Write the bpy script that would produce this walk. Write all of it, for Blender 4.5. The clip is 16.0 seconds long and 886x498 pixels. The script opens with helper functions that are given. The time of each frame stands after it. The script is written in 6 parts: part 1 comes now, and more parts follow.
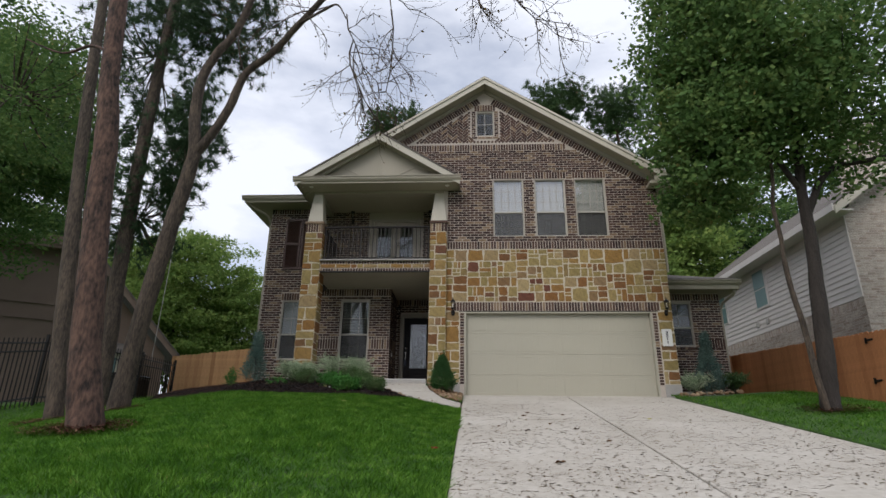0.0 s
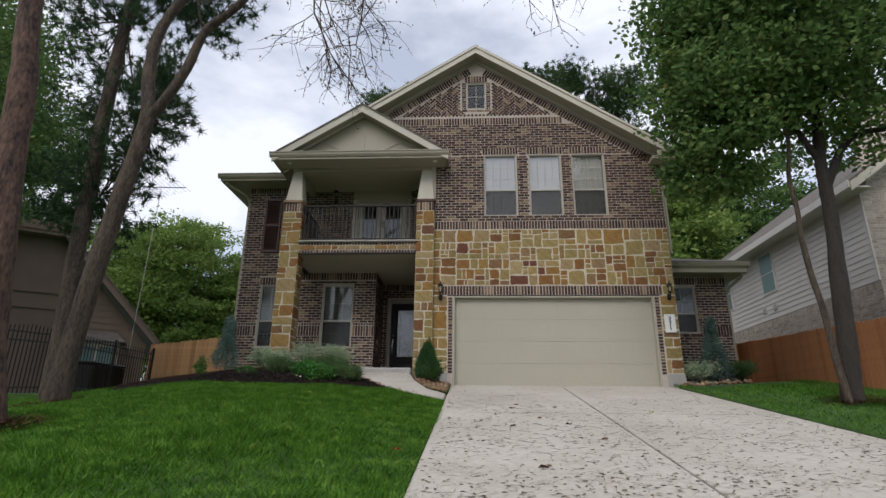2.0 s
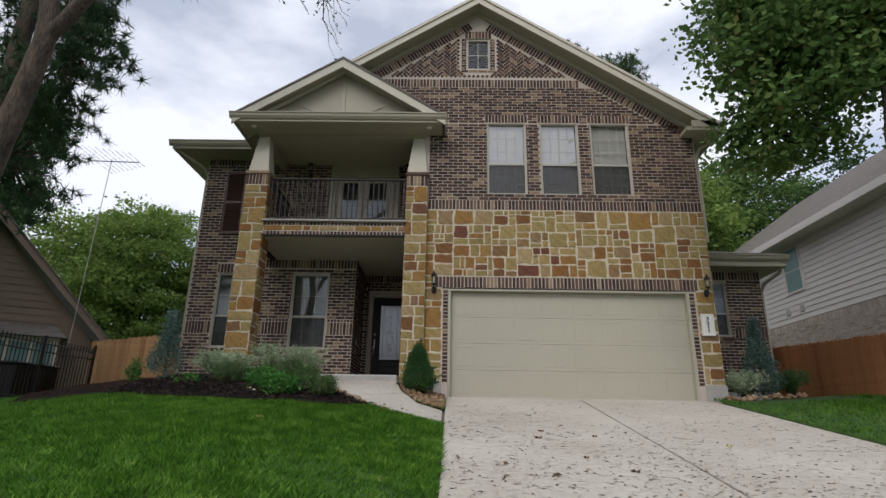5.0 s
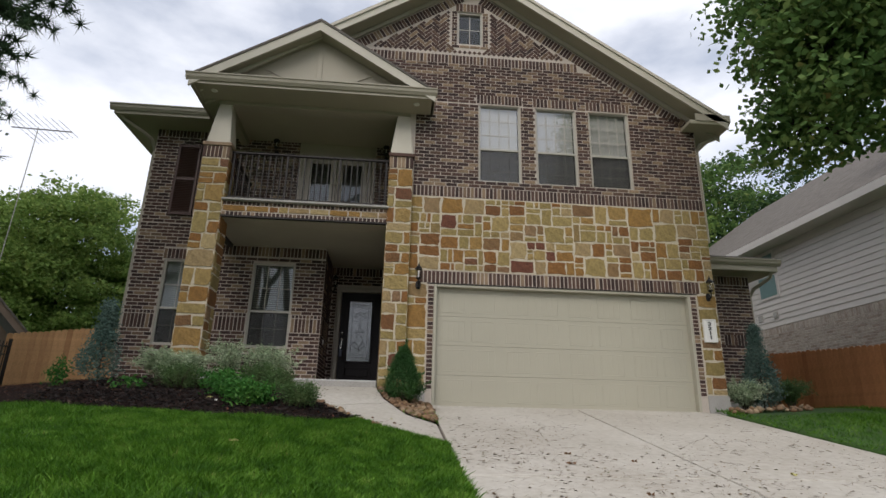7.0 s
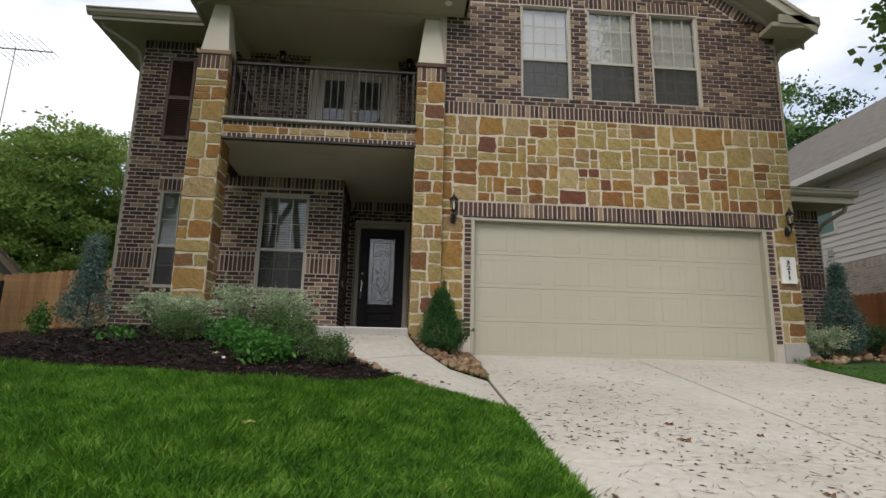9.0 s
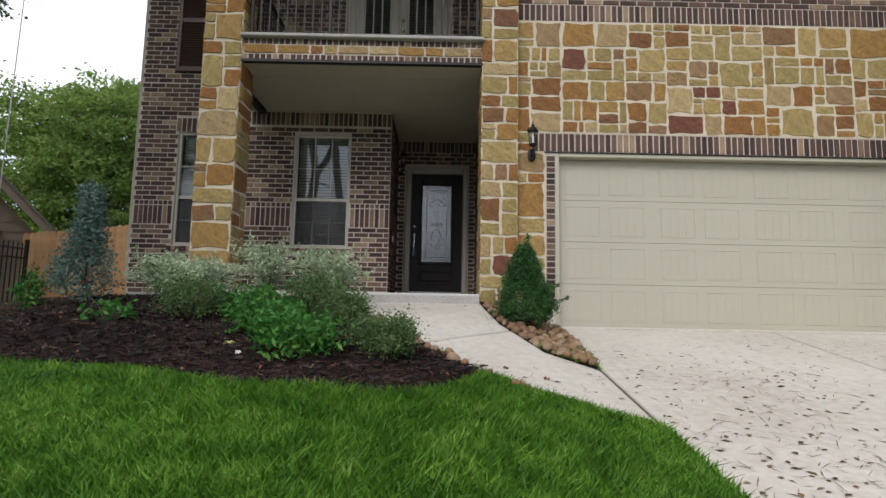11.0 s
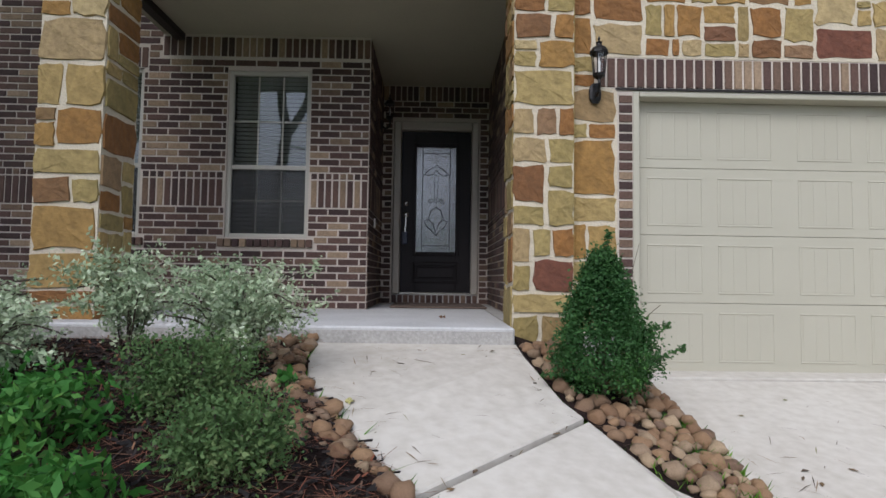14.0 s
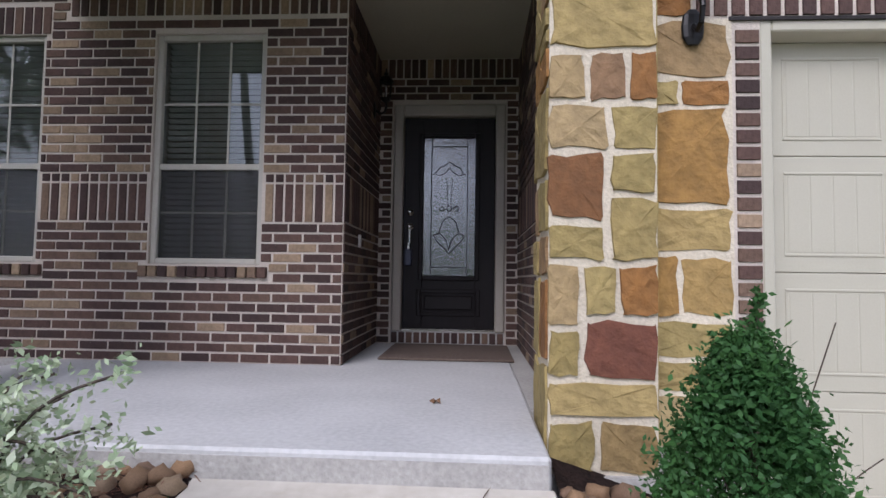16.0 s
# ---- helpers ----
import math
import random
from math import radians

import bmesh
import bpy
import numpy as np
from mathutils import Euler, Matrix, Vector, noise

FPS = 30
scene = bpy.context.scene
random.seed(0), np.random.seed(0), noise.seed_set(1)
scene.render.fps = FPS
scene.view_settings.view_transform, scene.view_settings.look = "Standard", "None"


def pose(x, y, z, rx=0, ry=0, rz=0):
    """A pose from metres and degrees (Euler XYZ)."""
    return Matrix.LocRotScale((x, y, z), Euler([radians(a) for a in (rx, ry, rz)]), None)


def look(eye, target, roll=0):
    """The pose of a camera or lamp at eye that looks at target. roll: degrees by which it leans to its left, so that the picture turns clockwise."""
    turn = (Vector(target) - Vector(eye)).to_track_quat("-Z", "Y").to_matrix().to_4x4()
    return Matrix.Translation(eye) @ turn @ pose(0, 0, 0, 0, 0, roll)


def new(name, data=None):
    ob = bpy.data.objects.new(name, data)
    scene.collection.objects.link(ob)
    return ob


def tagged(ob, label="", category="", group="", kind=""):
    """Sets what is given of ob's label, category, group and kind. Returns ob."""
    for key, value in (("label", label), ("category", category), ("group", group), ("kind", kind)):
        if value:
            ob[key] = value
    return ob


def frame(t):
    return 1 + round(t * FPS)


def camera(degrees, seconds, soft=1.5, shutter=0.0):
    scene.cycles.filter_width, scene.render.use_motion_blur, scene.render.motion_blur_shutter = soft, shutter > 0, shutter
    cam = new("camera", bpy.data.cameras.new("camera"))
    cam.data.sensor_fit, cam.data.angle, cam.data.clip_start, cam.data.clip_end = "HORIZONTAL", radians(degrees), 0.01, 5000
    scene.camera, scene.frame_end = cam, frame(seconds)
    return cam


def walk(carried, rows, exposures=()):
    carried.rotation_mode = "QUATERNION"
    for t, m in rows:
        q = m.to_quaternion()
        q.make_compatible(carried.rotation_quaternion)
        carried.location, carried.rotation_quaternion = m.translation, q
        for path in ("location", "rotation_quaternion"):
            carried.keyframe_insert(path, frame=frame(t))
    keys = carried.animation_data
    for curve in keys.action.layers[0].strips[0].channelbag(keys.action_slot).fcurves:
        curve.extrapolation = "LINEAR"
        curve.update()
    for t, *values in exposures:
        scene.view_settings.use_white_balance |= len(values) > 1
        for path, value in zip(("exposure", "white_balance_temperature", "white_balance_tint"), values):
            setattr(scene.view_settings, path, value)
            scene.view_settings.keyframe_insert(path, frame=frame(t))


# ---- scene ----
cam = camera(77.2, 16.0)
METRES, EYE, TILT, LEAN, TURN = 12.24, 1.4, 0.0, 0.0, 3.0
ROWS = [
    (0.0, 0.0, 0.0, 0.0, -0.22, 19.05, -0.64),
    (0.5, 0.0108, 0.0141, 0.0011, -0.16, 18.74, -0.6),
    (1.0, 0.0185, 0.0301, 0.0022, -0.09, 18.36, -0.59),
    (1.5, 0.0257, 0.0519, 0.0035, -0.03, 18.12, -0.57),
    (2.0, 0.0276, 0.0811, 0.0081, -0.12, 17.98, -0.61),
    (2.5, 0.0287, 0.1097, 0.0142, -0.3, 17.92, -0.66),
    (3.0, 0.0295, 0.1413, 0.0207, -0.24, 17.87, -0.71),
    (3.5, 0.0261, 0.1744, 0.0258, -0.24, 17.81, -0.77),
    (4.0, 0.0215, 0.205, 0.0317, -0.67, 17.75, -0.84),
    (4.5, 0.0161, 0.2372, 0.0392, -1.3, 17.7, -0.87),
    (5.0, 0.0047, 0.2644, 0.0426, -2.34, 17.72, -0.95),
    (7.5, -0.0598, 0.3884, 0.0629, -8.69, 17.6, -1.24),
    (8.0, -0.0673, 0.4153, 0.066, -8.54, 15.29, -1.27),
    (8.5, -0.0729, 0.4461, 0.0723, -8.25, 13.23, -1.24),
    (9.0, -0.0752, 0.4779, 0.0764, -7.62, 11.59, -1.21),
    (9.5, -0.0774, 0.511, 0.0826, -6.3, 10.64, -1.18),
    (10.0, -0.0835, 0.546, 0.0872, -4.89, 9.53, -1.16),
    (12.5, -0.0992, 0.7144, 0.1179, -2.87, 3.25, -1.01),
    (13.0, -0.0999, 0.7494, 0.1259, -3.93, 3.13, -0.97),
    (13.5, -0.0957, 0.7845, 0.1328, -4.32, 3.07, -0.93),
    (14.0, -0.0901, 0.8184, 0.1405, -3.93, 3.03, -0.82),
    (14.5, -0.0833, 0.8522, 0.1473, -3.38, 3.15, -0.84),
    (15.0, -0.075, 0.8856, 0.154, -1.83, 3.16, -0.8),
    (15.5, -0.0668, 0.9213, 0.1601, -0.66, 3.16, -0.9),
    (16.0, -0.0622, 0.9528, 0.1652, 0.15, 3.04, -0.83),
]
walk(cam, [(t, pose(0, 0, EYE, TILT, LEAN, TURN) @ pose(METRES * x, METRES * y, METRES * z, 90 + pitch, roll, yaw)) for t, x, y, z, yaw, pitch, roll in ROWS],
     exposures=((0.0, 0.04, 6400, 13), (5.0, 0.04, 6450, 13), (9.0, 0.27, 6700, 11), (12.5, 0.66, 6120, 14), (14.5, 0.64, 5960, 15), (16.0, 0.92, 5870, 20)))

# ---- sky, sun, exposure ----
world = bpy.data.worlds.new("World")
scene.world = world
world.use_nodes = True
wn, wl = world.node_tree.nodes, world.node_tree.links
wn.clear()
w_out = wn.new("ShaderNodeOutputWorld")
w_bg = wn.new("ShaderNodeBackground")
w_sky = wn.new("ShaderNodeTexSky")
w_sky.sky_type, w_sky.sun_disc = "NISHITA", False
w_sky.sun_elevation, w_sky.sun_rotation = radians(43), radians(202)
w_bg.inputs["Strength"].default_value = 0.135
w_co = wn.new("ShaderNodeTexCoord")
w_map = wn.new("ShaderNodeMapping")
w_map.inputs["Scale"].default_value = (1.0, 1.0, 2.2)
w_noise = wn.new("ShaderNodeTexNoise")
w_noise.inputs["Scale"].default_value, w_noise.inputs["Detail"].default_value = 2.6, 7.0
w_noise.inputs["Roughness"].default_value = 0.52
w_ramp = wn.new("ShaderNodeValToRGB")
w_ramp.color_ramp.elements[0].position, w_ramp.color_ramp.elements[1].position = 0.38, 0.56
w_ramp.color_ramp.elements[0].color, w_ramp.color_ramp.elements[1].color = (0.45, 0.45, 0.45, 1), (1, 1, 1, 1)
w_mix = wn.new("ShaderNodeMix")
w_mix.data_type = "RGBA"
w_mix.inputs[7].default_value = (6.9, 7.25, 7.9, 1)
wl.new(w_co.outputs["Generated"], w_map.inputs["Vector"])
wl.new(w_map.outputs["Vector"], w_noise.inputs["Vector"])
wl.new(w_noise.outputs["Fac"], w_ramp.inputs["Fac"])
wl.new(w_ramp.outputs["Color"], w_mix.inputs[0])
wl.new(w_sky.outputs["Color"], w_mix.inputs[6])
wl.new(w_mix.outputs[2], w_bg.inputs["Color"])
wl.new(w_bg.outputs["Background"], w_out.inputs["Surface"])

sun = new("sun", bpy.data.lights.new("sun", "SUN"))
sun.data.energy, sun.data.angle, sun.data.color = 1.8, radians(35), (1.0, 0.96, 0.90)
sun.matrix_world = look((-8, -6, 23), (0, 14, 3))


# ---- materials ----
def material(name, base, rough=0.8, vary=0.12, scale=6.0, bump=0.1, fine=60.0, metallic=0.0, second=None, spec=0.5, stretch=(1, 1, 1), coord="Object"):
    m = bpy.data.materials.new(name)
    m.use_nodes = True
    n, l = m.node_tree.nodes, m.node_tree.links
    b = n["Principled BSDF"]
    b.inputs["Roughness"].default_value, b.inputs["Metallic"].default_value = rough, metallic
    b.inputs["Specular IOR Level"].default_value = spec
    co, mp = n.new("ShaderNodeTexCoord"), n.new("ShaderNodeMapping")
    mp.inputs["Scale"].default_value = stretch
    l.new(co.outputs[coord], mp.inputs["Vector"])
    big, small = n.new("ShaderNodeTexNoise"), n.new("ShaderNodeTexNoise")
    for t, s in ((big, scale), (small, fine)):
        t.inputs["Scale"].default_value, t.inputs["Detail"].default_value = s, 5
        l.new(mp.outputs["Vector"], t.inputs["Vector"])
    add = n.new("ShaderNodeMath")
    add.operation = "ADD"
    l.new(big.outputs["Fac"], add.inputs[0]), l.new(small.outputs["Fac"], add.inputs[1])
    ramp = n.new("ShaderNodeMapRange")
    ramp.inputs["From Min"].default_value, ramp.inputs["From Max"].default_value = 0.7, 1.3
    l.new(add.outputs[0], ramp.inputs["Value"])
    mix = n.new("ShaderNodeMix")
    mix.data_type = "RGBA"
    lo = [c * (1 - vary) for c in base] if second is None else second
    hi = [min(1, c * (1 + vary)) for c in base]
    mix.inputs[6].default_value, mix.inputs[7].default_value = (*lo, 1), (*hi, 1)
    l.new(ramp.outputs["Result"], mix.inputs[0])
    l.new(mix.outputs[2], b.inputs["Base Color"])
    if bump:
        bp = n.new("ShaderNodeBump")
        bp.inputs["Strength"].default_value, bp.inputs["Distance"].default_value = bump, 0.02
        l.new(small.outputs["Fac"], bp.inputs["Height"])
        l.new(bp.outputs["Normal"], b.inputs["Normal"])
    return m


def pieced(name, stops, rough, islands, bump=0.3, fine=45.0, grain=0.5):
    """A material whose colour changes from piece to piece along a ramp."""
    m = material(name, (0.5, 0.5, 0.5), rough, grain, 9.0, bump, fine)
    n, l = m.node_tree.nodes, m.node_tree.links
    b = n["Principled BSDF"]
    src = n.new("ShaderNodeNewGeometry").outputs["Random Per Island"] if islands else n.new("ShaderNodeObjectInfo").outputs["Random"]
    ramp = n.new("ShaderNodeValToRGB")
    e = ramp.color_ramp.elements
    while len(e) < len(stops):
        e.new(0.5)
    for el, (p, c) in zip(e, stops):
        el.position, el.color = p, (*c, 1)
    l.new(src, ramp.inputs["Fac"])
    mult = n.new("ShaderNodeMix")
    mult.data_type, mult.blend_type = "RGBA", "MULTIPLY"
    mult.inputs[0].default_value = 1.0
    grainy = b.inputs["Base Color"].links[0].from_socket
    l.new(ramp.outputs["Color"], mult.inputs[6])
    scaled = n.new("ShaderNodeMix")
    scaled.data_type, scaled.blend_type = "RGBA", "ADD"
    scaled.inputs[0].default_value = 1.0
    scaled.inputs[7].default_value = (0.5, 0.5, 0.5, 1)
    l.new(grainy, scaled.inputs[6])
    l.new(scaled.outputs[2], mult.inputs[7])
    l.new(mult.outputs[2], b.inputs["Base Color"])
    return m


BRICK_STOPS = [(0.0, (0.034, 0.019, 0.017)), (0.3, (0.055, 0.030, 0.025)), (0.6, (0.085, 0.046, 0.036)), (0.82, (0.110, 0.066, 0.046)), (0.90, (0.205, 0.142, 0.090)), (1.0, (0.290, 0.205, 0.132))]
STONE_STOPS = [(0.0, (0.302, 0.230, 0.089)), (0.2, (0.228, 0.172, 0.061)), (0.4, (0.318, 0.235, 0.093)), (0.55, (0.265, 0.150, 0.041)), (0.70, (0.217, 0.098, 0.025)), (0.80, (0.148, 0.066, 0.024)), (0.86, (0.371, 0.285, 0.140)), (0.95, (0.125, 0.042, 0.024)), (1.0, (0.260, 0.200, 0.076))]
brick_one, brick_many = pieced("brick", BRICK_STOPS, 0.9, False), pieced("brick_far", BRICK_STOPS, 0.9, True)
stone_one, stone_many = pieced("stone", STONE_STOPS, 0.9, False, 0.8, 22.0, 0.5), pieced("stone_far", STONE_STOPS, 0.9, True, 0.8, 22.0, 0.5)
PALE_STOPS = [(0.0, (0.36, 0.31, 0.27)), (0.5, (0.45, 0.40, 0.35)), (1.0, (0.30, 0.24, 0.20))]
pale_brick = pieced("pale_brick", PALE_STOPS, 0.9, True)
mortar = material("mortar", (0.49, 0.43, 0.37), 0.95, 0.15, 3, 0.3, 90)
stone_mortar = material("stone_mortar", (0.53, 0.47, 0.365), 0.95, 0.15, 3, 0.4, 70)
concrete = material("concrete", (0.475, 0.447, 0.395), 0.85, 0.07, 0.7, 0.06, 14, second=(0.385, 0.35, 0.295))
grey_concrete = material("grey_concrete", (0.36, 0.345, 0.32), 0.9, 0.2, 2, 0.3, 50)
joint_dark = material("joint", (0.10, 0.08, 0.065), 0.95)
trim_paint = material("trim_paint", (0.36, 0.325, 0.25), 0.55, 0.05, 2, 0.03)
pale_trim = material("pale_trim", (0.50, 0.465, 0.38), 0.6, 0.05, 2, 0.03)
soffit_paint = material("soffit_paint", (0.37, 0.335, 0.25), 0.7, 0.05, 2, 0.03)
garage_paint = material("garage_paint", (0.395, 0.373, 0.295), 0.5, 0.03, 1.5, 0.04, 120)
frame_paint = material("frame_paint", (0.36, 0.32, 0.265), 0.5, 0.05)
vinyl = material("vinyl", (0.40, 0.375, 0.32), 0.4, 0.04)
shingle_mat = material("shingle", (0.13, 0.115, 0.10), 0.95, 0.35, 4, 0.5, 40)
shutter_paint = material("shutter_paint", (0.085, 0.045, 0.038), 0.5, 0.1)
black_metal = material("black_metal", (0.015, 0.014, 0.014), 0.4, 0.2, 20, 0.05, metallic=0.6)
rail_metal = material("rail_metal", (0.016, 0.012, 0.011), 0.5, 0.2, 20, 0.05, spec=0.3)
nickel = material("nickel", (0.42, 0.40, 0.37), 0.25, 0.1, metallic=1.0)
door_paint = material("door_paint", (0.010, 0.007, 0.0075), 0.5, 0.3, 8, 0.06, 90, stretch=(4, 4, 0.5), spec=0.25)
blind_mat = material("blind", (0.62, 0.61, 0.56), 0.6, 0.05)
# dark colour standing in for the shade of the unlit rooms
room_shade = material("room", (0.12, 0.11, 0.10), 0.9)
white_paint = material("white_paint", (0.75, 0.74, 0.70), 0.5, 0.03)
digit_paint = material("digit_paint", (0.03, 0.03, 0.03), 0.5)
mat_coir = material("coir", (0.16, 0.115, 0.09), 1.0, 0.4, 40, 0.9, 220)
cedar_mat = pieced("cedar", [(0, (0.40, 0.215, 0.095)), (0.5, (0.48, 0.27, 0.125)), (1, (0.33, 0.165, 0.07))], 0.8, False, 0.2, 30, 0.3)
cedar_red = pieced("cedar_red", [(0, (0.38, 0.155, 0.06)), (0.5, (0.44, 0.185, 0.072)), (1, (0.31, 0.12, 0.045))], 0.8, False, 0.2, 30, 0.3)
stucco_brown = material("stucco_brown", (0.19, 0.14, 0.108), 0.9, 0.08, 2, 0.15, 80)
siding_white = material("siding_white", (0.58, 0.545, 0.51), 0.7, 0.05, 2, 0.05)
teal_screen = material("teal_screen", (0.11, 0.20, 0.19), 0.3, 0.1)
soil = material("soil", (0.028, 0.072, 0.009), 1.0, 0.4, 3, 0.6, 40)
mulch_mat = material("mulch", (0.018, 0.011, 0.009), 1.0, 0.5, 5, 1.0, 45, second=(0.006, 0.0045, 0.0045), spec=0.1)
needle_litter = pieced("needle_litter", [(0, (0.17, 0.055, 0.025)), (0.6, (0.10, 0.035, 0.02)), (1, (0.22, 0.12, 0.06))], 0.9, True, 0)
bark_chip = pieced("bark_chip", [(0, (0.007, 0.006, 0.006)), (0.7, (0.016, 0.011, 0.010)), (0.93, (0.034, 0.021, 0.016)), (1, (0.09, 0.055, 0.035))], 0.95, True, 0)
litter = pieced("litter", [(0, (0.055, 0.035, 0.022)), (0.6, (0.10, 0.065, 0.035)), (0.85, (0.20, 0.12, 0.05)), (1, (0.14, 0.15, 0.05))], 0.9, True, 0)
bark_pine = material("bark_pine", (0.088, 0.050, 0.036), 0.95, 0.5, 3.5, 1.0, 14, second=(0.015, 0.010, 0.008), stretch=(2.2, 2.2, 0.8))
bark_grey = material("bark_grey", (0.075, 0.056, 0.040), 0.95, 0.35, 6, 1.0, 24, second=(0.022, 0.017, 0.013), stretch=(2, 2, 0.5))
bark_dark = material("bark_dark", (0.030, 0.024, 0.020), 0.95, 0.35, 6, 1.0, 22, stretch=(2, 2, 0.5))
ROCK_STOPS = [(0, (0.15, 0.080, 0.040)), (0.3, (0.24, 0.145, 0.075)), (0.55, (0.12, 0.072, 0.045)), (0.78, (0.31, 0.225, 0.135)), (1, (0.17, 0.11, 0.07))]
rock_mat = pieced("river_rock", ROCK_STOPS, 0.8, False, 0.3, 25)
rock_many = pieced("river_rock_far", ROCK_STOPS, 0.8, True, 0.3, 25)


def leafy(name, stops, rough=0.55, through_light=0.28, clump=2.2):
    m = pieced(name, stops, rough + 0.15, True, 0, 20, 0.2)
    m.node_tree.nodes["Principled BSDF"].inputs["Specular IOR Level"].default_value = 0.2
    b = m.node_tree.nodes["Principled BSDF"]
    n, l = m.node_tree.nodes, m.node_tree.links
    ramp = next(q for q in n if q.bl_idname == "ShaderNodeValToRGB")
    co, cloud, tone = n.new("ShaderNodeTexCoord"), n.new("ShaderNodeTexNoise"), n.new("ShaderNodeMapRange")
    cloud.inputs["Scale"].default_value, cloud.inputs["Detail"].default_value = clump, 3
    tone.inputs["From Min"].default_value, tone.inputs["From Max"].default_value = 0.34, 0.66
    blend = n.new("ShaderNodeMix")
    blend.inputs[0].default_value = 0.5
    l.new(co.outputs["Object"], cloud.inputs["Vector"]), l.new(cloud.outputs["Fac"], tone.inputs["Value"])
    l.new(ramp.inputs["Fac"].links[0].from_socket, blend.inputs[2]), l.new(tone.outputs["Result"], blend.inputs[3])
    l.new(blend.outputs[0], ramp.inputs["Fac"])
    tr, mx = n.new("ShaderNodeBsdfTranslucent"), n.new("ShaderNodeMixShader")
    mx.inputs[0].default_value = through_light
    l.new(b.inputs["Base Color"].links[0].from_socket, tr.inputs["Color"])
    l.new(b.outputs[0], mx.inputs[1]), l.new(tr.outputs[0], mx.inputs[2])
    l.new(mx.outputs[0], n["Material Output"].inputs["Surface"])
    return m


grass_mat = leafy("grass", [(0, (0.022, 0.080, 0.006)), (0.45, (0.062, 0.165, 0.012)), (0.75, (0.115, 0.25, 0.026)), (0.92, (0.18, 0.32, 0.05)), (1, (0.27, 0.26, 0.085))], 0.4, 0.3, 4.5)
leaf_green = leafy("leaf_green", [(0, (0.048, 0.105, 0.030)), (0.5, (0.098, 0.180, 0.050)), (0.9, (0.175, 0.245, 0.072)), (1, (0.28, 0.21, 0.07))], 0.55, 0.38)
leaf_light = leafy("leaf_light", [(0, (0.085, 0.150, 0.035)), (0.5, (0.160, 0.250, 0.058)), (1, (0.27, 0.34, 0.09))], 0.55, 0.42, 0.9)
leaf_dark = leafy("leaf_dark", [(0, (0.031, 0.070, 0.028)), (0.6, (0.053, 0.105, 0.039)), (1, (0.084, 0.140, 0.049))])
leaf_pine = leafy("leaf_pine", [(0, (0.027, 0.057, 0.027)), (0.6, (0.047, 0.088, 0.041)), (1, (0.081, 0.121, 0.054))], 0.6, 0.2)
leaf_pine_far = leafy("leaf_pine_far", [(0, (0.035, 0.07, 0.028)), (0.6, (0.06, 0.11, 0.04)), (1, (0.10, 0.16, 0.06))], 0.6, 0.25, 0.9)
leaf_box = leafy("leaf_box", [(0, (0.024, 0.074, 0.022)), (0.7, (0.047, 0.121, 0.032)), (0.95, (0.081, 0.203, 0.041)), (1, (0.162, 0.324, 0.054))], 0.4, 0.25)
leaf_pale = leafy("leaf_pale", [(0, (0.15, 0.23, 0.12)), (0.45, (0.34, 0.42, 0.26)), (0.75, (0.52, 0.58, 0.41)), (1, (0.66, 0.70, 0.54))], 0.5, 0.25)
leaf_mid = leafy("leaf_mid", [(0, (0.05, 0.10, 0.035)), (0.6, (0.085, 0.15, 0.05)), (1, (0.16, 0.20, 0.08))], 0.5, 0.25)
leaf_blue = leafy("leaf_blue", [(0, (0.063, 0.115, 0.098)), (0.6, (0.115, 0.184, 0.155)), (1, (0.207, 0.276, 0.218))], 0.6, 0.2)
leaf_lush = leafy("leaf_lush", [(0, (0.03, 0.12, 0.02)), (0.6, (0.05, 0.17, 0.03)), (1, (0.13, 0.26, 0.05))], 0.4, 0.3)
leaf_dry = leafy("leaf_dry", [(0, (0.10, 0.10, 0.05)), (0.6, (0.12, 0.085, 0.04)), (1, (0.20, 0.16, 0.06))], 0.7, 0.3)


def glass(name, facing, rough=0.0, bump=0.0, tint=(1, 1, 1)):
    m = bpy.data.materials.new(name)
    m.use_nodes = True
    n, l = m.node_tree.nodes, m.node_tree.links
    n.remove(n["Principled BSDF"])
    tr, gl, mx, lw = n.new("ShaderNodeBsdfTransparent"), n.new("ShaderNodeBsdfGlossy"), n.new("ShaderNodeMixShader"), n.new("ShaderNodeLayerWeight")
    lw.inputs["Blend"].default_value = 0.5
    power, fr = n.new("ShaderNodeMath"), n.new("ShaderNodeMapRange")
    power.operation, power.inputs[1].default_value = "POWER", 5.0
    fr.inputs["To Min"].default_value = facing
    l.new(lw.outputs["Facing"], power.inputs[0]), l.new(power.outputs[0], fr.inputs["Value"])
    tr.inputs["Color"].default_value = (*tint, 1)
    gl.inputs["Roughness"].default_value = rough
    l.new(fr.outputs[0], mx.inputs[0]), l.new(tr.outputs[0], mx.inputs[1]), l.new(gl.outputs[0], mx.inputs[2])
    l.new(mx.outputs[0], n["Material Output"].inputs["Surface"])
    if bump:
        no, bp = n.new("ShaderNodeTexNoise"), n.new("ShaderNodeBump")
        co = n.new("ShaderNodeTexCoord")
        no.inputs["Scale"].default_value = 45
        l.new(co.outputs["Object"], no.inputs["Vector"])
        bp.inputs["Strength"].default_value, bp.inputs["Distance"].default_value = bump, 0.02
        l.new(no.outputs["Fac"], bp.inputs["Height"])
        l.new(bp.outputs["Normal"], gl.inputs["Normal"])
    return m


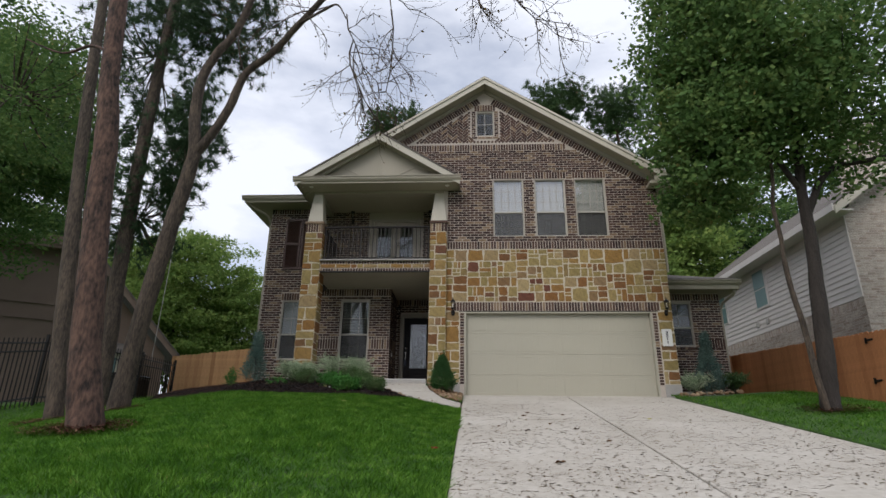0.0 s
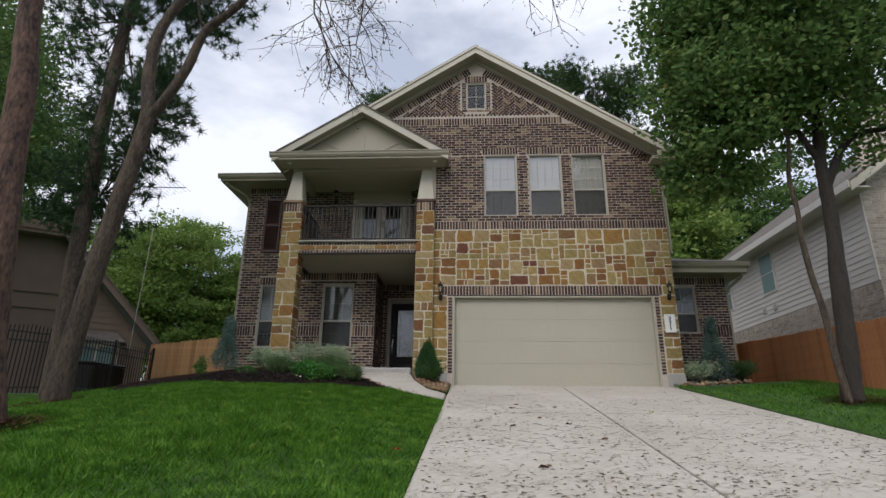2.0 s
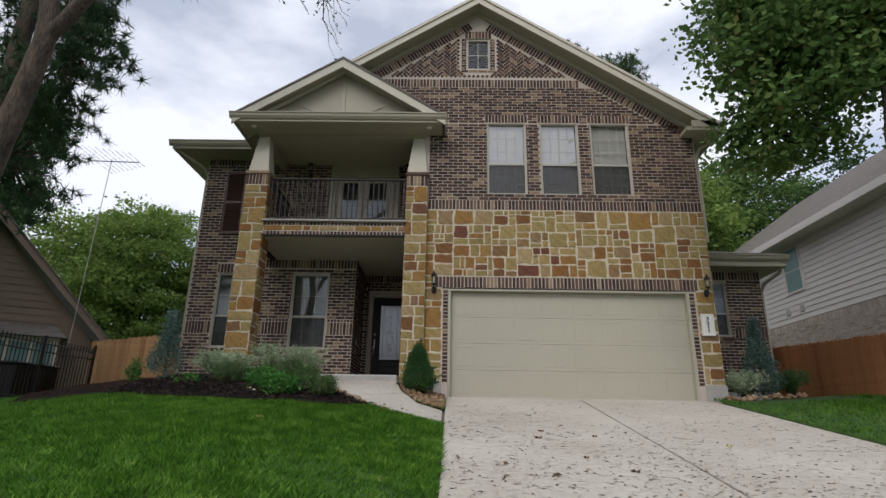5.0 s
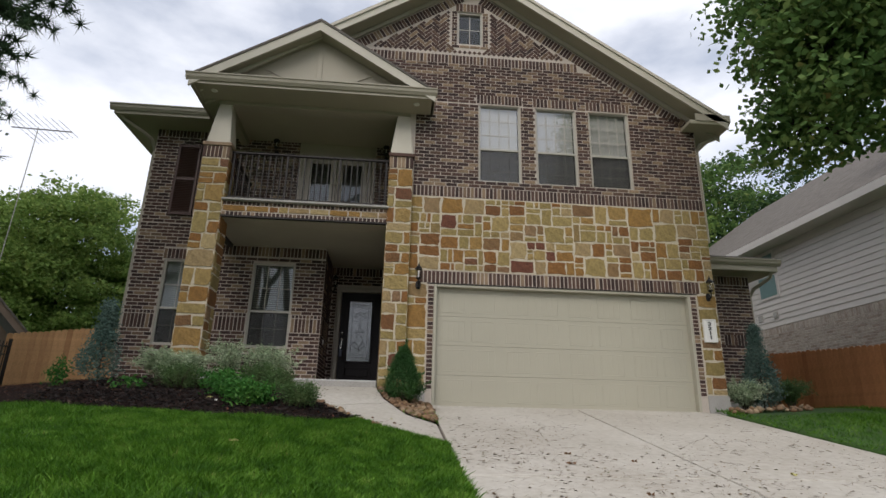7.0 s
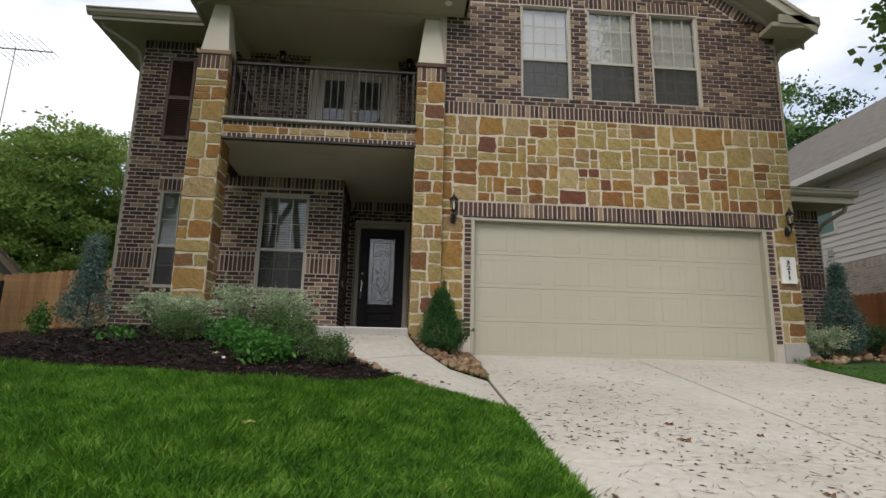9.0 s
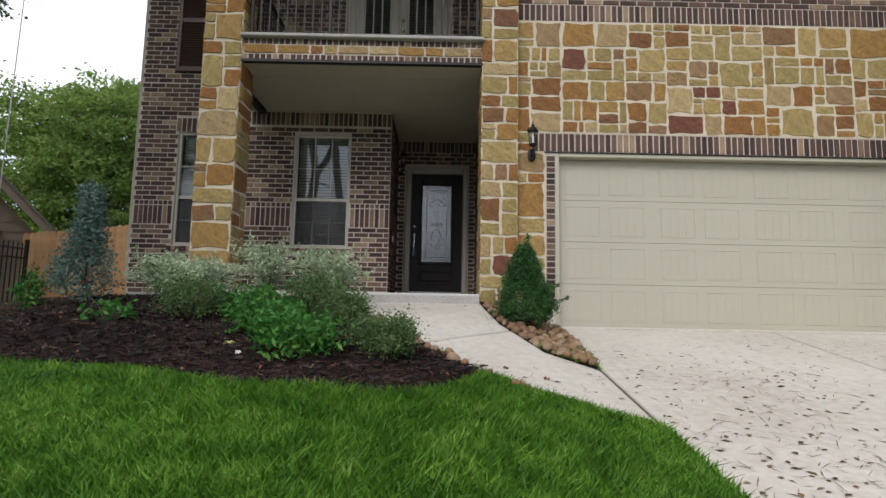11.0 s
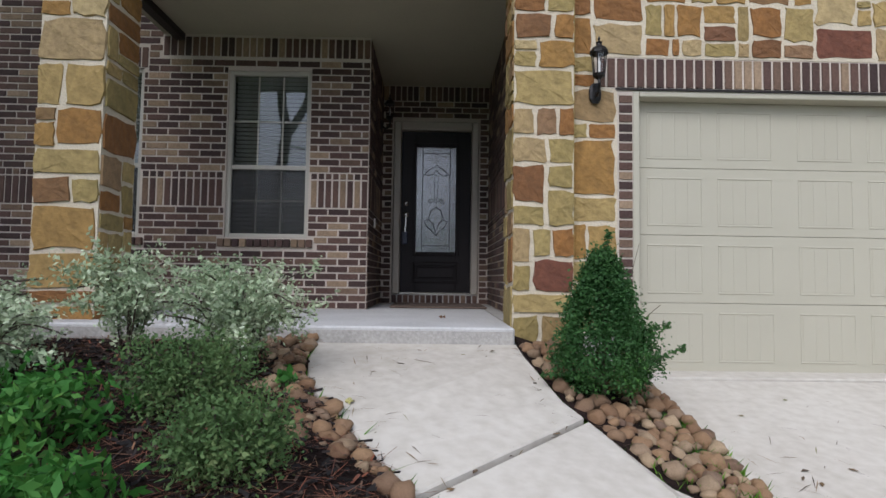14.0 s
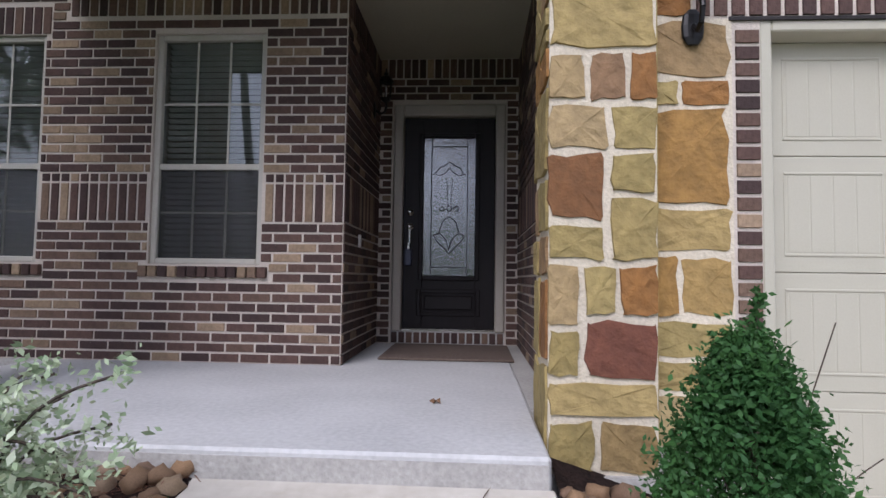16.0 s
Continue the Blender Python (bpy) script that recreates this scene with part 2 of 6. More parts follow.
pane_glass = glass("pane_glass", 0.06, 0.0, 0.0, (0.74, 0.77, 0.77))
coated_glass = glass("coated_glass", 0.15, 0.0, 0.0, (0.86, 0.87, 0.88))
lamp_glass = glass("lamp_glass", 0.05, 0.05)
door_glass = glass("door_glass", 0.20, 0.03, 0.2, (0.3, 0.33, 0.35))
screen_mesh = bpy.data.materials.new("screen_mesh")
screen_mesh.use_nodes = True
_n, _l = screen_mesh.node_tree.nodes, screen_mesh.node_tree.links
_t, _m = _n.new("ShaderNodeBsdfTransparent"), _n.new("ShaderNodeMixShader")
_n["Principled BSDF"].inputs["Base Color"].default_value = (0.03, 0.03, 0.03, 1)
_m.inputs[0].default_value = 0.4
_l.new(_t.outputs[0], _m.inputs[1]), _l.new(_n["Principled BSDF"].outputs[0], _m.inputs[2])
_l.new(_m.outputs[0], _n["Material Output"].inputs["Surface"])


# ---- mesh helpers ----
def part(name, bm, mat, parent=None, label="", m=None):
    me = bpy.data.meshes.new(name)
    bm.to_mesh(me)
    bm.free()
    me.materials.append(mat)
    ob = new(name, me)
    if parent:
        ob.parent = parent
    if m is not None:
        ob.matrix_local = m
    if label:
        ob["label"] = label
    return ob


def raw(name, verts, faces, mat, parent=None, smooth=False):
    me = bpy.data.meshes.new(name)
    me.from_pydata(verts, [], faces)
    me.materials.append(mat)
    me.update()
    if smooth:
        me.polygons.foreach_set("use_smooth", [True] * len(me.polygons))
    ob = new(name, me)
    if parent:
        ob.parent = parent
    return ob


def polys(name, co, k, mat, parent=None):
    """Many separate faces of k corners each, from an array of corners."""
    co = np.asarray(co, dtype=np.float32).reshape(-1, 3)
    n = len(co) // k
    me = bpy.data.meshes.new(name)
    me.vertices.add(len(co)), me.loops.add(len(co)), me.polygons.add(n)
    me.vertices.foreach_set("co", co.ravel())
    me.loops.foreach_set("vertex_index", np.arange(len(co), dtype=np.int32))
    me.polygons.foreach_set("loop_start", np.arange(n, dtype=np.int32) * k)
    me.materials.append(mat)
    me.update(calc_edges=True)
    ob = new(name, me)
    if parent:
        ob.parent = parent
    return ob


def add_box(bm, x0, x1, y0, y1, z0, z1, m=None, bevel=0.0):
    r = bmesh.ops.create_cube(bm, size=1.0)
    vs = r["verts"]
    for v in vs:
        v.co = Vector((x0 + (v.co.x + 0.5) * (x1 - x0), y0 + (v.co.y + 0.5) * (y1 - y0), z0 + (v.co.z + 0.5) * (z1 - z0)))
    if bevel:
        es = list({e for v in vs for e in v.link_edges})
        out = bmesh.ops.bevel(bm, geom=es, offset=bevel, segments=1, affect="EDGES")
        vs = out["verts"]
    if m is not None:
        bmesh.ops.transform(bm, matrix=m, verts=vs)
    return bm


def box(*a, **k):
    return add_box(bmesh.new(), *a, **k)


def add_cyl(bm, p, q, r0, r1, seg=10):
    p, q = Vector(p), Vector(q)
    d = q - p
    m = Matrix.Translation((p + q) / 2) @ d.to_track_quat("Z", "Y").to_matrix().to_4x4()
    bmesh.ops.create_cone(bm, cap_ends=True, segments=seg, radius1=r0, radius2=r1, depth=d.length, matrix=m)
    return bm


def lathe(bm, prof, seg=12, m=None):
    """Turns a profile of (radius, height) round z."""
    rings = [[bm.verts.new((r * math.cos(2 * math.pi * i / seg), r * math.sin(2 * math.pi * i / seg), z)) for i in range(seg)] for r, z in prof]
    for a, b in zip(rings, rings[1:]):
        for i in range(seg):
            bm.faces.new((a[i], a[(i + 1) % seg], b[(i + 1) % seg], b[i]))
    bm.faces.new(rings[0][::-1]), bm.faces.new(rings[-1])
    if m is not None:
        bmesh.ops.transform(bm, matrix=m, verts=[v for r in rings for v in r])
    return bm


def prism(poly, y0, y1):
    """An upright plate: a polygon of (x, z) between two y."""
    bm = bmesh.new()
    a = [bm.verts.new((x, y0, z)) for x, z in poly]
    b = [bm.verts.new((x, y1, z)) for x, z in poly]
    bm.faces.new(a), bm.faces.new(b[::-1])
    for i in range(len(poly)):
        j = (i + 1) % len(poly)
        bm.faces.new((a[j], a[i], b[i], b[j]))
    bmesh.ops.recalc_face_normals(bm, faces=bm.faces)
    return bm


def thing(name, label, category, group="", kind="", at=(0, 0, 0)):
    e = new(name)
    e.location = at
    return tagged(e, label, category, group, kind)


def structure(ob, label, category):
    return tagged(ob, label, category, "", "structure")


# ---- the lie of the land ----
def slope(y):
    return 0.244 + 0.158 * max(-6.0, min(y, 13.98))


def land(x, y):
    z = slope(y) + 0.012 * max(0, min(y - 14, 20))
    if x < -0.2:
        z += 0.015 + min(0.25, 0.13 * (-0.2 - x)) + max(0, min(1.2, (y - 11) / 3)) * 0.04
    if x < -4.5:
        z -= min(0.55, 0.12 * (-4.5 - x))
    elif x > 4.75:
        z += 0.03 + min(0.1, 0.06 * (x - 4.75))
    return z


# bed and path outlines in plan
PATH_LEFT = [(-2.38, 13.62), (-2.36, 13.15), (-2.2, 12.72), (-1.76, 12.05), (-1.34, 11.5), (-0.89, 11.1), (-0.2, 10.75)]
PATH_RIGHT = [(-1.08, 13.62), (-1.06, 13.4), (-0.94, 12.87), (-0.62, 12.28), (-0.2, 11.98)]


def along(line, y):
    for (xa, ya), (xb, yb) in zip(line, line[1:]):
        if yb <= y <= ya:
            return xa + (xb - xa) * (ya - y) / (ya - yb)
    return line[0][0] if y > line[0][1] else line[-1][0]


BED_FRONT = [(-7.2, 12.2), (-5.2, 11.5), (-4.4, 11.0), (-3.3, 10.85), (-2.6, 10.55), (-1.9, 10.5), (-1.5, 10.75)]


def bed_front(x):
    for (xa, ya), (xb, yb) in zip(BED_FRONT, BED_FRONT[1:]):
        if xa <= x <= xb:
            return ya + (yb - ya) * (x - xa) / (xb - xa)
    return 99 if x < -7.2 else 10.75 + (x + 1.5) * 2.2


def in_bed(x, y):
    return -7.2 < x < -1.2 and bed_front(x) < y < (15.4 if x < -4.55 else 13.7) and not (y > 10.7 and x > along(PATH_LEFT, y) - 0.02)


def in_path(x, y):
    return 10.75 < y < 13.7 and along(PATH_LEFT, y) < x < (along(PATH_RIGHT, y) if y > 11.98 else -0.19)


# ---- ground ----
def build_ground():
    xs = sorted(set([-900, -300, -120, -60, -30] + [round(-20 + 0.5 * i, 3) for i in range(29)] + [round(-6 + 0.25 * i, 3) for i in range(48)] + [-0.215, -0.185, 4.74, 4.77] + [6, 7, 8, 9, 10, 12, 15, 20, 30, 60, 120, 300, 900]))
    ys = sorted(set([-900, -300, -100, -40, -20, -10] + [round(-6 + 0.5 * i, 3) for i in range(60)] + [24.5, 28, 35, 50, 80, 150, 400, 900]))
    vs, fs = [], []
    for y in ys:
        for x in xs:
            z = land(x, y)
            if -0.2 < x < 4.75 and y < 14:
                z -= 0.12
            elif in_path(x, y) or in_path(x - 0.2, y) or in_path(x + 0.2, y):
                z -= 0.1
            elif -7 < x < 7 and y > 13.9:
                z -= 0.1
            vs.append((x, y, z))
    w = len(xs)
    for j in range(len(ys) - 1):
        for i in range(w - 1):
            fs.append((j * w + i, j * w + i + 1, (j + 1) * w + i + 1, (j + 1) * w + i))
    structure(raw("ground", vs, fs, soil, None, True), "lawn soil sloping up to the house", "ground")


def build_grass():
    rng = np.random.default_rng(3)
    pts = []
    for x0, x1, y0, y1, n in ((-11, -0.2, 0.5, 13.5, 170000), (-5.5, -0.2, 3.5, 11.5, 150000), (4.75, 8.0, 2.0, 16, 50000), (-3.6, -0.2, 8, 12.0, 90000)):
        p = rng.random((n, 2)) * (x1 - x0, y1 - y0) + (x0, y0)
        pts.append(p)
    p = np.concatenate(pts)
    keep = np.array([not (in_bed(x, y) or in_path(x, y)) and not (x > 5.0 and y > 13.2 and x < 7.4) for x, y in p])
    p = p[keep]
    z = np.array([land(x, y) for x, y in p]) - 0.012
    n = len(p)
    patch = np.sin(p[:, 0] * 2.1 + 1.3 * np.sin(p[:, 1] * 1.7)) * 0.5 + 0.5
    h = (0.026 + 0.05 * rng.random(n)) * (0.75 + 0.5 * patch)
    a, lean = rng.random(n) * 6.283, rng.normal(0, 0.75, (n, 2))
    broad = rng.random(n) < 0.22
    wdt = np.where(broad, 0.0085, 0.0045) + 0.003 * rng.random(n)
    dx, dy = np.cos(a) * wdt, np.sin(a) * wdt
    co = np.empty((n, 3, 3), np.float32)
    co[:, 0] = np.stack([p[:, 0] - dx, p[:, 1] - dy, z], 1)
    co[:, 1] = np.stack([p[:, 0] + dx, p[:, 1] + dy, z], 1)
    co[:, 2] = np.stack([p[:, 0] + lean[:, 0] * h, p[:, 1] + lean[:, 1] * h, z + h], 1)
    tagged(polys("grass", co, 3, grass_mat), "bright green mown lawn grass", "grass", "", "stuff")


def path_top(x, y):
    k = max(0, min(1, (y - 12.3) / 1.2))
    return slope(y) + 0.003 + 0.022 * min(1, max(0, -0.2 - x) / 0.4) + (1 - k) * min(0.26, 0.135 * max(0, -0.2 - x)) + k * 0.275 * min(1, max(0, -0.2 - x) / 0.6)


def slab(name, poly, lift, thick, mat, parent, top_of=None):
    """A concrete slab on the slope, from a plan polygon."""
    bm = bmesh.new()
    top_of = top_of or (lambda x, y: slope(y))
    top = [bm.verts.new((x, y, top_of(x, y) + lift)) for x, y in poly]
    low = [bm.verts.new((x, y, top_of(x, y) + lift - thick)) for x, y in poly]
    bm.faces.new(top), bm.faces.new(low[::-1])
    for i in range(len(poly)):
        j = (i + 1) % len(poly)
        bm.faces.new((top[i], low[i], low[j], top[j]))
    bmesh.ops.recalc_face_normals(bm, faces=bm.faces)
    es = [e for e in bm.edges if e.verts[0] in top and e.verts[1] in top]
    bmesh.ops.bevel(bm, geom=es, offset=0.008, segments=1, affect="EDGES")
    return part(name, bm, mat, parent)


def build_paving():
    drive = structure(new("driveway"), "pale concrete driveway strewn with leaves and needles", "driveway")
    g = 0.012
    def mid(y):
        return 2.03 + 0.029 * (y - 5)
    for side in (0, 1):
        for y0, y1 in ((-14, -6), (-6, -0.2), (-0.2, 4.6), (4.6, 9.45), (9.45, 13.86)):
            l0, l1, r0, r1 = (-0.2, -0.2, mid(y0), mid(y1)) if side == 0 else (mid(y0), mid(y1), 4.75, 4.75)
            slab("slab", [(l0 + g, y0 + g), (r0 - g, y0 + g), (r1 - g, y1 - g), (l1 + g, y1 - g)], 0, 0.1, concrete, drive)
    slab("apron", [(-0.16, 13.87), (4.6, 13.87), (4.6, 14.4), (-0.16, 14.4)], 0.012, 0.1, concrete, drive)
    slab("joint_filler", [(-0.19, -5.9), (4.74, -5.9), (4.74, 13.9), (-0.19, 13.9)], -0.035, 0.05, joint_dark, drive)
    slab("joint_filler", [(-0.26, 10.72), (-0.18, 10.72), (-0.18, 12.0), (-0.26, 12.0)], -0.012, 0.06, joint_dark, drive)
    path = structure(new("front_path"), "curved pale concrete path to the porch", "path")
    upper = [(along(PATH_LEFT, y), y) for y in (11.95, 12.2, 12.45, 12.72, 13.0, 13.3, 13.6)] + [(along(PATH_RIGHT, y), y) for y in (13.6, 13.4, 13.15, 12.87, 12.74)]
    lower = [(along(PATH_LEFT, y), y) for y in (11.92, 11.7, 11.5, 11.3, 11.1, 10.92, 10.77)] + [(-0.226, 10.77), (-0.226, 11.98)] + [(along(PATH_RIGHT, y), y) for y in (12.05, 12.28, 12.5, 12.71)]
    for pts in (upper, lower):
        slab("slab", pts, 0, 0.14, concrete, path, path_top)
    slab("joint_filler", [(-1.68, 12.1), (-1.6, 11.85), (-0.95, 12.6), (-1.0, 12.8)], -0.03, 0.06, joint_dark, path, path_top)


def build_bed():
    xs, ys = np.arange(-7.3, -1.1, 0.1), np.arange(10.3, 15.6, 0.1)
    idx, vs, fs = {}, [], []
    rng = random.Random(5)
    def h(x, y):
        return min(2.70, rise(x, y))
    def rise(x, y):
        d = min(1.0, max(0, (y - bed_front(x)) / 0.6))
        e = min(1.0, max(0, (along(PATH_LEFT, y) - 0.15 - x) / 0.4)) if y > 10.75 else 1
        return land(x, y) + 0.01 + 0.10 * d * e + 0.035 * noise.noise((x * 3, y * 3, 0)) + 0.02 * noise.noise((x * 11, y * 11, 3))
    for i, x in enumerate(xs):
        for j, y in enumerate(ys):
            if in_bed(x, y) or in_bed(x + 0.1, y) or in_bed(x, y + 0.1) or in_bed(x - 0.1, y):
                idx[i, j] = len(vs)
                vs.append((x, y, h(x, y) if in_bed(x, y) else land(x, y) - 0.03))
    for (i, j) in list(idx):
        q = [(i, j), (i + 1, j), (i + 1, j + 1), (i, j + 1)]
        if all(k in idx for k in q):
            fs.append([idx[k] for k in q])
    structure(raw("mulch_bed", vs, fs, mulch_mat, None, True), "dark bark mulch mounded in the front bed", "flower bed")
    co = []
    for _ in range(23000):
        x, y = rng.uniform(-7.1, -1.2), rng.uniform(10.4, 14.5)
        if not in_bed(x, y):
            continue
        a, ln, w = rng.uniform(0, 6.28), rng.uniform(0.05, 0.19), rng.uniform(0.0007, 0.0018)
        if rng.random() < 0.10:
            ln, w = rng.uniform(0.02, 0.045), rng.uniform(0.003, 0.008)
        z, dz = h(x, y) + 0.008, rng.uniform(-0.012, 0.02)
        c, s = math.cos(a), math.sin(a)
        co += [(x - s * w, y + c * w, z), (x + s * w, y - c * w, z), (x + c * ln + s * w, y + s * ln - c * w, z + dz), (x + c * ln - s * w, y + s * ln + c * w, z + dz)]
    tagged(polys("pine_straw", co, 4, needle_litter), "reddish brown pine needles and bark chips on mulch", "pine straw", "", "stuff")
    co = []
    for _ in range(15000):
        x, y = rng.uniform(-5.2, -1.2), rng.uniform(10.4, 13.4)
        if not in_bed(x, y):
            continue
        a, ln, w = rng.uniform(0, 6.28), rng.uniform(0.02, 0.06), rng.uniform(0.0025, 0.006)
        z, dz, roll = h(x, y) + rng.uniform(0.0, 0.014), rng.uniform(-0.012, 0.016), rng.uniform(-0.007, 0.007)
        c, q = math.cos(a), math.sin(a)
        co += [(x - q * w, y + c * w, z + roll), (x + q * w, y - c * w, z - roll), (x + c * ln + q * w, y + q * ln - c * w, z + dz - roll), (x + c * ln - q * w * 0.5, y + q * ln + c * w * 0.5, z + dz + roll)]
    tagged(polys("bark_mulch", co, 4, bark_chip), "dark shredded bark mulch lying in the bed", "mulch", "", "stuff")
    return h


def build_litter():
    rng = random.Random(8)
    co, big = [], []
    for k in range(27000):
        x, y = rng.uniform(-0.15, 4.7), 13.8 - 13.3 * rng.random() ** 0.55
        if k > 26300:
            x, y = rng.uniform(-2.2, -0.3), rng.uniform(11.0, 13.5)
            if not in_path(x, y):
                continue
        clump = noise.noise((x * 0.8, y * 0.8, 7))
        if rng.random() > 0.55 + clump * 0.8:
            continue
        zz = (path_top(x, y) if in_path(x, y) and x < -0.2 else slope(y)) + 0.004
        a = rng.gauss(0.2, 0.7) if rng.random() < 0.6 else rng.uniform(0, 6.28)
        if rng.random() < 0.72:
            ln, w = rng.uniform(0.04, 0.17), rng.uniform(0.0013, 0.003)
        else:
            ln, w = rng.uniform(0.025, 0.06), rng.uniform(0.007, 0.016)
        c, s, dz = math.cos(a), math.sin(a), rng.uniform(0, 0.006)
        mx, my = x + c * ln / 2, y + s * ln / 2
        co += [(x, y, slope(y) + zz - slope(y)), (mx + s * w, my - c * w, zz + slope(my) - slope(y) + dz), (x + c * ln, y + s * ln, zz + slope(y + s * ln) - slope(y)), (mx - s * w, my + c * w, zz + slope(my) - slope(y) + dz)]
    tagged(polys("leaf_litter", co, 4, litter), "brown pine needles and small dead leaves on concrete", "leaf litter", "", "stuff")
    leaf_red = material("leaf_red", (0.30, 0.045, 0.02), 0.7, 0.3)
    leaf_brown = material("leaf_brown", (0.13, 0.065, 0.028), 0.8, 0.3)
    leaf_yellow = material("leaf_yellow", (0.45, 0.42, 0.17), 0.7, 0.3)
    for x, y, sz, mt, lab in ((0.79, 8.22, 0.10, litter, "curled dark brown dead leaf on the driveway"), (0.89, 6.05, 0.13, leaf_brown, "dry brown oak leaf lying on concrete"), (1.5, 8.39, 0.09, litter, "curled dark brown dead leaf on the driveway"), (-0.40, 6.27, 0.07, leaf_red, "fallen red leaf in the lawn"), (-2.05, 9.1, 0.07, leaf_yellow, "fallen pale yellow leaf in the lawn"), (0.9, 9.9, 0.09, leaf_brown, "dry brown oak leaf lying on concrete"), (1.71, 7.38, 0.09, leaf_brown, "dry brown oak leaf lying on concrete"), (-2.02, 12.63, 0.06, leaf_yellow, "yellow-green leaf on the path"), (-1.55, 14.4, 0.05, leaf_brown, "small brown leaf on the porch floor"), (1.0, 10.33, 0.07, leaf_brown, "dry brown oak leaf lying on concrete"), (1.57, 10.03, 0.06, leaf_brown, "dry brown oak leaf lying on concrete"), (-2.84, 10.95, 0.06, leaf_yellow, "long yellow leaf on dark mulch"), (-2.69, 10.7, 0.03, white_paint, "small white scrap lying on dark mulch"), (-0.78, 11.34, 0.05, leaf_brown, "curled brown leaf at the path edge"), (-1.05, 11.46, 0.06, leaf_brown, "curled brown leaf at the path edge"), (-0.82, 11.58, 0.04, leaf_yellow, "yellow-green leaf on the path"), (2.9, 9.6, 0.09, leaf_yellow, "pale green leaf sprig on the driveway"), (1.2, 8.9, 0.06, leaf_brown, "dry brown oak leaf lying on concrete"), (0.4, 8.6, 0.06, leaf_brown, "dry brown oak leaf lying on concrete")):
        bm = bmesh.new()
        ring = []
        for i in range(14):
            r = sz * (0.55 + 0.45 * (i % 2)) * (1.2 if i in (0, 7) else 0.8)
            t = i / 14 * 6.283
            ring.append(bm.verts.new((r * math.cos(t) * 0.6, r * math.sin(t) * 0.5, 0.012 * math.sin(3 * t))))
        c = bm.verts.new((0, 0, -0.004))
        for i in range(14):
            bm.faces.new((c, ring[i], ring[(i + 1) % 14]))
        ob = part("fallen_leaf", bm, mt)
        base = 2.80 if y > 13.6 else path_top(x, y) if in_path(x, y) else slope(y) if x > -0.2 else land(x, y) + (0.13 if in_bed(x, y) else 0.04)
        ob.matrix_world = pose(x, y, base + 0.014, 9, 0, 40 * x + 30 * y)
        tagged(ob, lab, "leaf", "fallen leaves")


# ---- masonry ----
PROUD = 0.009
_cache = {}


def brick_mesh(w, h, mat):
    key = (round(w, 3), round(h, 3), mat.name)
    if key not in _cache:
        i, d = 0.004, PROUD
        v = [(0, 0, -0.01), (w, 0, -0.01), (w, h, -0.01), (0, h, -0.01), (i, i, d), (w - i, i, d), (w - i, h - i, d), (i, h - i, d)]
        me = bpy.data.meshes.new("brick")
        me.from_pydata(v, [], [(4, 5, 6, 7), (0, 1, 5, 4), (1, 2, 6, 5), (2, 3, 7, 6), (3, 0, 4, 7)])
        me.materials.append(mat)
        _cache[key] = me
    return _cache[key]


def frame_of(o, u, n):
    """Local axes on a wall: u along it, v up, w out of it."""
    u, n = Vector(u), Vector(n)
    m = Matrix((u, Vector((0, 0, 1)), n)).transposed().to_4x4()
    m.translation = o
    return m


def lay_bricks(wall, m, specs, near, limit=300, one=None, many=None):
    """specs: (u, v, w, h, turn). The ones nearest to the point near stay single pieces, the rest are joined."""
    one, many = one or brick_one, many or brick_many
    specs = sorted(specs, key=lambda s: (s[0] - near[0]) ** 2 + (s[1] - near[1]) ** 2)
    for u, v, w, h, turn in specs[:limit]:
        ob = new("brick", brick_mesh(round(w / 0.006) * 0.006, h, one))
        ob.parent = wall
        ob.matrix_local = m @ pose(u, v, 0, 0, 0, turn)
    vs, fs = [], []
    for u, v, w, h, turn in specs[limit:]:
        mm = m @ pose(u, v, 0, 0, 0, turn)
        b, i = len(vs), 0.004
        vs += [mm @ Vector(c) for c in ((0, 0, -0.01), (w, 0, -0.01), (w, h, -0.01), (0, h, -0.01), (i, i, PROUD), (w - i, i, PROUD), (w - i, h - i, PROUD), (i, h - i, PROUD))]
        fs += [[b + k for k in f] for f in ((4, 5, 6, 7), (0, 1, 5, 4), (1, 2, 6, 5), (2, 3, 7, 6), (3, 0, 4, 7))]
    if vs:
        tagged(raw("bricks", vs, fs, many, wall), "", "", "", "stuff")


COURSE, BL, J = 0.0715, 0.216, 0.011


def courses(u0, u1, v0, v1, holes=(), limits=None):
    """Running bond in a rectangle with holes (u0, u1, v0, v1)."""
    out, k, n = [], 0, max(1, round((v1 - v0) / COURSE))
    ch = (v1 - v0) / n
    for k in range(n):
        a, b = v0 + k * ch, v0 + (k + 1) * ch
        lo, hi = (u0, u1) if limits is None else limits(b)
        spans = [(lo, hi)]
        for hu0, hu1, hv0, hv1 in holes:
            if min(b, hv1) - max(a, hv0) > ch * 0.4:
                spans = [s for x0, x1 in spans for s in ((x0, min(x1, hu0)), (max(x0, hu1), x1)) if s[1] - s[0] > 0.03]
        for s0, s1 in spans:
            u = math.floor((s0 - (k % 2) * BL / 2) / BL) * BL + (k % 2) * BL / 2
            while u < s1:
                p, q = max(u, s0) + J / 2, min(u + BL, s1) - J / 2
                if q - p > 0.03:
                    out.append((p, a + J / 2, q - p, ch - J, 0))
                u += BL
    return out


def soldiers(u0, u1, v0, v1):
    n = max(1, round((u1 - u0) / 0.073))
    w = (u1 - u0) / n
    return [(u0 + i * w + J / 2, v0 + J / 2, w - J, v1 - v0 - J, 0) for i in range(n)]


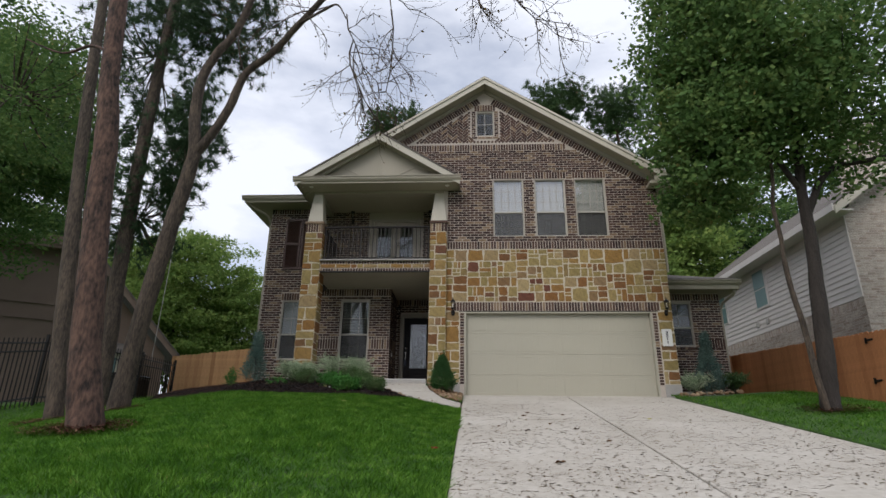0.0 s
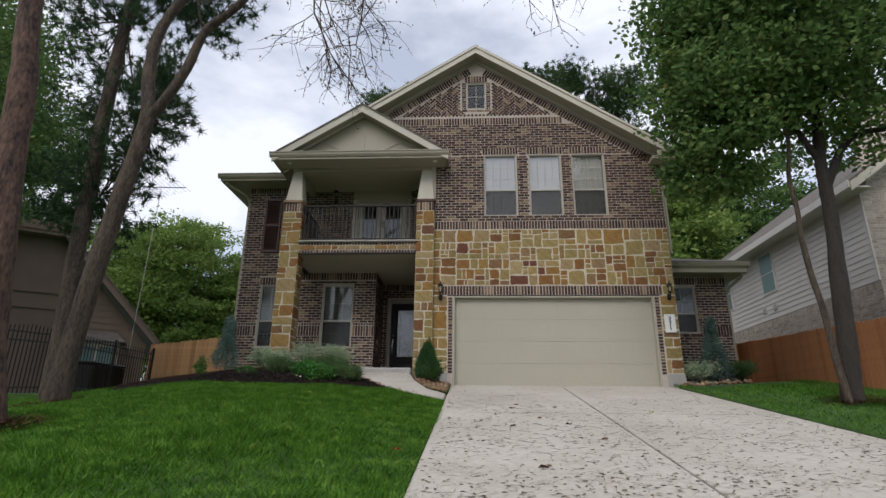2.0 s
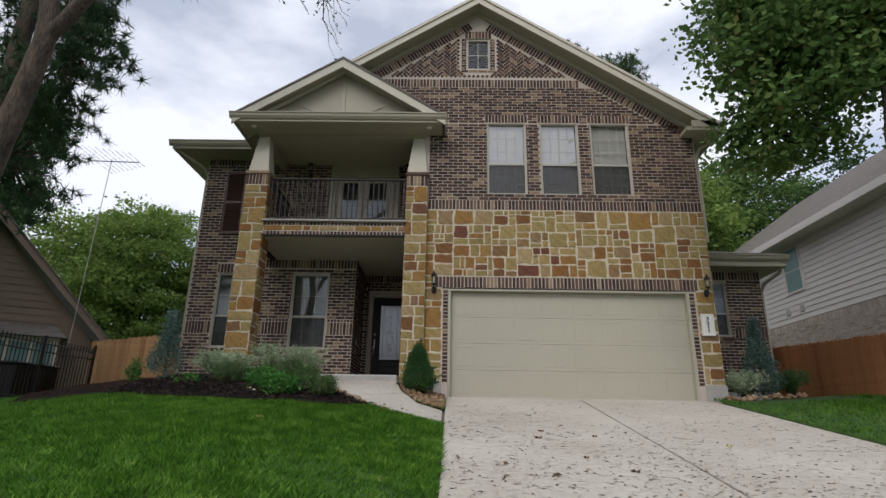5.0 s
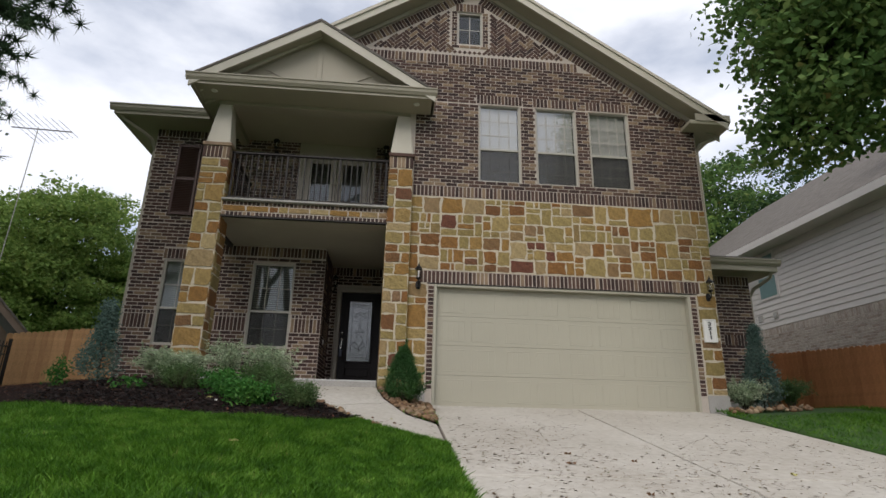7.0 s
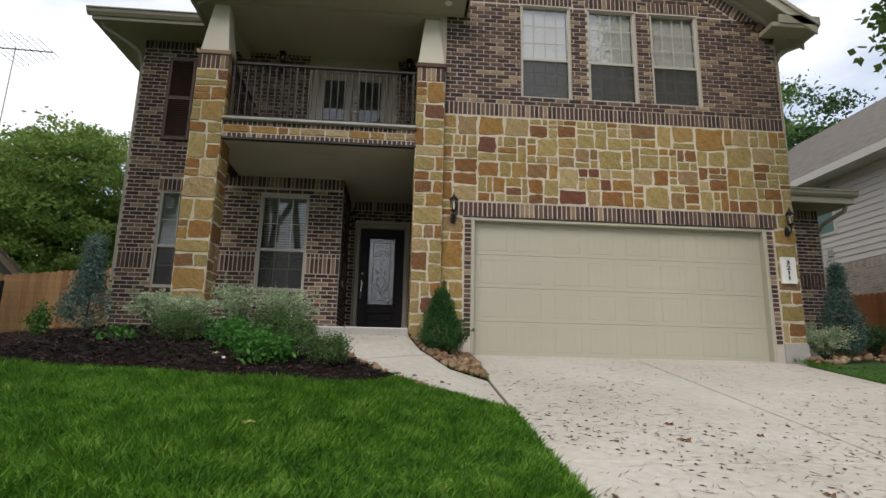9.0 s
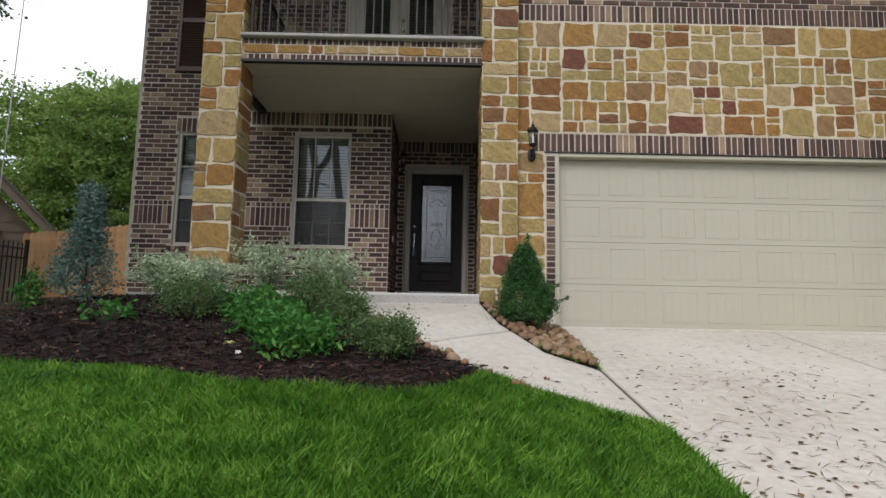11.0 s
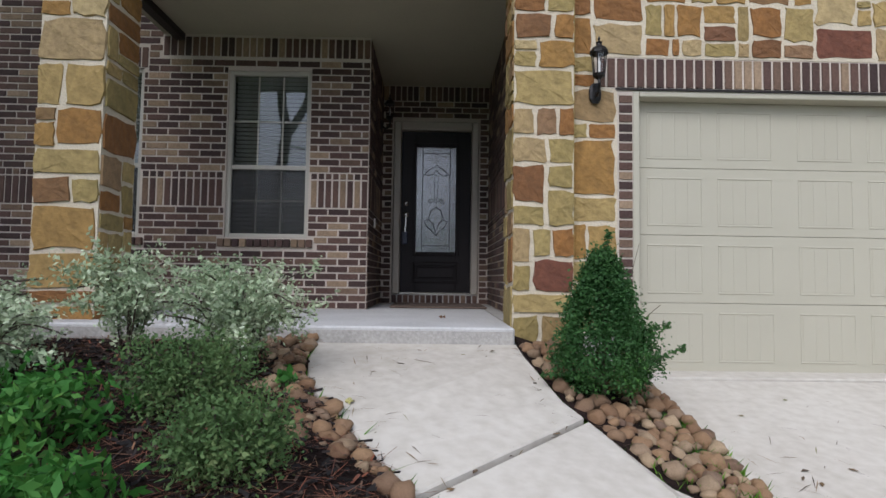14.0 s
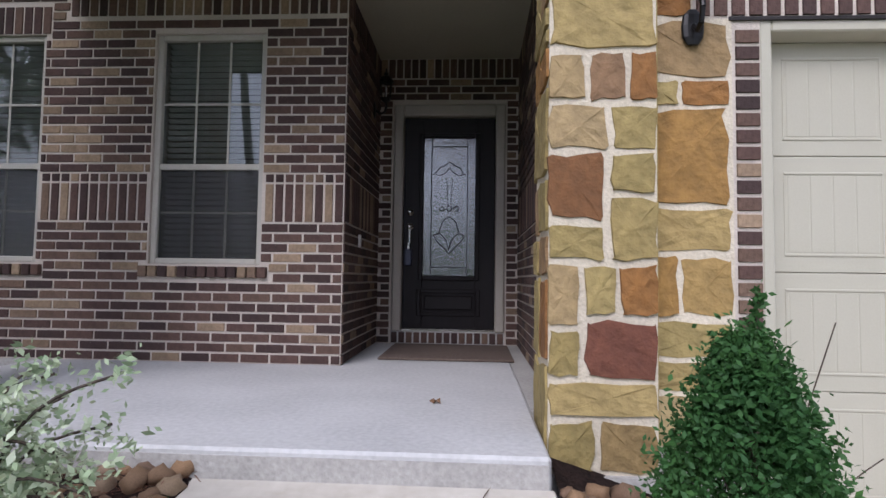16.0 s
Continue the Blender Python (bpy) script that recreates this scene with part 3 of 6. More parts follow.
def wall_solid(name, m, u0, u1, v0, v1, holes, thick, mat, label, limits=None):
    us = sorted({u0, u1, *[h[0] for h in holes], *[h[1] for h in holes]})
    vv = sorted({v0, v1, *[h[2] for h in holes], *[h[3] for h in holes]})
    us, vv = [u for u in us if u0 <= u <= u1], [v for v in vv if v0 <= v <= v1]
    bm = bmesh.new()
    for a, b in zip(us, us[1:]):
        for c, d in zip(vv, vv[1:]):
            if not any(h[0] < (a + b) / 2 < h[1] and h[2] < (c + d) / 2 < h[3] for h in holes):
                add_box(bm, a, b, c, d, -thick, 0)
    bmesh.ops.transform(bm, matrix=m, verts=bm.verts)
    bmesh.ops.remove_doubles(bm, verts=bm.verts, dist=0.0005)
    return structure(part(name, bm, mat), label, "wall")


def split_stones(u0, u1, v0, v1, rng, big=0.34):
    w, h = u1 - u0, v1 - v0
    lim = rng.uniform(0.45, 1.3) * big
    if (w < lim * 1.25 and h < lim) or w < 0.12 or h < 0.09 and w < 0.3:
        return [(u0, u1, v0, v1)]
    f = rng.uniform(0.28, 0.72)
    if w > h * rng.uniform(0.9, 1.6):
        c = u0 + w * f
        return split_stones(u0, c, v0, v1, rng, big) + split_stones(c, u1, v0, v1, rng, big)
    c = v0 + h * f
    return split_stones(u0, u1, v0, c, rng, big) + split_stones(u0, u1, c, v1, rng, big)


def lay_stones(wall, m, rects, seed, big=0.34, limit=300):
    rng = random.Random(seed)
    cells = [c for r in rects for c in split_stones(*r, rng, big)]
    vs, fs, done = [], [], 0
    for a, b, c, d in cells:
        g = rng.uniform(0.005, 0.011)
        a, b, c, d = a + g, b - g, c + g, d - g
        w, h = b - a, d - c
        if w < 0.02 or h < 0.02:
            continue
        j = min(w, h) * 0.13
        out = []
        for s, (p, q) in enumerate((((a, c), (b, c)), ((b, c), (b, d)), ((b, d), (a, d)), ((a, d), (a, c)))):
            for t in (0.06, 0.35, 0.68, 0.94):
                wob = rng.uniform(-0.3, 1.0) * j * (0.6 if t in (0.35, 0.68) else 0.9)
                x, y = p[0] + (q[0] - p[0]) * t, p[1] + (q[1] - p[1]) * t
                nx, ny = ((0, 1), (-1, 0), (0, -1), (1, 0))[s]
                out.append((x + nx * wob, y + ny * wob))
        cx, cy = (a + b) / 2, (c + d) / 2
        high = rng.uniform(0.008, 0.017)
        n = len(out)
        ring0 = [(x, y, -0.01) for x, y in out]
        ring1 = [(x + (cx - x) * 0.025, y + (cy - y) * 0.025, high * 0.92 + rng.uniform(-0.002, 0.002)) for x, y in out]
        ring2 = [(x + (cx - x) * 0.45, y + (cy - y) * 0.45, high + rng.uniform(-0.0035, 0.0035)) for x, y in out]
        v = ring0 + ring1 + ring2 + [(cx, cy, high + rng.uniform(-0.003, 0.006))]
        f = []
        for r in (0, n):
            f += [(r + i, r + (i + 1) % n, r + n + (i + 1) % n, r + n + i) for i in range(n)]
        f += [(2 * n + i, 2 * n + (i + 1) % n, 3 * n) for i in range(n)]
        ob = raw("stone", [(x - a, y - c, z) for x, y, z in v], f, stone_one, wall)
        ob.matrix_local = m @ Matrix.Translation((a, c, 0))


# ---- windows ----
def window(name, m, u0, u1, v0, v1, label, sill=True, screen=True, grid=(3, 2), blinds=True, rows=None, tilt=38, glazing=None):
    """A sash window in an opening; local axes u, v, out."""
    w = structure(new(name), label, "window")
    w.matrix_world = m
    fr = 0.042
    for nm, a in (("frame", (u0, u0 + fr, v0, v1)), ("frame", (u1 - fr, u1, v0, v1)), ("frame", (u0 + fr, u1 - fr, v1 - fr, v1)), ("frame", (u0 + fr, u1 - fr, v0, v0 + fr))):
        part(nm, box(*a, -0.09, -0.025, bevel=0.006), vinyl, w)
    mid = v0 + (v1 - v0) * 0.42
    if rows is None:
        part("meeting_rail", box(u0 + fr, u1 - fr, mid - 0.022, mid + 0.022, -0.085, -0.035, bevel=0.004), vinyl, w)
        sashes = ((mid, v1 - fr), (v0 + fr, mid))
    else:
        sashes = ((v0 + fr, v1 - fr),)
    for k, (a, b) in enumerate(sashes):
        p = part("pane", box(u0 + fr, u1 - fr, a, b, -0.071, -0.066), glazing or pane_glass, w)
        p.visible_shadow = False
        nx, ny = grid
        for i in range(1, nx):
            u = u0 + fr + (u1 - u0 - 2 * fr) * i / nx
            part("muntin", box(u - 0.008, u + 0.008, a, b, -0.064, -0.061), vinyl, w)
        for i in range(1, ny):
            v = a + (b - a) * i / ny
            part("muntin", box(u0 + fr, u1 - fr, v - 0.008, v + 0.008, -0.0645, -0.0605), vinyl, w)
        if k == 1 and screen:
            part("insect_screen", box(u0 + fr, u1 - fr, a, b, -0.058, -0.056), screen_mesh, w)
    if blinds:
        bm = bmesh.new()
        v = v0 + fr + 0.02
        while v < v1 - fr:
            mm = Matrix.Translation((0, v, -0.115)) @ Matrix.Rotation(radians(tilt), 4, "X")
            add_box(bm, u0 + fr + 0.01, u1 - fr - 0.01, -0.022, 0.022, -0.001, 0.001, m=mm)
            v += 0.044
        part("blind", bm, blind_mat, w, "white slatted blind")
    if sill:
        for s in soldiers(u0 - 0.06, u1 + 0.06, v0 - 0.10, v0 - 0.01):
            part("sill_brick", box(s[0], s[0] + s[2], s[1], s[1] + s[3], -0.06, 0.035, bevel=0.005), brick_one, w)
    return w


HEAD = 0.205


# ---- the house ----
F = 13.98                      # garage front
WY = 15.5                      # porch wall
DY = 16.9                      # entrance wall
m_front = frame_of((0, F, 0), (1, 0, 0), (0, -1, 0))
m_porch = frame_of((0, WY, 0), (1, 0, 0), (0, -1, 0))
m_entry = frame_of((0, DY, 0), (1, 0, 0), (0, -1, 0))
m_ret_l = frame_of((-2.3, 0, 0), (0, -1, 0), (1, 0, 0))      # faces +x
m_ret_r = frame_of((-0.95, 0, 0), (0, 1, 0), (-1, 0, 0))     # faces -x
APEX_X, APEX_Z, PITCH = 0.43, 11.26, 0.645


def rake_z(x):
    return APEX_Z - PITCH * abs(x - APEX_X)


def build_garage_front():
    wins = [(0.62, 1.46, 6.57, 8.27), (1.76, 2.59, 6.57, 8.27), (2.85, 3.68, 6.57, 8.27)]
    attic = (0.17, 0.70, 9.64, 10.46)
    garage = (-0.17, 4.56, 2.3, 4.54)
    wall = wall_solid("wall_garage", m_front, -0.95, 5.05, 2.2, 8.25, wins + [garage], 0.2, mortar, "brown brick and stone front wall with pale mortar")
    # gable over it, round the attic window
    bm = prism([(-4.55, 8.25), (5.3, 8.25), (5.05, rake_z(5.05)), (attic[1], rake_z(attic[1])), (attic[1], attic[2]), (attic[0], attic[2]), (attic[0], rake_z(attic[0])), (-4.2, rake_z(-4.2))], F, F + 0.2)
    gable = structure(part("wall_gable", bm, mortar), "brown brick gable with chevron pattern", "wall")
    part("gable_top", prism([(attic[0], attic[3]), (attic[1], attic[3]), (attic[1], rake_z(attic[1])), (APEX_X, APEX_Z), (attic[0], rake_z(attic[0]))], F, F + 0.2), mortar, gable)
    sp = []
    head = [(a - 0.04, b + 0.04, d, d + HEAD) for a, b, c, d in wins]
    sp += courses(-0.62, 5.04, 6.44, 8.24, wins + head)
    sp += soldiers(-0.62, 5.04, 6.22, 6.44)
    for a, b, c, d in head:
        sp += soldiers(a, b, c, d)
    sp += soldiers(-0.44, 4.76, 4.55, 4.78)
    for u in (-0.275, 4.565):
        n = int((4.54 - 2.72) / COURSE)
        sp += [(u, 2.72 + i * COURSE, 0.10, COURSE - J, 0) for i in range(n)]
    lay_bricks(wall, m_front, sp, (0.0, 5.0))
    sg = courses(-3.9, 5.04, 8.26, 9.16, head, lambda v: (max(-3.9, APEX_X - (APEX_Z - v - 0.45) / PITCH), min(5.04, APEX_X + (APEX_Z - v - 0.45) / PITCH)))
    lim = (APEX_Z - 9.36 - 0.45) / PITCH
    sg += soldiers(APEX_X - lim, APEX_X + lim, 9.16, 9.365)
    # herringbone, turned by half a right angle
    W, half = 0.0715, math.sqrt(0.5)
    surround = (attic[0] - 0.12, attic[1] + 0.12, attic[2] - 0.09, attic[3] + HEAD + 0.01)

    def spot(x, j):
        return APEX_X + (x - j) * W * half, 9.4 + (x + j) * W * half

    def inside(x, j):
        cu, cv = spot(x, j)
        return cv > 9.37 and cv < rake_z(cu) - 0.47 and not (surround[0] < cu < surround[1] and surround[2] < cv < surround[3])
    for x in range(-48, 64):
        for j in range(-48, 64):
            kind = (x - j) % 6
            if kind not in (0, 5):
                continue
            for first, length in ((0, 3), (0, 2), (1, 2), (0, 1), (1, 1), (2, 1)):
                a, b = (x + first, j) if kind == 0 else (x, j + first)
                c, d = (a + length, b + 1) if kind == 0 else (a + 1, b + length)
                if all(inside(p, q) for p, q in ((a, b), (c, b), (c, d), (a, d))):
                    cu, cv = spot(a, b)
                    sg.append((cu, cv + 0.005, (c - a) * W - 0.008, (d - b) * W - 0.008, 45))
                    break
    # bricks standing against the rakes
    ang = math.degrees(math.atan(PITCH))
    ln = math.hypot(1, PITCH)
    for side in (1, -1):
        t = 0.2
        while t < 6.2:
            x = APEX_X + side * t / ln
            if -2.4 < x < 5.0:
                z = rake_z(x) - 0.46
                sg.append((x, z, 0.062, 0.205, -side * ang))
            t += 0.073
    sg += soldiers(attic[0] - 0.04, attic[1] + 0.04, attic[3], attic[3] + HEAD)
    sg += courses(attic[0] - 0.12, attic[1] + 0.12, attic[2] - 0.09, attic[3], [attic])
    lay_bricks(gable, m_front, sg, (0.4, 9.4))
    lay_stones(wall, m_front, [(-0.66, 5.06, 4.79, 6.21)], 4, 0.33)
    lay_stones(wall, m_front, [(-0.66, -0.285, 2.74, 4.54), (-0.66, -0.45, 4.55, 4.79), (4.68, 5.06, 2.74, 4.54), (4.77, 5.06, 4.55, 4.79)], 9, 0.40)
    for a, b, c, d in ((-0.65, 5.05, 4.782, 6.216), (-0.65, -0.288, 2.735, 4.545), (-0.65, -0.45, 4.545, 4.782), (4.683, 5.05, 2.735, 4.545), (4.772, 5.05, 4.545, 4.782)):
        part("stone_bed", box(a, b, F - 0.004, F + 0.02, c, d), stone_mortar, wall)
    part("plinth", box(-0.66, -0.285, F - 0.02, F + 0.1, 2.2, 2.73), grey_concrete, wall)
    part("plinth", box(4.68, 5.07, F - 0.02, F + 0.1, 2.2, 2.73), grey_concrete, wall)
    for i, w in enumerate(wins):
        window("window_%d" % (i + 1), m_front, *w, "white sash window with blinds in brick wall", sill=False, grid=(4, 3), tilt=5, glazing=coated_glass)
    window("window_4", m_front, *attic, "small attic window with white grid", sill=False, screen=False, grid=(2, 2), rows=1, blinds=False)
    side = wall_solid("wall_garage_side", frame_of((5.05, 0, 0), (0, 1, 0), (1, 0, 0)), F + 0.2, 24, 2.2, 8.25, [], 0.2, mortar, "brick side wall of the garage")
    lay_bricks(side, frame_of((5.05, 0, 0), (0, 1, 0), (1, 0, 0)), courses(F, 16.1, 2.7, 8.2), (F, 3), 60)


def build_garage_door():
    g = thing("garage_door", "cream sectional garage door with raised panels, closed", "garage door")
    y = F + 0.12
    xs0, xs1, z0, z1 = -0.12, 4.51, 2.45, 4.49
    part("jamb", box(-0.17, -0.12, F + 0.0, F + 0.2, 2.44, 4.54, bevel=0.006), garage_paint, g)
    part("jamb", box(4.51, 4.56, F + 0.0, F + 0.2, 2.44, 4.54, bevel=0.006), garage_paint, g)
    part("head", box(-0.12, 4.51, F + 0.0, F + 0.2, 4.49, 4.54, bevel=0.006), garage_paint, g)
    part("lintel", box(-0.3, 4.7, F - 0.012, F + 0.1, 4.535, 4.55), rail_metal, g, "dark steel lintel")
    hh = (z1 - z0) / 4
    for r in range(4):
        a = z0 + r * hh
        sec = part("door_section", box(xs0, xs1, y, y + 0.04, a + 0.0015, a + hh - 0.0015, bevel=0.0025), garage_paint, g)
        pw = (xs1 - xs0) / 8
        for c in range(8):
            u0 = xs0 + c * pw + (0.10 if c % 2 == 0 else 0.06)
            u1 = u0 + pw - 0.16
            v0, v1 = a + 0.07, a + hh - 0.07
            bm = bmesh.new()
            for q in ((u0, u1, v0, v0 + 0.012), (u0, u1, v1 - 0.012, v1), (u0, u0 + 0.006, v0 + 0.012, v1 - 0.012), (u1 - 0.006, u1, v0 + 0.012, v1 - 0.012)):
                add_box(bm, q[0], q[1], y - (0.0045 if q[3] - q[2] < 0.02 else 0.0025), y + 0.002, q[2], q[3], bevel=0.0025)
            n = 4
            for i in range(n):
                s0 = u0 + 0.016 + (u1 - u0 - 0.032) * i / n
                s1 = u0 + 0.016 + (u1 - u0 - 0.032) * (i + 1) / n
                add_box(bm, s0 + 0.003, s1 - 0.003, y - 0.0015, y + 0.002, v0 + 0.018, v1 - 0.018, bevel=0.001)
            part("panel", bm, garage_paint, sec)
    part("weather_strip", box(xs0, xs1, y, y + 0.03, 2.425, 2.452), black_metal, g, "black rubber strip")


def build_porch():
    wl, wm = (-5.47, -4.58, 3.5, 5.2), (-3.73, -2.9, 3.5, 5.2)
    wall = wall_solid("wall_porch", m_porch, -6.07, -2.3, 2.2, 5.95, [wl, wm], 0.2, mortar, "brown brick porch wall with soldier courses")
    ends = [(-6.05, -5.49), (-4.56, -3.75), (-2.88, -2.30)]
    heads = [(wl[0] - 0.04, wl[1] + 0.04, 5.2, 5.42), (wm[0] - 0.02, wm[1] + 0.02, 5.2, 5.33)]
    bands = [(a, b, 3.803, 4.161) for a, b in ends]
    sills = [(wl[0] - 0.06, wl[1] + 0.06, 3.4, 3.5), (wm[0] - 0.06, wm[1] + 0.06, 3.4, 3.5)]
    top = (-4.4, -2.3, 5.33, 5.6)
    sp = courses(-6.07, -2.3, 2.8, 5.95, [wl, wm, heads[0], top] + bands + sills)
    for a, b, c, d in bands:
        sp += soldiers(a, b, c, d - 0.0716) + soldiers(a, b, d - 0.0716, d)
    sp += soldiers(*heads[0]) + soldiers(-4.4, -2.3, 5.33, 5.54)
    lay_bricks(wall, m_porch, sp, (-2.6, 3.6), 300)
    part("plinth", box(-6.07, -4.5, WY - 0.015, WY + 0.1, 2.2, 2.8), grey_concrete, wall)
    window("window_5", m_porch, *wl, "tan sash window with blinds beside the stone column", grid=(3, 2), tilt=58)
    window("window_6", m_porch, *wm, "tan sash window with blinds on the porch", grid=(3, 2), tilt=58)
    upper = wall_solid("wall_upper_left", m_porch, -6.07, -0.95, 5.95, 8.2, [(-2.98, -1.50, 5.95, 7.62)], 0.2, mortar, "brick upper wall behind the balcony")
    sp = courses(-6.07, -3.05, 5.96, 7.9, []) + soldiers(-6.07, -3.05, 7.9, 8.1) + courses(-1.42, -0.95, 5.96, 7.9) + soldiers(-1.42, -0.95, 7.9, 8.1)
    lay_bricks(upper, m_porch, sp, (-5.3, 6.5), 200)
    part("painted_panel", box(-3.05, -1.42, WY - 0.025, WY, 7.70, 8.1), soffit_paint, upper)
    left = wall_solid("wall_left", frame_of((-6.07, 0, 0), (0, -1, 0), (-1, 0, 0)), -24, -WY - 0.2, 2.2, 8.2, [], 0.2, mortar, "brick side wall of the house")
    back = wall_solid("wall_back", frame_of((0, 24, 0), (-1, 0, 0), (0, 1, 0)), -5.05, 6.07, 2.2, 8.2, [], 0.2, mortar, "plain brick back wall")
    # entrance recess
    rl = wall_solid("wall_recess_left", m_ret_l, -DY, -WY - 0.2, 2.2, 5.95, [], 0.2, mortar, "brick side wall of the entrance recess")
    sp = courses(-DY, -WY, 2.8, 5.33, [(-DY, -WY, 3.812, 4.173)]) + soldiers(-DY, -WY, 3.812, 4.173) + soldiers(-DY, -WY, 5.33, 5.54)
    lay_bricks(rl, m_ret_l, sp, (-16.0, 3.6), 250)
    rr = wall_solid("wall_recess_right", m_ret_r, F + 0.2, DY, 2.2, 5.95, [], 0.2, mortar, "brick side wall beside the entrance")
    sp = courses(14.3, DY, 2.8, 5.33, [(14.3, DY, 3.812, 4.173)]) + soldiers(14.3, DY, 3.812, 4.173) + soldiers(14.3, DY, 5.33, 5.54)
    lay_bricks(rr, m_ret_r, sp, (16.0, 3.6), 250)
    hole = (-2.16, -1.08, 2.8, 5.10)
    en = wall_solid("wall_entry", m_entry, -2.5, -0.75, 2.2, 5.95, [hole], 0.2, mortar, "dark brick wall round the front door")
    sp = courses(-2.3, -0.95, 2.8, 5.36, [(-2.17, -1.07, 2.79, 5.11)]) + soldiers(-2.3, -0.95, 5.36, 5.56)
    sp += soldiers(-2.16, -1.08, 2.8, 2.915)
    lay_bricks(en, m_entry, sp, (-1.6, 4.0), 250)
    part("threshold", box(-2.16, -1.08, DY, DY + 0.2, 2.8, 2.92), grey_concrete, en)
    # floor and ceiling
    fl = part("porch_floor", box(-4.5, -1.09, 13.60, DY, 2.3, 2.8, bevel=0.012), material("porch_concrete", (0.44, 0.435, 0.425), 0.8, 0.14, 1.6, 0.12, 40), None)
    structure(fl, "smooth grey concrete porch floor with a step", "floor")
    part("riser", box(-4.49, -1.10, 13.594, 13.61, 2.3, 2.775), grey_concrete, fl, "rough grey concrete riser")
    part("strip", box(-1.09, -0.955, 14.31, DY, 2.3, 2.8), grey_concrete, fl)
    ce = part("ceiling", box(-4.2, -0.95, 14.281, DY, 5.56, 5.62), soffit_paint)
    structure(ce, "painted porch ceiling", "ceiling")
    # balcony edge
    be = thing("balcony_edge", "brick and stone balcony edge over the porch", "balcony", kind="structure")
    part("beam", box(-3.99, -1.05, 13.88, 14.28, 5.60, 5.88), mortar, be)
    part("side_beam", box(-4.40, -4.20, 14.3, WY, 5.56, 5.88), soffit_paint, be)
    part("side_lintel", box(-4.27, -4.18, 14.3, WY - 0.012, 5.49, 5.56), rail_metal, be, "dark steel lintel")
    part("beam_soffit", box(-3.99, -1.06, 13.925, 14.28, 5.562, 5.60), soffit_paint, be)
    part("steel_lintel", box(-3.99, -1.06, 13.855, 13.925, 5.57, 5.60), rail_metal, be, "dark steel lintel")
    part("balcony_floor", box(-4.3, -0.95, 13.95, WY, 5.63, 5.90), soffit_paint, be)
    mb = frame_of((0, 13.88, 0), (1, 0, 0), (0, -1, 0))
    for a, b, w in ((5.605, 5.67, 0.073), (5.80, 5.865, 0.073)):
        n = round(2.92 / w)
        lay_bricks(be, mb, [(-3.98 + i * w, a, w - J, b - a, 0) for i in range(n)], (-2, 5.7))
    u, rng = -3.98, random.Random(2)
    while u < -1.2:
        w = rng.uniform(0.15, 0.42)
        lay_stones(be, mb, [(u, min(u + w, -1.06), 5.675, 5.795)], int(u * 100), 2.0)
        u += w
    part("cap", box(-4.0, -1.05, 13.80, 14.25, 5.868, 5.91, bevel=0.008), grey_concrete, be, "grey stone coping")


def build_columns():
    for k, (x0, x1) in enumerate(((-4.45, -3.99), (-1.07, -0.64))):
        col = thing("porch_column", "square stone column of ochre and olive blocks with brick cap", "column", "porch columns", "structure")
        y0, y1, z0 = 13.86, 14.3, (2.4 if k == 0 else 2.65)
        part("core", box(x0, x1, y0, y1, z0, 7.0), stone_mortar, col)
        faces = [frame_of((0, y0, 0), (1, 0, 0), (0, -1, 0)), frame_of((x1, 0, 0), (0, 1, 0), (1, 0, 0)), frame_of((x0, 0, 0), (0, -1, 0), (-1, 0, 0))]
        spans = [(x0 - 0.012, x1 + 0.012), (y0, y1), (-y1, -y0)]
        if k == 1:
            spans[1] = (y0, F - 0.02)
        for i, (m, (a, b)) in enumerate(zip(faces, spans)):
            lay_stones(col, m, [(a, b, 2.66, 6.68)], 30 + 7 * k + i, 0.37)
            sp = soldiers(a, b, 6.69, 6.93)
            lay_bricks(col, m, sp, (0, 0))
        part("base", box(x0 - 0.02, x1 + 0.02, y0 - 0.025, y1, 2.2, 2.66 if k else 2.5), grey_concrete, col)
        part("cap", box(x0 - 0.03, x1 + 0.03, y0 - 0.03, y1 + 0.03, 6.93, 7.0, bevel=0.006), brick_one, col)
        cx, cy = (x0 + x1) / 2, (y0 + y1) / 2
        bm = bmesh.new()
        lo = [bm.verts.new((cx + sx * 0.215, cy + sy * 0.215, 7.0)) for sx, sy in ((-1, -1), (1, -1), (1, 1), (-1, 1))]
        hi = [bm.verts.new((cx + sx * 0.105, cy + sy * 0.105, 7.95)) for sx, sy in ((-1, -1), (1, -1), (1, 1), (-1, 1))]
        bm.faces.new(lo[::-1]), bm.faces.new(hi)
        for i in range(4):
            bm.faces.new((lo[i], lo[(i + 1) % 4], hi[(i + 1) % 4], hi[i]))
        bmesh.ops.bevel(bm, geom=list(bm.edges), offset=0.008, segments=1, affect="EDGES")
        part("post", bm, pale_trim, col, "cream tapered wooden post")


def roof_slab(name, pts, thick, mat, parent=None):
    """A roof plane from four or three corners, given thickness downwards."""
    bm = bmesh.new()
    a = [bm.verts.new(p) for p in pts]
    b = [bm.verts.new((p[0], p[1], p[2] - thick)) for p in pts]
    bm.faces.new(a), bm.faces.new(b[::-1])
    for i in range(len(pts)):
        j = (i + 1) % len(pts)
        bm.faces.new((a[j], a[i], b[i], b[j]))
    bmesh.ops.recalc_face_normals(bm, faces=bm.faces)
    return part(name, bm, mat, parent)


def rake_board(parent, xa, za, xb, zb, y0, y1, wide, mat, name="rake_board"):
    return part(name, prism([(xa, za), (xb, zb), (xb, zb - wide), (xa, za - wide)], y0, y1), mat, parent)


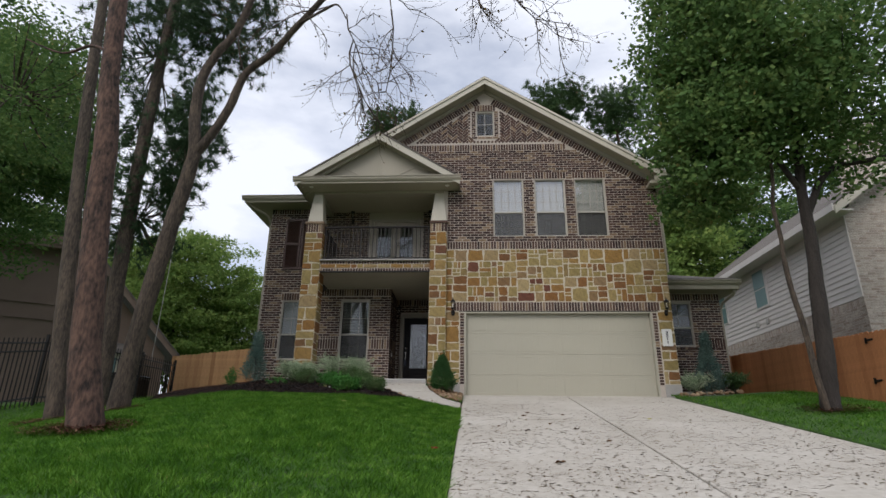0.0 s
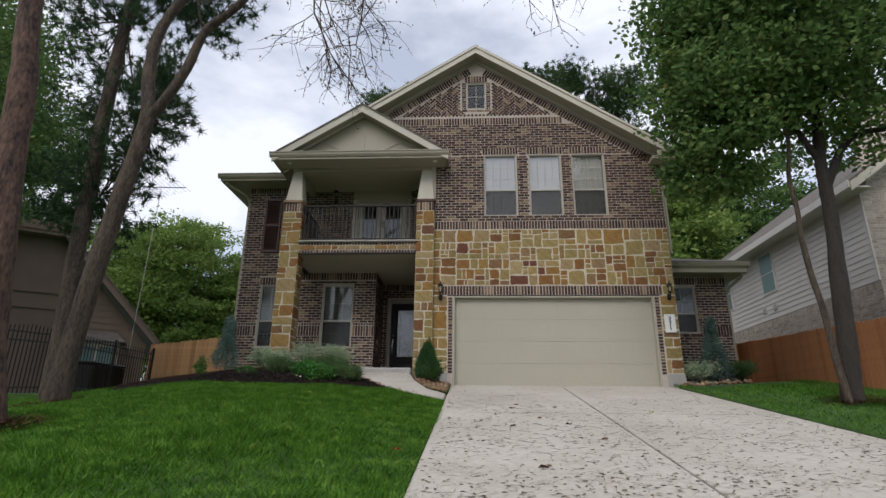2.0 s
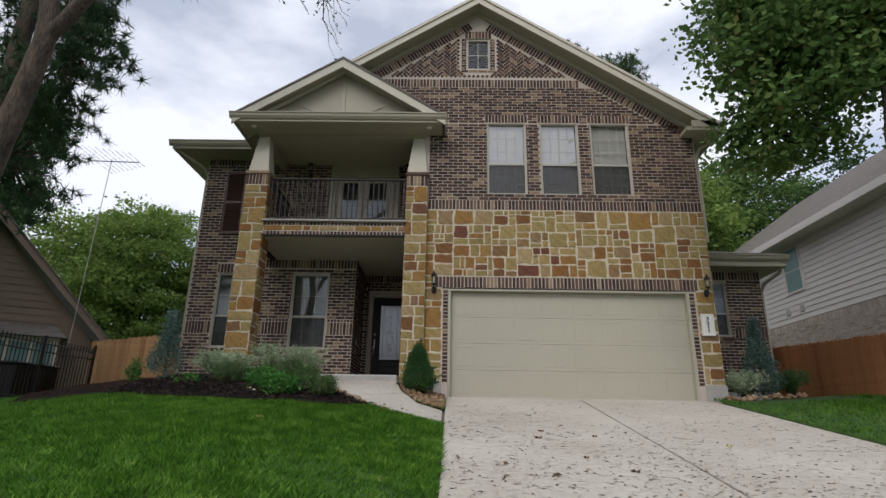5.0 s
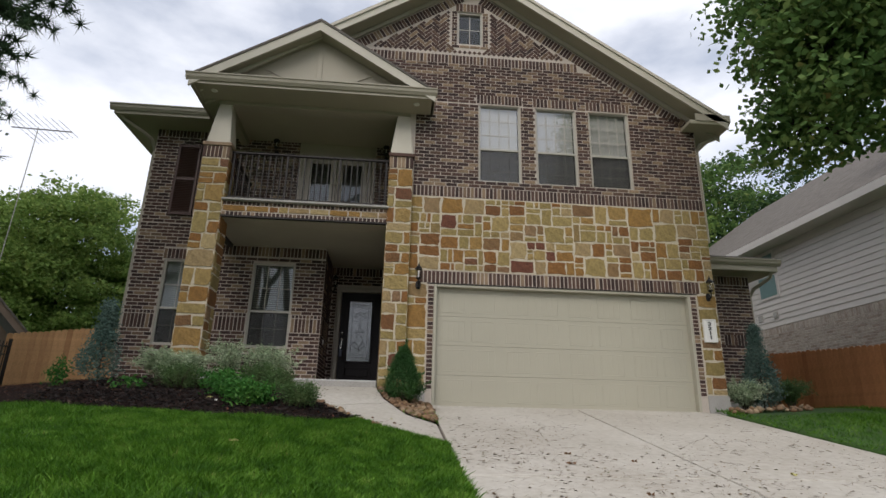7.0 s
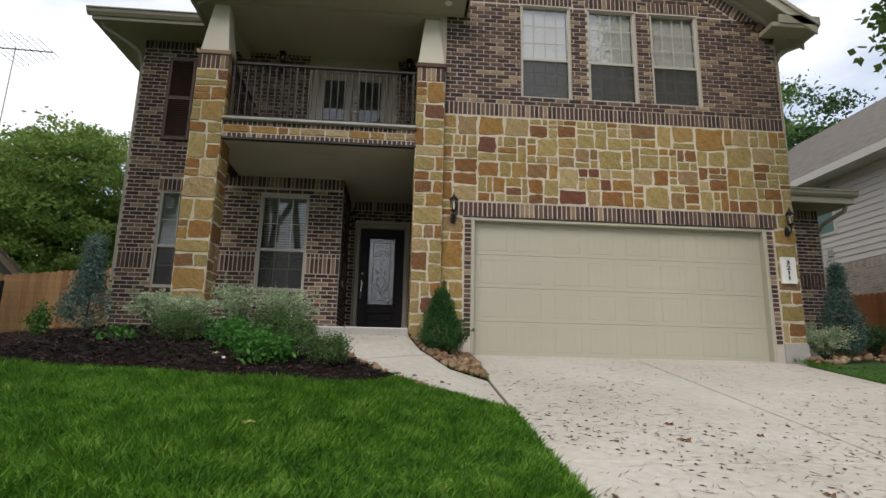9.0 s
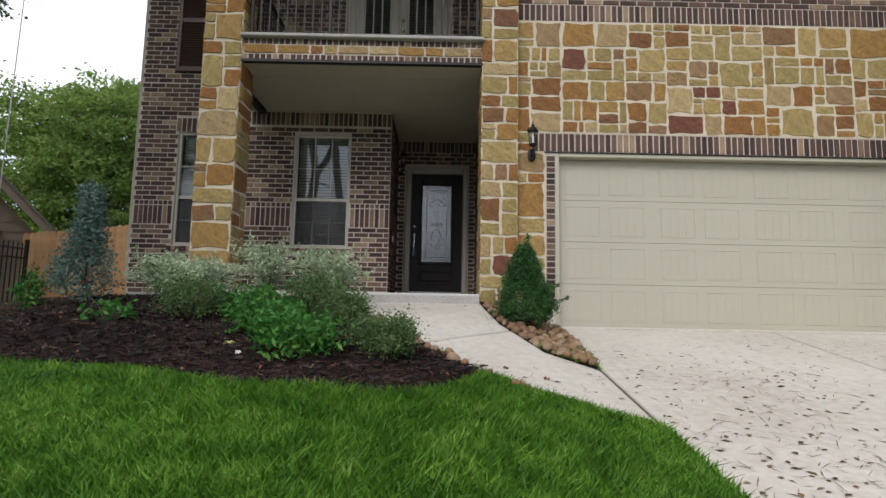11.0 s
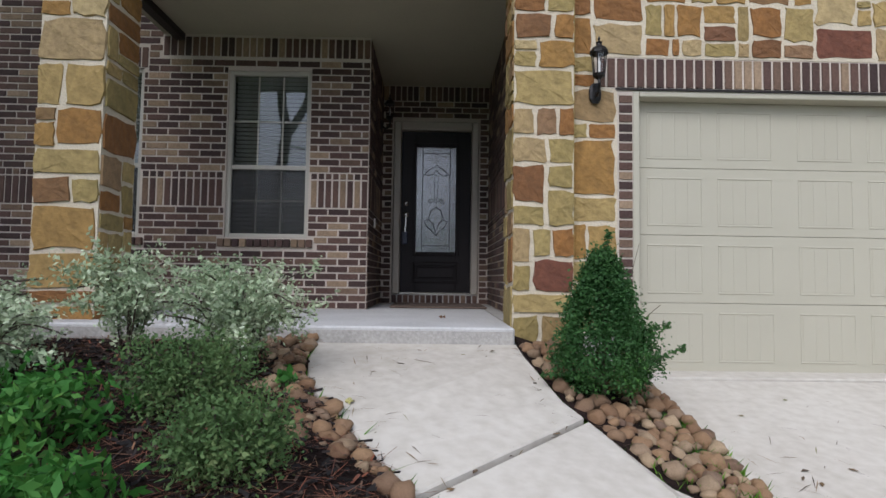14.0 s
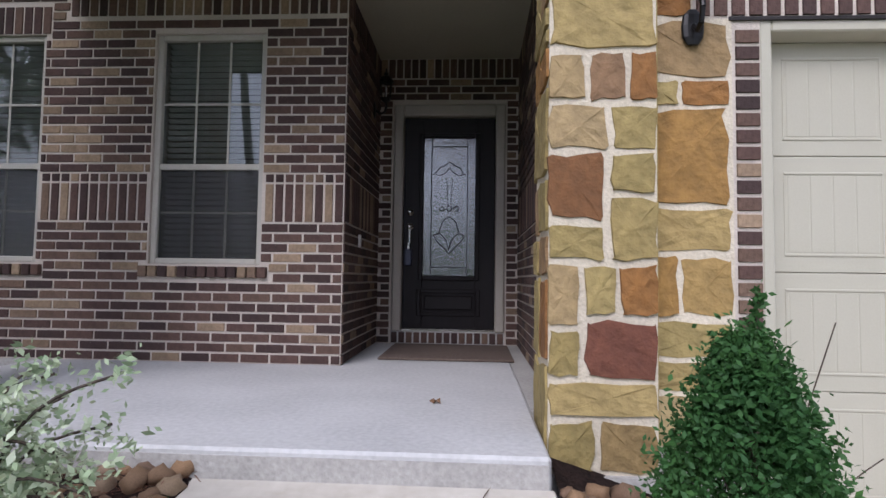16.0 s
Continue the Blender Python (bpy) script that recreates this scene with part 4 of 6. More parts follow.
def gutter(parent, x0, x1, y, z, name="gutter"):
    """A moulded gutter along x, facing -y."""
    prof = [(0, 0), (0.03, 0), (0.07, 0.05), (0.08, 0.10), (0.10, 0.11), (0.10, 0.13), (0, 0.13)]
    bm = bmesh.new()
    a = [bm.verts.new((x0, y - p, z + q)) for p, q in prof]
    b = [bm.verts.new((x1, y - p, z + q)) for p, q in prof]
    bm.faces.new(a), bm.faces.new(b[::-1])
    for i in range(len(prof)):
        j = (i + 1) % len(prof)
        bm.faces.new((a[i], a[j], b[j], b[i]))
    bmesh.ops.recalc_face_normals(bm, faces=bm.faces)
    return part(name, bm, trim_paint, parent)


def build_roofs():
    r = thing("main_roof", "gabled shingle roof with cream rake boards", "roof", kind="structure")
    y0, y1 = 13.6, 24.4
    ex_r, ex_l = 5.56, -4.6
    top = lambda x: 11.40 - PITCH * abs(x - APEX_X)
    roof_slab("roof_plane", [(APEX_X, y0, top(APEX_X)), (ex_r, y0, top(ex_r)), (ex_r, y1, top(ex_r)), (APEX_X, y1, top(APEX_X))], 0.05, shingle_mat, r)
    roof_slab("roof_plane", [(ex_l, y0, top(ex_l)), (APEX_X, y0, top(APEX_X)), (APEX_X, y1, top(APEX_X)), (ex_l, y1, top(ex_l))], 0.05, shingle_mat, r)
    for xe in (ex_r, ex_l):
        rake_board(r, APEX_X, 11.35, xe, top(xe) - 0.05, y0 + 0.0, y0 + 0.035, 0.21, pale_trim)
        rake_board(r, APEX_X, 11.37, xe, top(xe) - 0.03, y0 - 0.03, y0 + 0.0, 0.07, pale_trim, "drip_edge")
        rake_board(r, APEX_X, 11.20, xe, top(xe) - 0.2, y0 + 0.04, F, 0.03, soffit_paint, "rake_soffit")
        rake_board(r, APEX_X, 11.16, xe, top(xe) - 0.24, F - 0.05, F - 0.012, 0.10, trim_paint, "frieze_board")
    # boxed eave return at the right
    part("eave_return", box(4.78, 5.60, 13.62, F, 7.93, 8.02, bevel=0.01), soffit_paint, r)
    part("eave_fascia", box(4.9, 5.62, 13.60, 13.63, 8.0, 8.15), trim_paint, r)
    part("eave_soffit", box(5.05, 5.58, F, 24, 7.95, 8.0), soffit_paint, r)
    part("side_gutter", box(5.56, 5.66, 13.65, 24, 8.0, 8.12, bevel=0.02), trim_paint, r)
    bm = bmesh.new()
    pts = [(5.6, 13.95, 8.0), (5.55, 13.98, 7.85), (5.2, 14.05, 7.72), (5.12, 14.08, 7.55), (5.12, 14.08, 5.6)]
    for p, q in zip(pts, pts[1:]):
        add_cyl(bm, p, q, 0.035, 0.035, 8)
    part("downpipe", bm, trim_paint, r, "tan downpipe")
    # porch roof
    p = thing("porch_roof", "small gabled porch roof with tan pediment and gutter", "roof", kind="structure")
    px, pz, e0, e1 = -2.51, 9.50, -4.74, -0.28
    for xe in (e0, e1):
        ze = 8.10
        roof_slab("roof_plane", [(px, 13.36, pz), (xe, 13.36, ze), (xe, 15.4, ze), (px, 15.4, pz)], 0.05, shingle_mat, p)
        xr, zr = (-4.16, 8.48) if xe < px else (-0.84, 8.48)
        rake_board(p, px, pz - 0.05, xe, ze - 0.04, 13.38, 13.42, 0.20, pale_trim)
        rake_board(p, px, pz - 0.20, xe, ze - 0.14, 13.42, 13.75, 0.03, soffit_paint, "rake_soffit")
    part("pediment", prism([(-4.4, 8.12), (-0.62, 8.12), (px, 9.30)], 13.72, 13.78), trim_paint, p)
    part("batten", box(px - 0.05, px + 0.05, 13.70, 13.72, 8.14, 9.1, bevel=0.004), trim_paint, p)
    for s in (-1, 1):
        part("batten", prism([(px + s * 0.09, 8.14), (px + s * 0.22, 8.14), (px + s * 1.0, 8.52), (px + s * 0.93, 8.58)], 13.70, 13.72), trim_paint, p)
    part("soffit", box(e0 + 0.08, e1 - 0.02, 13.44, WY - 0.03, 7.93, 7.99), soffit_paint, p)
    part("fascia", box(e0, e1 - 0.03, 13.41, 13.44, 7.93, 8.10), trim_paint, p)
    part("side_fascia", box(e0, e0 + 0.06, 13.44, 15.4, 7.93, 8.10), trim_paint, p)
    part("side_fascia", box(e1 - 0.06, e1, 13.44, F - 0.02, 7.93, 8.10), trim_paint, p)
    gutter(p, e0 - 0.05, e1 + 0.03, 13.41, 7.98)
    part("ledge", box(e0, e1, 13.36, 13.74, 8.10, 8.125), shingle_mat, p)
    part("beam", box(-4.35, -0.72, 13.95, 14.2, 7.86, 7.95), trim_paint, p)
    part("side_beam", box(-4.30, -4.15, 14.2, WY, 7.80, 7.95), trim_paint, p)
    for x in (-4.35, -0.62):
        part("downlight", lathe(bmesh.new(), [(0.05, 0), (0.06, 0.012)], 12, Matrix.Translation((x, 13.62, 7.916))), white_paint, p, "white recessed downlight")
    # left hip
    h = thing("left_roof", "low hipped shingle roof over the left wing", "roof", kind="structure")
    roof_slab("roof_plane", [(-6.75, 14.9, 8.30), (-4.5, 14.9, 8.30), (-2.0, 19, 10.2), (-2.6, 19, 10.2)], 0.05, shingle_mat, h)
    roof_slab("roof_plane", [(-6.75, 24.4, 8.30), (-6.75, 14.9, 8.30), (-2.6, 19, 10.2), (-2.6, 21, 10.2)], 0.05, shingle_mat, h)
    part("soffit", box(-6.70, -4.72, 14.93, WY, 8.06, 8.10), soffit_paint, h)
    part("side_soffit", box(-6.70, -6.07, WY, 24.2, 8.06, 8.10), soffit_paint, h)
    part("fascia", box(-6.73, -4.74, 14.9, 14.93, 8.06, 8.26), trim_paint, h)
    part("side_fascia", box(-6.73, -6.70, 14.93, 24.3, 8.06, 8.26), trim_paint, h)
    gutter(h, -6.80, -4.76, 14.9, 8.12)
    bm = bmesh.new()
    pts = [(-6.62, 14.98, 8.1), (-6.6, 15.05, 8.02), (-6.25, 15.3, 7.85), (-6.14, 15.42, 7.78), (-6.12, 15.6, 7.6), (-6.12, 15.6, 3.0)]
    for a, b in zip(pts, pts[1:]):
        add_cyl(bm, a, b, 0.04, 0.04, 8)
    part("downpipe", bm, trim_paint, h, "tan downpipe")
    # side wing
    ww = (5.62, 6.36, 4.0, 5.28)
    m_w = frame_of((0, 16.1, 0), (1, 0, 0), (0, -1, 0))
    wall = wall_solid("wall_side_wing", m_w, 5.05, 7.2, 2.2, 5.55, [ww], 0.2, mortar, "brick front wall of the low side wing")
    sp = courses(5.06, 7.2, 2.75, 5.33, [ww, (ww[0] - 0.03, ww[1] + 0.03, 5.28, 5.34), (6.45, 7.2, 3.95, 4.2), (ww[0], ww[1], 3.9, 4.0)]) + soldiers(5.06, 7.2, 5.33, 5.54) + soldiers(6.45, 7.2, 3.95, 4.2)
    lay_bricks(wall, m_w, sp, (6.4, 4.0), 200)
    part("plinth", box(5.06, 7.21, 16.08, 16.2, 2.2, 2.74), grey_concrete, wall)
    window("window_7", m_w, *ww, "narrow tan window with dark panes", grid=(2, 2), blinds=False)
    m_s = frame_of((7.2, 0, 0), (0, 1, 0), (1, 0, 0))
    wall_solid("wall_wing_side", m_s, 16.3, 22, 2.2, 5.55, [], 0.2, mortar, "plain brick side wall of the wing")
    s = thing("wing_roof", "low dark shingle roof over the side wing", "roof", kind="structure")
    roof_slab("roof_plane", [(5.1, 15.6, 5.86), (7.62, 15.6, 5.86), (6.4, 17.6, 6.55), (5.1, 17.6, 6.55)], 0.05, shingle_mat, s)
    roof_slab("roof_plane", [(7.62, 15.6, 5.86), (7.62, 22.3, 5.86), (6.4, 22.3, 6.55), (6.4, 17.6, 6.55)], 0.05, shingle_mat, s)
    roof_slab("roof_plane", [(5.1, 17.6, 6.55), (6.4, 17.6, 6.55), (6.4, 22.3, 6.55), (5.1, 22.3, 6.55)], 0.05, shingle_mat, s)
    part("soffit", box(5.08, 7.58, 15.64, 22.2, 5.55, 5.6), soffit_paint, s)
    part("fascia", box(5.08, 7.6, 15.61, 15.64, 5.56, 5.80), trim_paint, s)
    part("side_fascia", box(7.58, 7.61, 15.64, 22.2, 5.56, 5.80), trim_paint, s)
    gutter(s, 5.08, 7.66, 15.61, 5.68)
    bm = bmesh.new()
    for a, b in (((7.5, 15.7, 5.6), (7.5, 15.75, 5.45)), ((7.5, 15.75, 5.45), (7.27, 16.05, 5.25)), ((7.27, 16.05, 5.25), (7.25, 16.2, 5.1)), ((7.25, 16.2, 5.1), (7.25, 16.2, 2.5))):
        add_cyl(bm, a, b, 0.04, 0.04, 8)
    part("downpipe", bm, trim_paint, s, "tan downpipe")
    # added floor and ceilings, unseen, coloured dark in place of room shade
    fl = part("floor_inside", box(-6.0, 5.0, WY + 0.3, 23.8, 5.62, 5.7), room_shade)
    structure(fl, "unseen inner floor, coloured dark for room shade", "floor")
    structure(part("ceiling_inside", box(-5.9, 4.85, WY + 0.3, 23.7, 8.12, 8.18), room_shade), "unseen inner ceiling, coloured dark for room shade", "ceiling")
    structure(part("ceiling_garage", box(-0.74, 4.84, F + 0.21, WY + 0.3, 8.12, 8.18), room_shade), "unseen inner ceiling, coloured dark for room shade", "ceiling")


def build_balcony():
    d = thing("balcony_doors", "pair of tan glazed balcony doors with blinds, closed", "door", kind="structure")
    y = WY
    for a in ((-2.98, -2.90), (-1.58, -1.50)):
        part("door_frame", box(a[0], a[1], y - 0.03, y + 0.08, 5.92, 7.7, bevel=0.005), frame_paint, d)
    part("door_frame", box(-2.9, -1.58, y - 0.03, y + 0.08, 7.62, 7.7, bevel=0.005), frame_paint, d)
    for u0, u1 in ((-2.9, -2.24), (-2.24, -1.58)):
        leaf = part("door_leaf", box(u0 + 0.005, u0 + 0.13, y + 0.0, y + 0.045, 5.93, 7.62, bevel=0.004), frame_paint, d)
        part("stile", box(u1 - 0.13, u1 - 0.005, y, y + 0.045, 5.93, 7.62, bevel=0.004), frame_paint, leaf)
        part("rail", box(u0 + 0.13, u1 - 0.13, y, y + 0.045, 5.93, 6.18, bevel=0.004), frame_paint, leaf)
        part("rail", box(u0 + 0.13, u1 - 0.13, y, y + 0.045, 7.48, 7.62, bevel=0.004), frame_paint, leaf)
        g = part("pane", box(u0 + 0.13, u1 - 0.13, y + 0.02, y + 0.026, 6.18, 7.48), pane_glass, leaf)
        g.visible_shadow = False
        bm = bmesh.new()
        v = 6.2
        while v < 7.46:
            add_box(bm, u0 + 0.135, u1 - 0.135, -0.02, 0.02, -0.001, 0.001, m=Matrix.Translation((0, y + 0.06, v)) @ Matrix.Rotation(radians(-8), 4, "X"))
            v += 0.042
        part("blind", bm, blind_mat, leaf)
    for z in (6.85, 7.0):
        part("door_knob", lathe(bmesh.new(), [(0.012, 0), (0.012, 0.03), (0.026, 0.04), (0.026, 0.06), (0.01, 0.07)], 10, pose(-2.17, y, z, 90, 0, 0)), nickel, d)
    r = thing("balcony_railing", "dark metal balcony railing with square balusters", "railing")
    y = 14.0
    part("top_rail", box(-3.98, -1.08, y - 0.03, y + 0.03, 6.86, 6.90, bevel=0.008), rail_metal, r)
    part("bottom_rail", box(-3.98, -1.08, y - 0.02, y + 0.02, 5.98, 6.01, bevel=0.005), rail_metal, r)
    n = 27
    for i in range(n):
        x = -3.93 + i * 2.8 / (n - 1)
        w = 0.016 if i in (0, 9, 18, n - 1) else 0.009
        part("baluster", box(x - w, x + w, y - w, y + w, 5.91 if w > 0.01 else 6.01, 6.86), rail_metal, r)
    part("side_rail", box(-4.02, -3.97, 14.3, WY - 0.02, 6.86, 6.90, bevel=0.008), rail_metal, r)
    part("side_rail", box(-4.01, -3.98, 14.3, WY - 0.02, 5.98, 6.01), rail_metal, r)
    for i in range(11):
        yy = 14.38 + i * 0.105
        part("baluster", box(-4.004, -3.986, yy - 0.009, yy + 0.009, 6.01, 6.86), rail_metal, r)
    for x0 in (-5.57, -5.08):
        s = thing("shutter", "dark red-brown louvred shutter on the brick wall", "shutter", "shutters")
        x1 = x0 + 0.47
        yb = WY - 0.012
        for q in ((x0, x0 + 0.05, 6.13, 7.73), (x1 - 0.05, x1, 6.13, 7.73), (x0 + 0.05, x1 - 0.05, 6.13, 6.2), (x0 + 0.05, x1 - 0.05, 7.66, 7.73), (x0 + 0.05, x1 - 0.05, 6.9, 6.97)):
            part("stile", box(q[0], q[1], yb - 0.04, yb, q[2], q[3], bevel=0.004), shutter_paint, s)
        part("backing", box(x0 + 0.04, x1 - 0.04, yb - 0.008, yb, 6.15, 7.7), shutter_paint, s)
        for lo, hi in ((6.2, 6.9), (6.97, 7.66)):
            v = lo + 0.02
            while v < hi - 0.01:
                part("louvre", box(x0 + 0.05, x1 - 0.05, -0.02, 0.02, -0.003, 0.003, m=Matrix.Translation((0, yb - 0.02, v)) @ Matrix.Rotation(radians(40), 4, "X")), shutter_paint, s)
                v += 0.038


def build_front_door():
    d = thing("front_door", "black front door with leaded glass, closed", "door", kind="structure")
    y = DY + 0.02
    for q in ((-2.15, -2.06, 2.92, 5.10), (-1.17, -1.08, 2.92, 5.10), (-2.06, -1.17, 4.99, 5.10)):
        part("door_frame", box(q[0], q[1], y - 0.05, y + 0.14, q[2], q[3], bevel=0.012), frame_paint, d, "taupe painted frame")
    leaf = part("door_leaf", box(-2.055, -1.87, y + 0.03, y + 0.075, 2.94, 4.985, bevel=0.004), door_paint, d)
    part("stile", box(-1.36, -1.175, y + 0.03, y + 0.075, 2.94, 4.985, bevel=0.004), door_paint, leaf)
    part("top_rail", box(-1.87, -1.36, y + 0.03, y + 0.075, 4.80, 4.985, bevel=0.004), door_paint, leaf)
    part("bottom_rail", box(-1.87, -1.36, y + 0.03, y + 0.075, 2.94, 3.43, bevel=0.004), door_paint, leaf)
    part("sweep", box(-2.06, -1.17, y - 0.0, y + 0.08, 2.915, 2.938), nickel, d, "metal threshold strip")
    for q in ((-1.91, -1.865, 3.40, 4.84), (-1.365, -1.32, 3.40, 4.84), (-1.865, -1.365, 4.79, 4.84), (-1.865, -1.365, 3.40, 3.45)):
        part("moulding", box(q[0], q[1], y + 0.012, y + 0.032, q[2], q[3], bevel=0.009), door_paint, leaf)
    for q in ((-1.92, -1.88, 3.06, 3.32), (-1.35, -1.31, 3.06, 3.32), (-1.88, -1.35, 3.28, 3.32), (-1.88, -1.35, 3.06, 3.10)):
        part("moulding", box(q[0], q[1], y + 0.016, y + 0.032, q[2], q[3], bevel=0.007), door_paint, leaf)
    part("raised_panel", box(-1.85, -1.38, y + 0.012, y + 0.032, 3.12, 3.26, bevel=0.012), door_paint, leaf)
    part("pane", box(-1.865, -1.365, y + 0.045, y + 0.055, 3.45, 4.79), door_glass, leaf, "rippled leaded glass")
    # added dark sheet behind the pane, its colour standing for the unlit hall
    part("backing", box(-1.87, -1.36, y + 0.2, y + 0.22, 3.3, 4.9), room_shade, d)
    # leading
    bm = bmesh.new()
    def came(pts, r=0.005):
        for p, q in zip(pts, pts[1:]):
            add_cyl(bm, (p[0], y + 0.043, p[1]), (q[0], y + 0.043, q[1]), r, r, 5)
    cx = -1.615
    came([(-1.79, 3.53), (-1.79, 4.71), (-1.44, 4.71), (-1.44, 3.53), (-1.79, 3.53)])
    for xx in (-1.79, -1.44):
        came([(xx, 4.71), (xx, 4.785)], 0.004), came([(xx, 3.53), (xx, 3.455)], 0.004)
    for s in (-1, 1):
        came([(cx, 4.56), (cx + s * 0.05, 4.52), (cx + s * 0.10, 4.50), (cx + s * 0.14, 4.44), (cx + s * 0.10, 4.42), (cx + s * 0.04, 4.45), (cx, 4.50)])
        came([(cx + s * 0.14, 4.44), (cx + s * 0.175, 4.43)])
        came([(cx, 3.66), (cx + s * 0.05, 3.72), (cx + s * 0.11, 3.77), (cx + s * 0.15, 3.84), (cx + s * 0.09, 3.86), (cx + s * 0.03, 3.80), (cx, 3.70)])
        came([(cx + s * 0.10, 3.86), (cx + s * 0.06, 3.98), (cx, 4.02)])
        came([(cx + s * 0.03, 4.40), (cx + s * 0.015, 4.2), (cx + s * 0.02, 4.12)], 0.003)
    for k in (-1, 0, 1):
        came([(cx + k * 0.07, 4.13), (cx + k * 0.07 + 0.028, 4.10), (cx + k * 0.07, 4.07), (cx + k * 0.07 - 0.028, 4.10), (cx + k * 0.07, 4.13)])
    part("leading", bm, material("lead", (0.10, 0.10, 0.11), 0.4, metallic=0.8), leaf, "dark lead lines")
    for z, r in ((4.06, 0.034), (3.92, 0.036)):
        part("lock", lathe(bmesh.new(), [(r, 0), (r, 0.012), (r * 0.6, 0.02), (r * 0.55, 0.045), (r * 0.3, 0.05)], 14, pose(-1.99, y + 0.03, z, 90, 0, 0)), nickel, leaf)
    part("door_handle", box(-2.003, -1.977, y - 0.025, y - 0.008, 3.76, 3.90, bevel=0.006), nickel, leaf)
    part("door_handle", box(-2.0, -1.98, y - 0.01, y + 0.03, 3.76, 3.78), nickel, leaf)
    k = thing("lock_box", "small dark blue key lock box hanging on the handle", "lock box")
    part("body", box(-2.035, -1.965, y - 0.03, y + 0.012, 3.54, 3.70, bevel=0.01), material("blue_plastic", (0.03, 0.035, 0.07), 0.4), k)
    part("shackle", box(-2.01, -1.99, y - 0.012, y - 0.004, 3.70, 3.765), nickel, k)
    ob = part("doormat", box(-2.09, -1.06, 15.80, 16.72, 2.803, 2.822, bevel=0.006), mat_coir)
    tagged(ob, "brown coir doormat on the porch floor", "doormat")
    b = thing("doorbell", "small white doorbell on brick", "doorbell")
    part("plate", box(-2.288, -2.27, 15.95, 15.99, 3.66, 3.76, bevel=0.004), white_paint, b)
    part("button", box(-2.272, -2.264, 15.96, 15.98, 3.69, 3.73, bevel=0.003), vinyl, b)


def wall_lantern(at, rz, label):
    t = thing("wall_lantern", label, "wall lamp", "wall lanterns")
    part("backplate", lathe(bmesh.new(), [(0.03, -0.10), (0.055, -0.06), (0.06, 0.0), (0.05, 0.06), (0.02, 0.09)], 12, pose(0, 0.005, 0.0) @ Matrix.Diagonal((1, 0.3, 1, 1))), black_metal, t)
    bm = bmesh.new()
    pts = [(0, 0.0, 0.0), (0, -0.06, -0.05), (0, -0.11, -0.03), (0, -0.13, 0.04), (0, -0.12, 0.10)]
    for a, b in zip(pts, pts[1:]):
        add_cyl(bm, a, b, 0.014, 0.014, 8)
    part("arm", bm, black_metal, t)
    part("base", lathe(bmesh.new(), [(0.01, 0.07), (0.03, 0.09), (0.055, 0.105), (0.06, 0.13)], 6, Matrix.Translation((0, -0.12, 0))), black_metal, t)
    g = part("glass", lathe(bmesh.new(), [(0.05, 0.13), (0.066, 0.32)], 6, Matrix.Translation((0, -0.12, 0))), lamp_glass, t, "clear glass panes")
    g.visible_shadow = False
    part("candle", lathe(bmesh.new(), [(0.012, 0.13), (0.012, 0.2), (0.016, 0.23), (0.004, 0.28)], 8, Matrix.Translation((0, -0.12, 0))), white_paint, t)
    for i in range(6):
        a = i * math.pi / 3
        bm = add_cyl(bmesh.new(), (0.052 * math.cos(a), -0.12 + 0.052 * math.sin(a), 0.13), (0.069 * math.cos(a), -0.12 + 0.069 * math.sin(a), 0.32), 0.005, 0.005, 5)
        part("bar", bm, black_metal, t)
    part("cap", lathe(bmesh.new(), [(0.085, 0.315), (0.085, 0.33), (0.06, 0.37), (0.03, 0.39), (0.022, 0.41), (0.03, 0.42), (0.008, 0.435), (0.012, 0.455), (0.002, 0.48)], 8, Matrix.Translation((0, -0.12, 0))), black_metal, t)
    t.matrix_world = pose(*at, 0, 0, rz) @ Matrix.Diagonal((0.8, 0.8, 0.8, 1))
    return t


def build_fixtures():
    wall_lantern((-0.46, F - 0.035, 4.50), 0, "black lantern with clear glass on stone wall")
    wall_lantern((4.90, F - 0.035, 4.50), 0, "black lantern with clear glass on stone wall")
    wall_lantern((-2.285, 16.55, 4.95), 90, "black lantern on brick in the entrance recess")
    wall_lantern((-3.55, WY - 0.02, 7.65), 0, "black lantern on the balcony wall")
    wall_lantern((-1.2, WY - 0.02, 7.65), 0, "black lantern on the balcony wall")
    p = thing("house_number_plaque", "white plaque with black number 3211 on stone", "plaque")
    y = F - 0.035
    part("plate", box(4.73, 4.97, y - 0.01, y + 0.03, 3.66, 4.08, bevel=0.005), white_paint, p)
    for q in ((4.73, 4.755, 3.66, 4.08), (4.945, 4.97, 3.66, 4.08), (4.755, 4.945, 4.055, 4.08), (4.755, 4.945, 3.66, 3.685)):
        part("border", box(q[0], q[1], y - 0.022, y - 0.008, q[2], q[3], bevel=0.004), white_paint, p)
    dg = bpy.context.evaluated_depsgraph_get()
    for i, ch in enumerate("3211"):
        cu = bpy.data.curves.new("digit", "FONT")
        cu.body, cu.size, cu.extrude, cu.align_x, cu.align_y = ch, 0.105, 0.003, "CENTER", "CENTER"
        cu.offset = 0.0035
        tmp = bpy.data.objects.new("digit_curve", cu)
        scene.collection.objects.link(tmp)
        bpy.context.view_layer.update()
        dg = bpy.context.evaluated_depsgraph_get()
        me = bpy.data.meshes.new_from_object(tmp.evaluated_get(dg))
        bpy.data.objects.remove(tmp)
        me.materials.append(digit_paint)
        ob = new("digit", me)
        ob.parent = p
        ob.matrix_local = pose(4.85, y - 0.014, 3.99 - i * 0.08, 90, 0, 0) @ Matrix.Diagonal((1.25, 0.85, 1, 1))


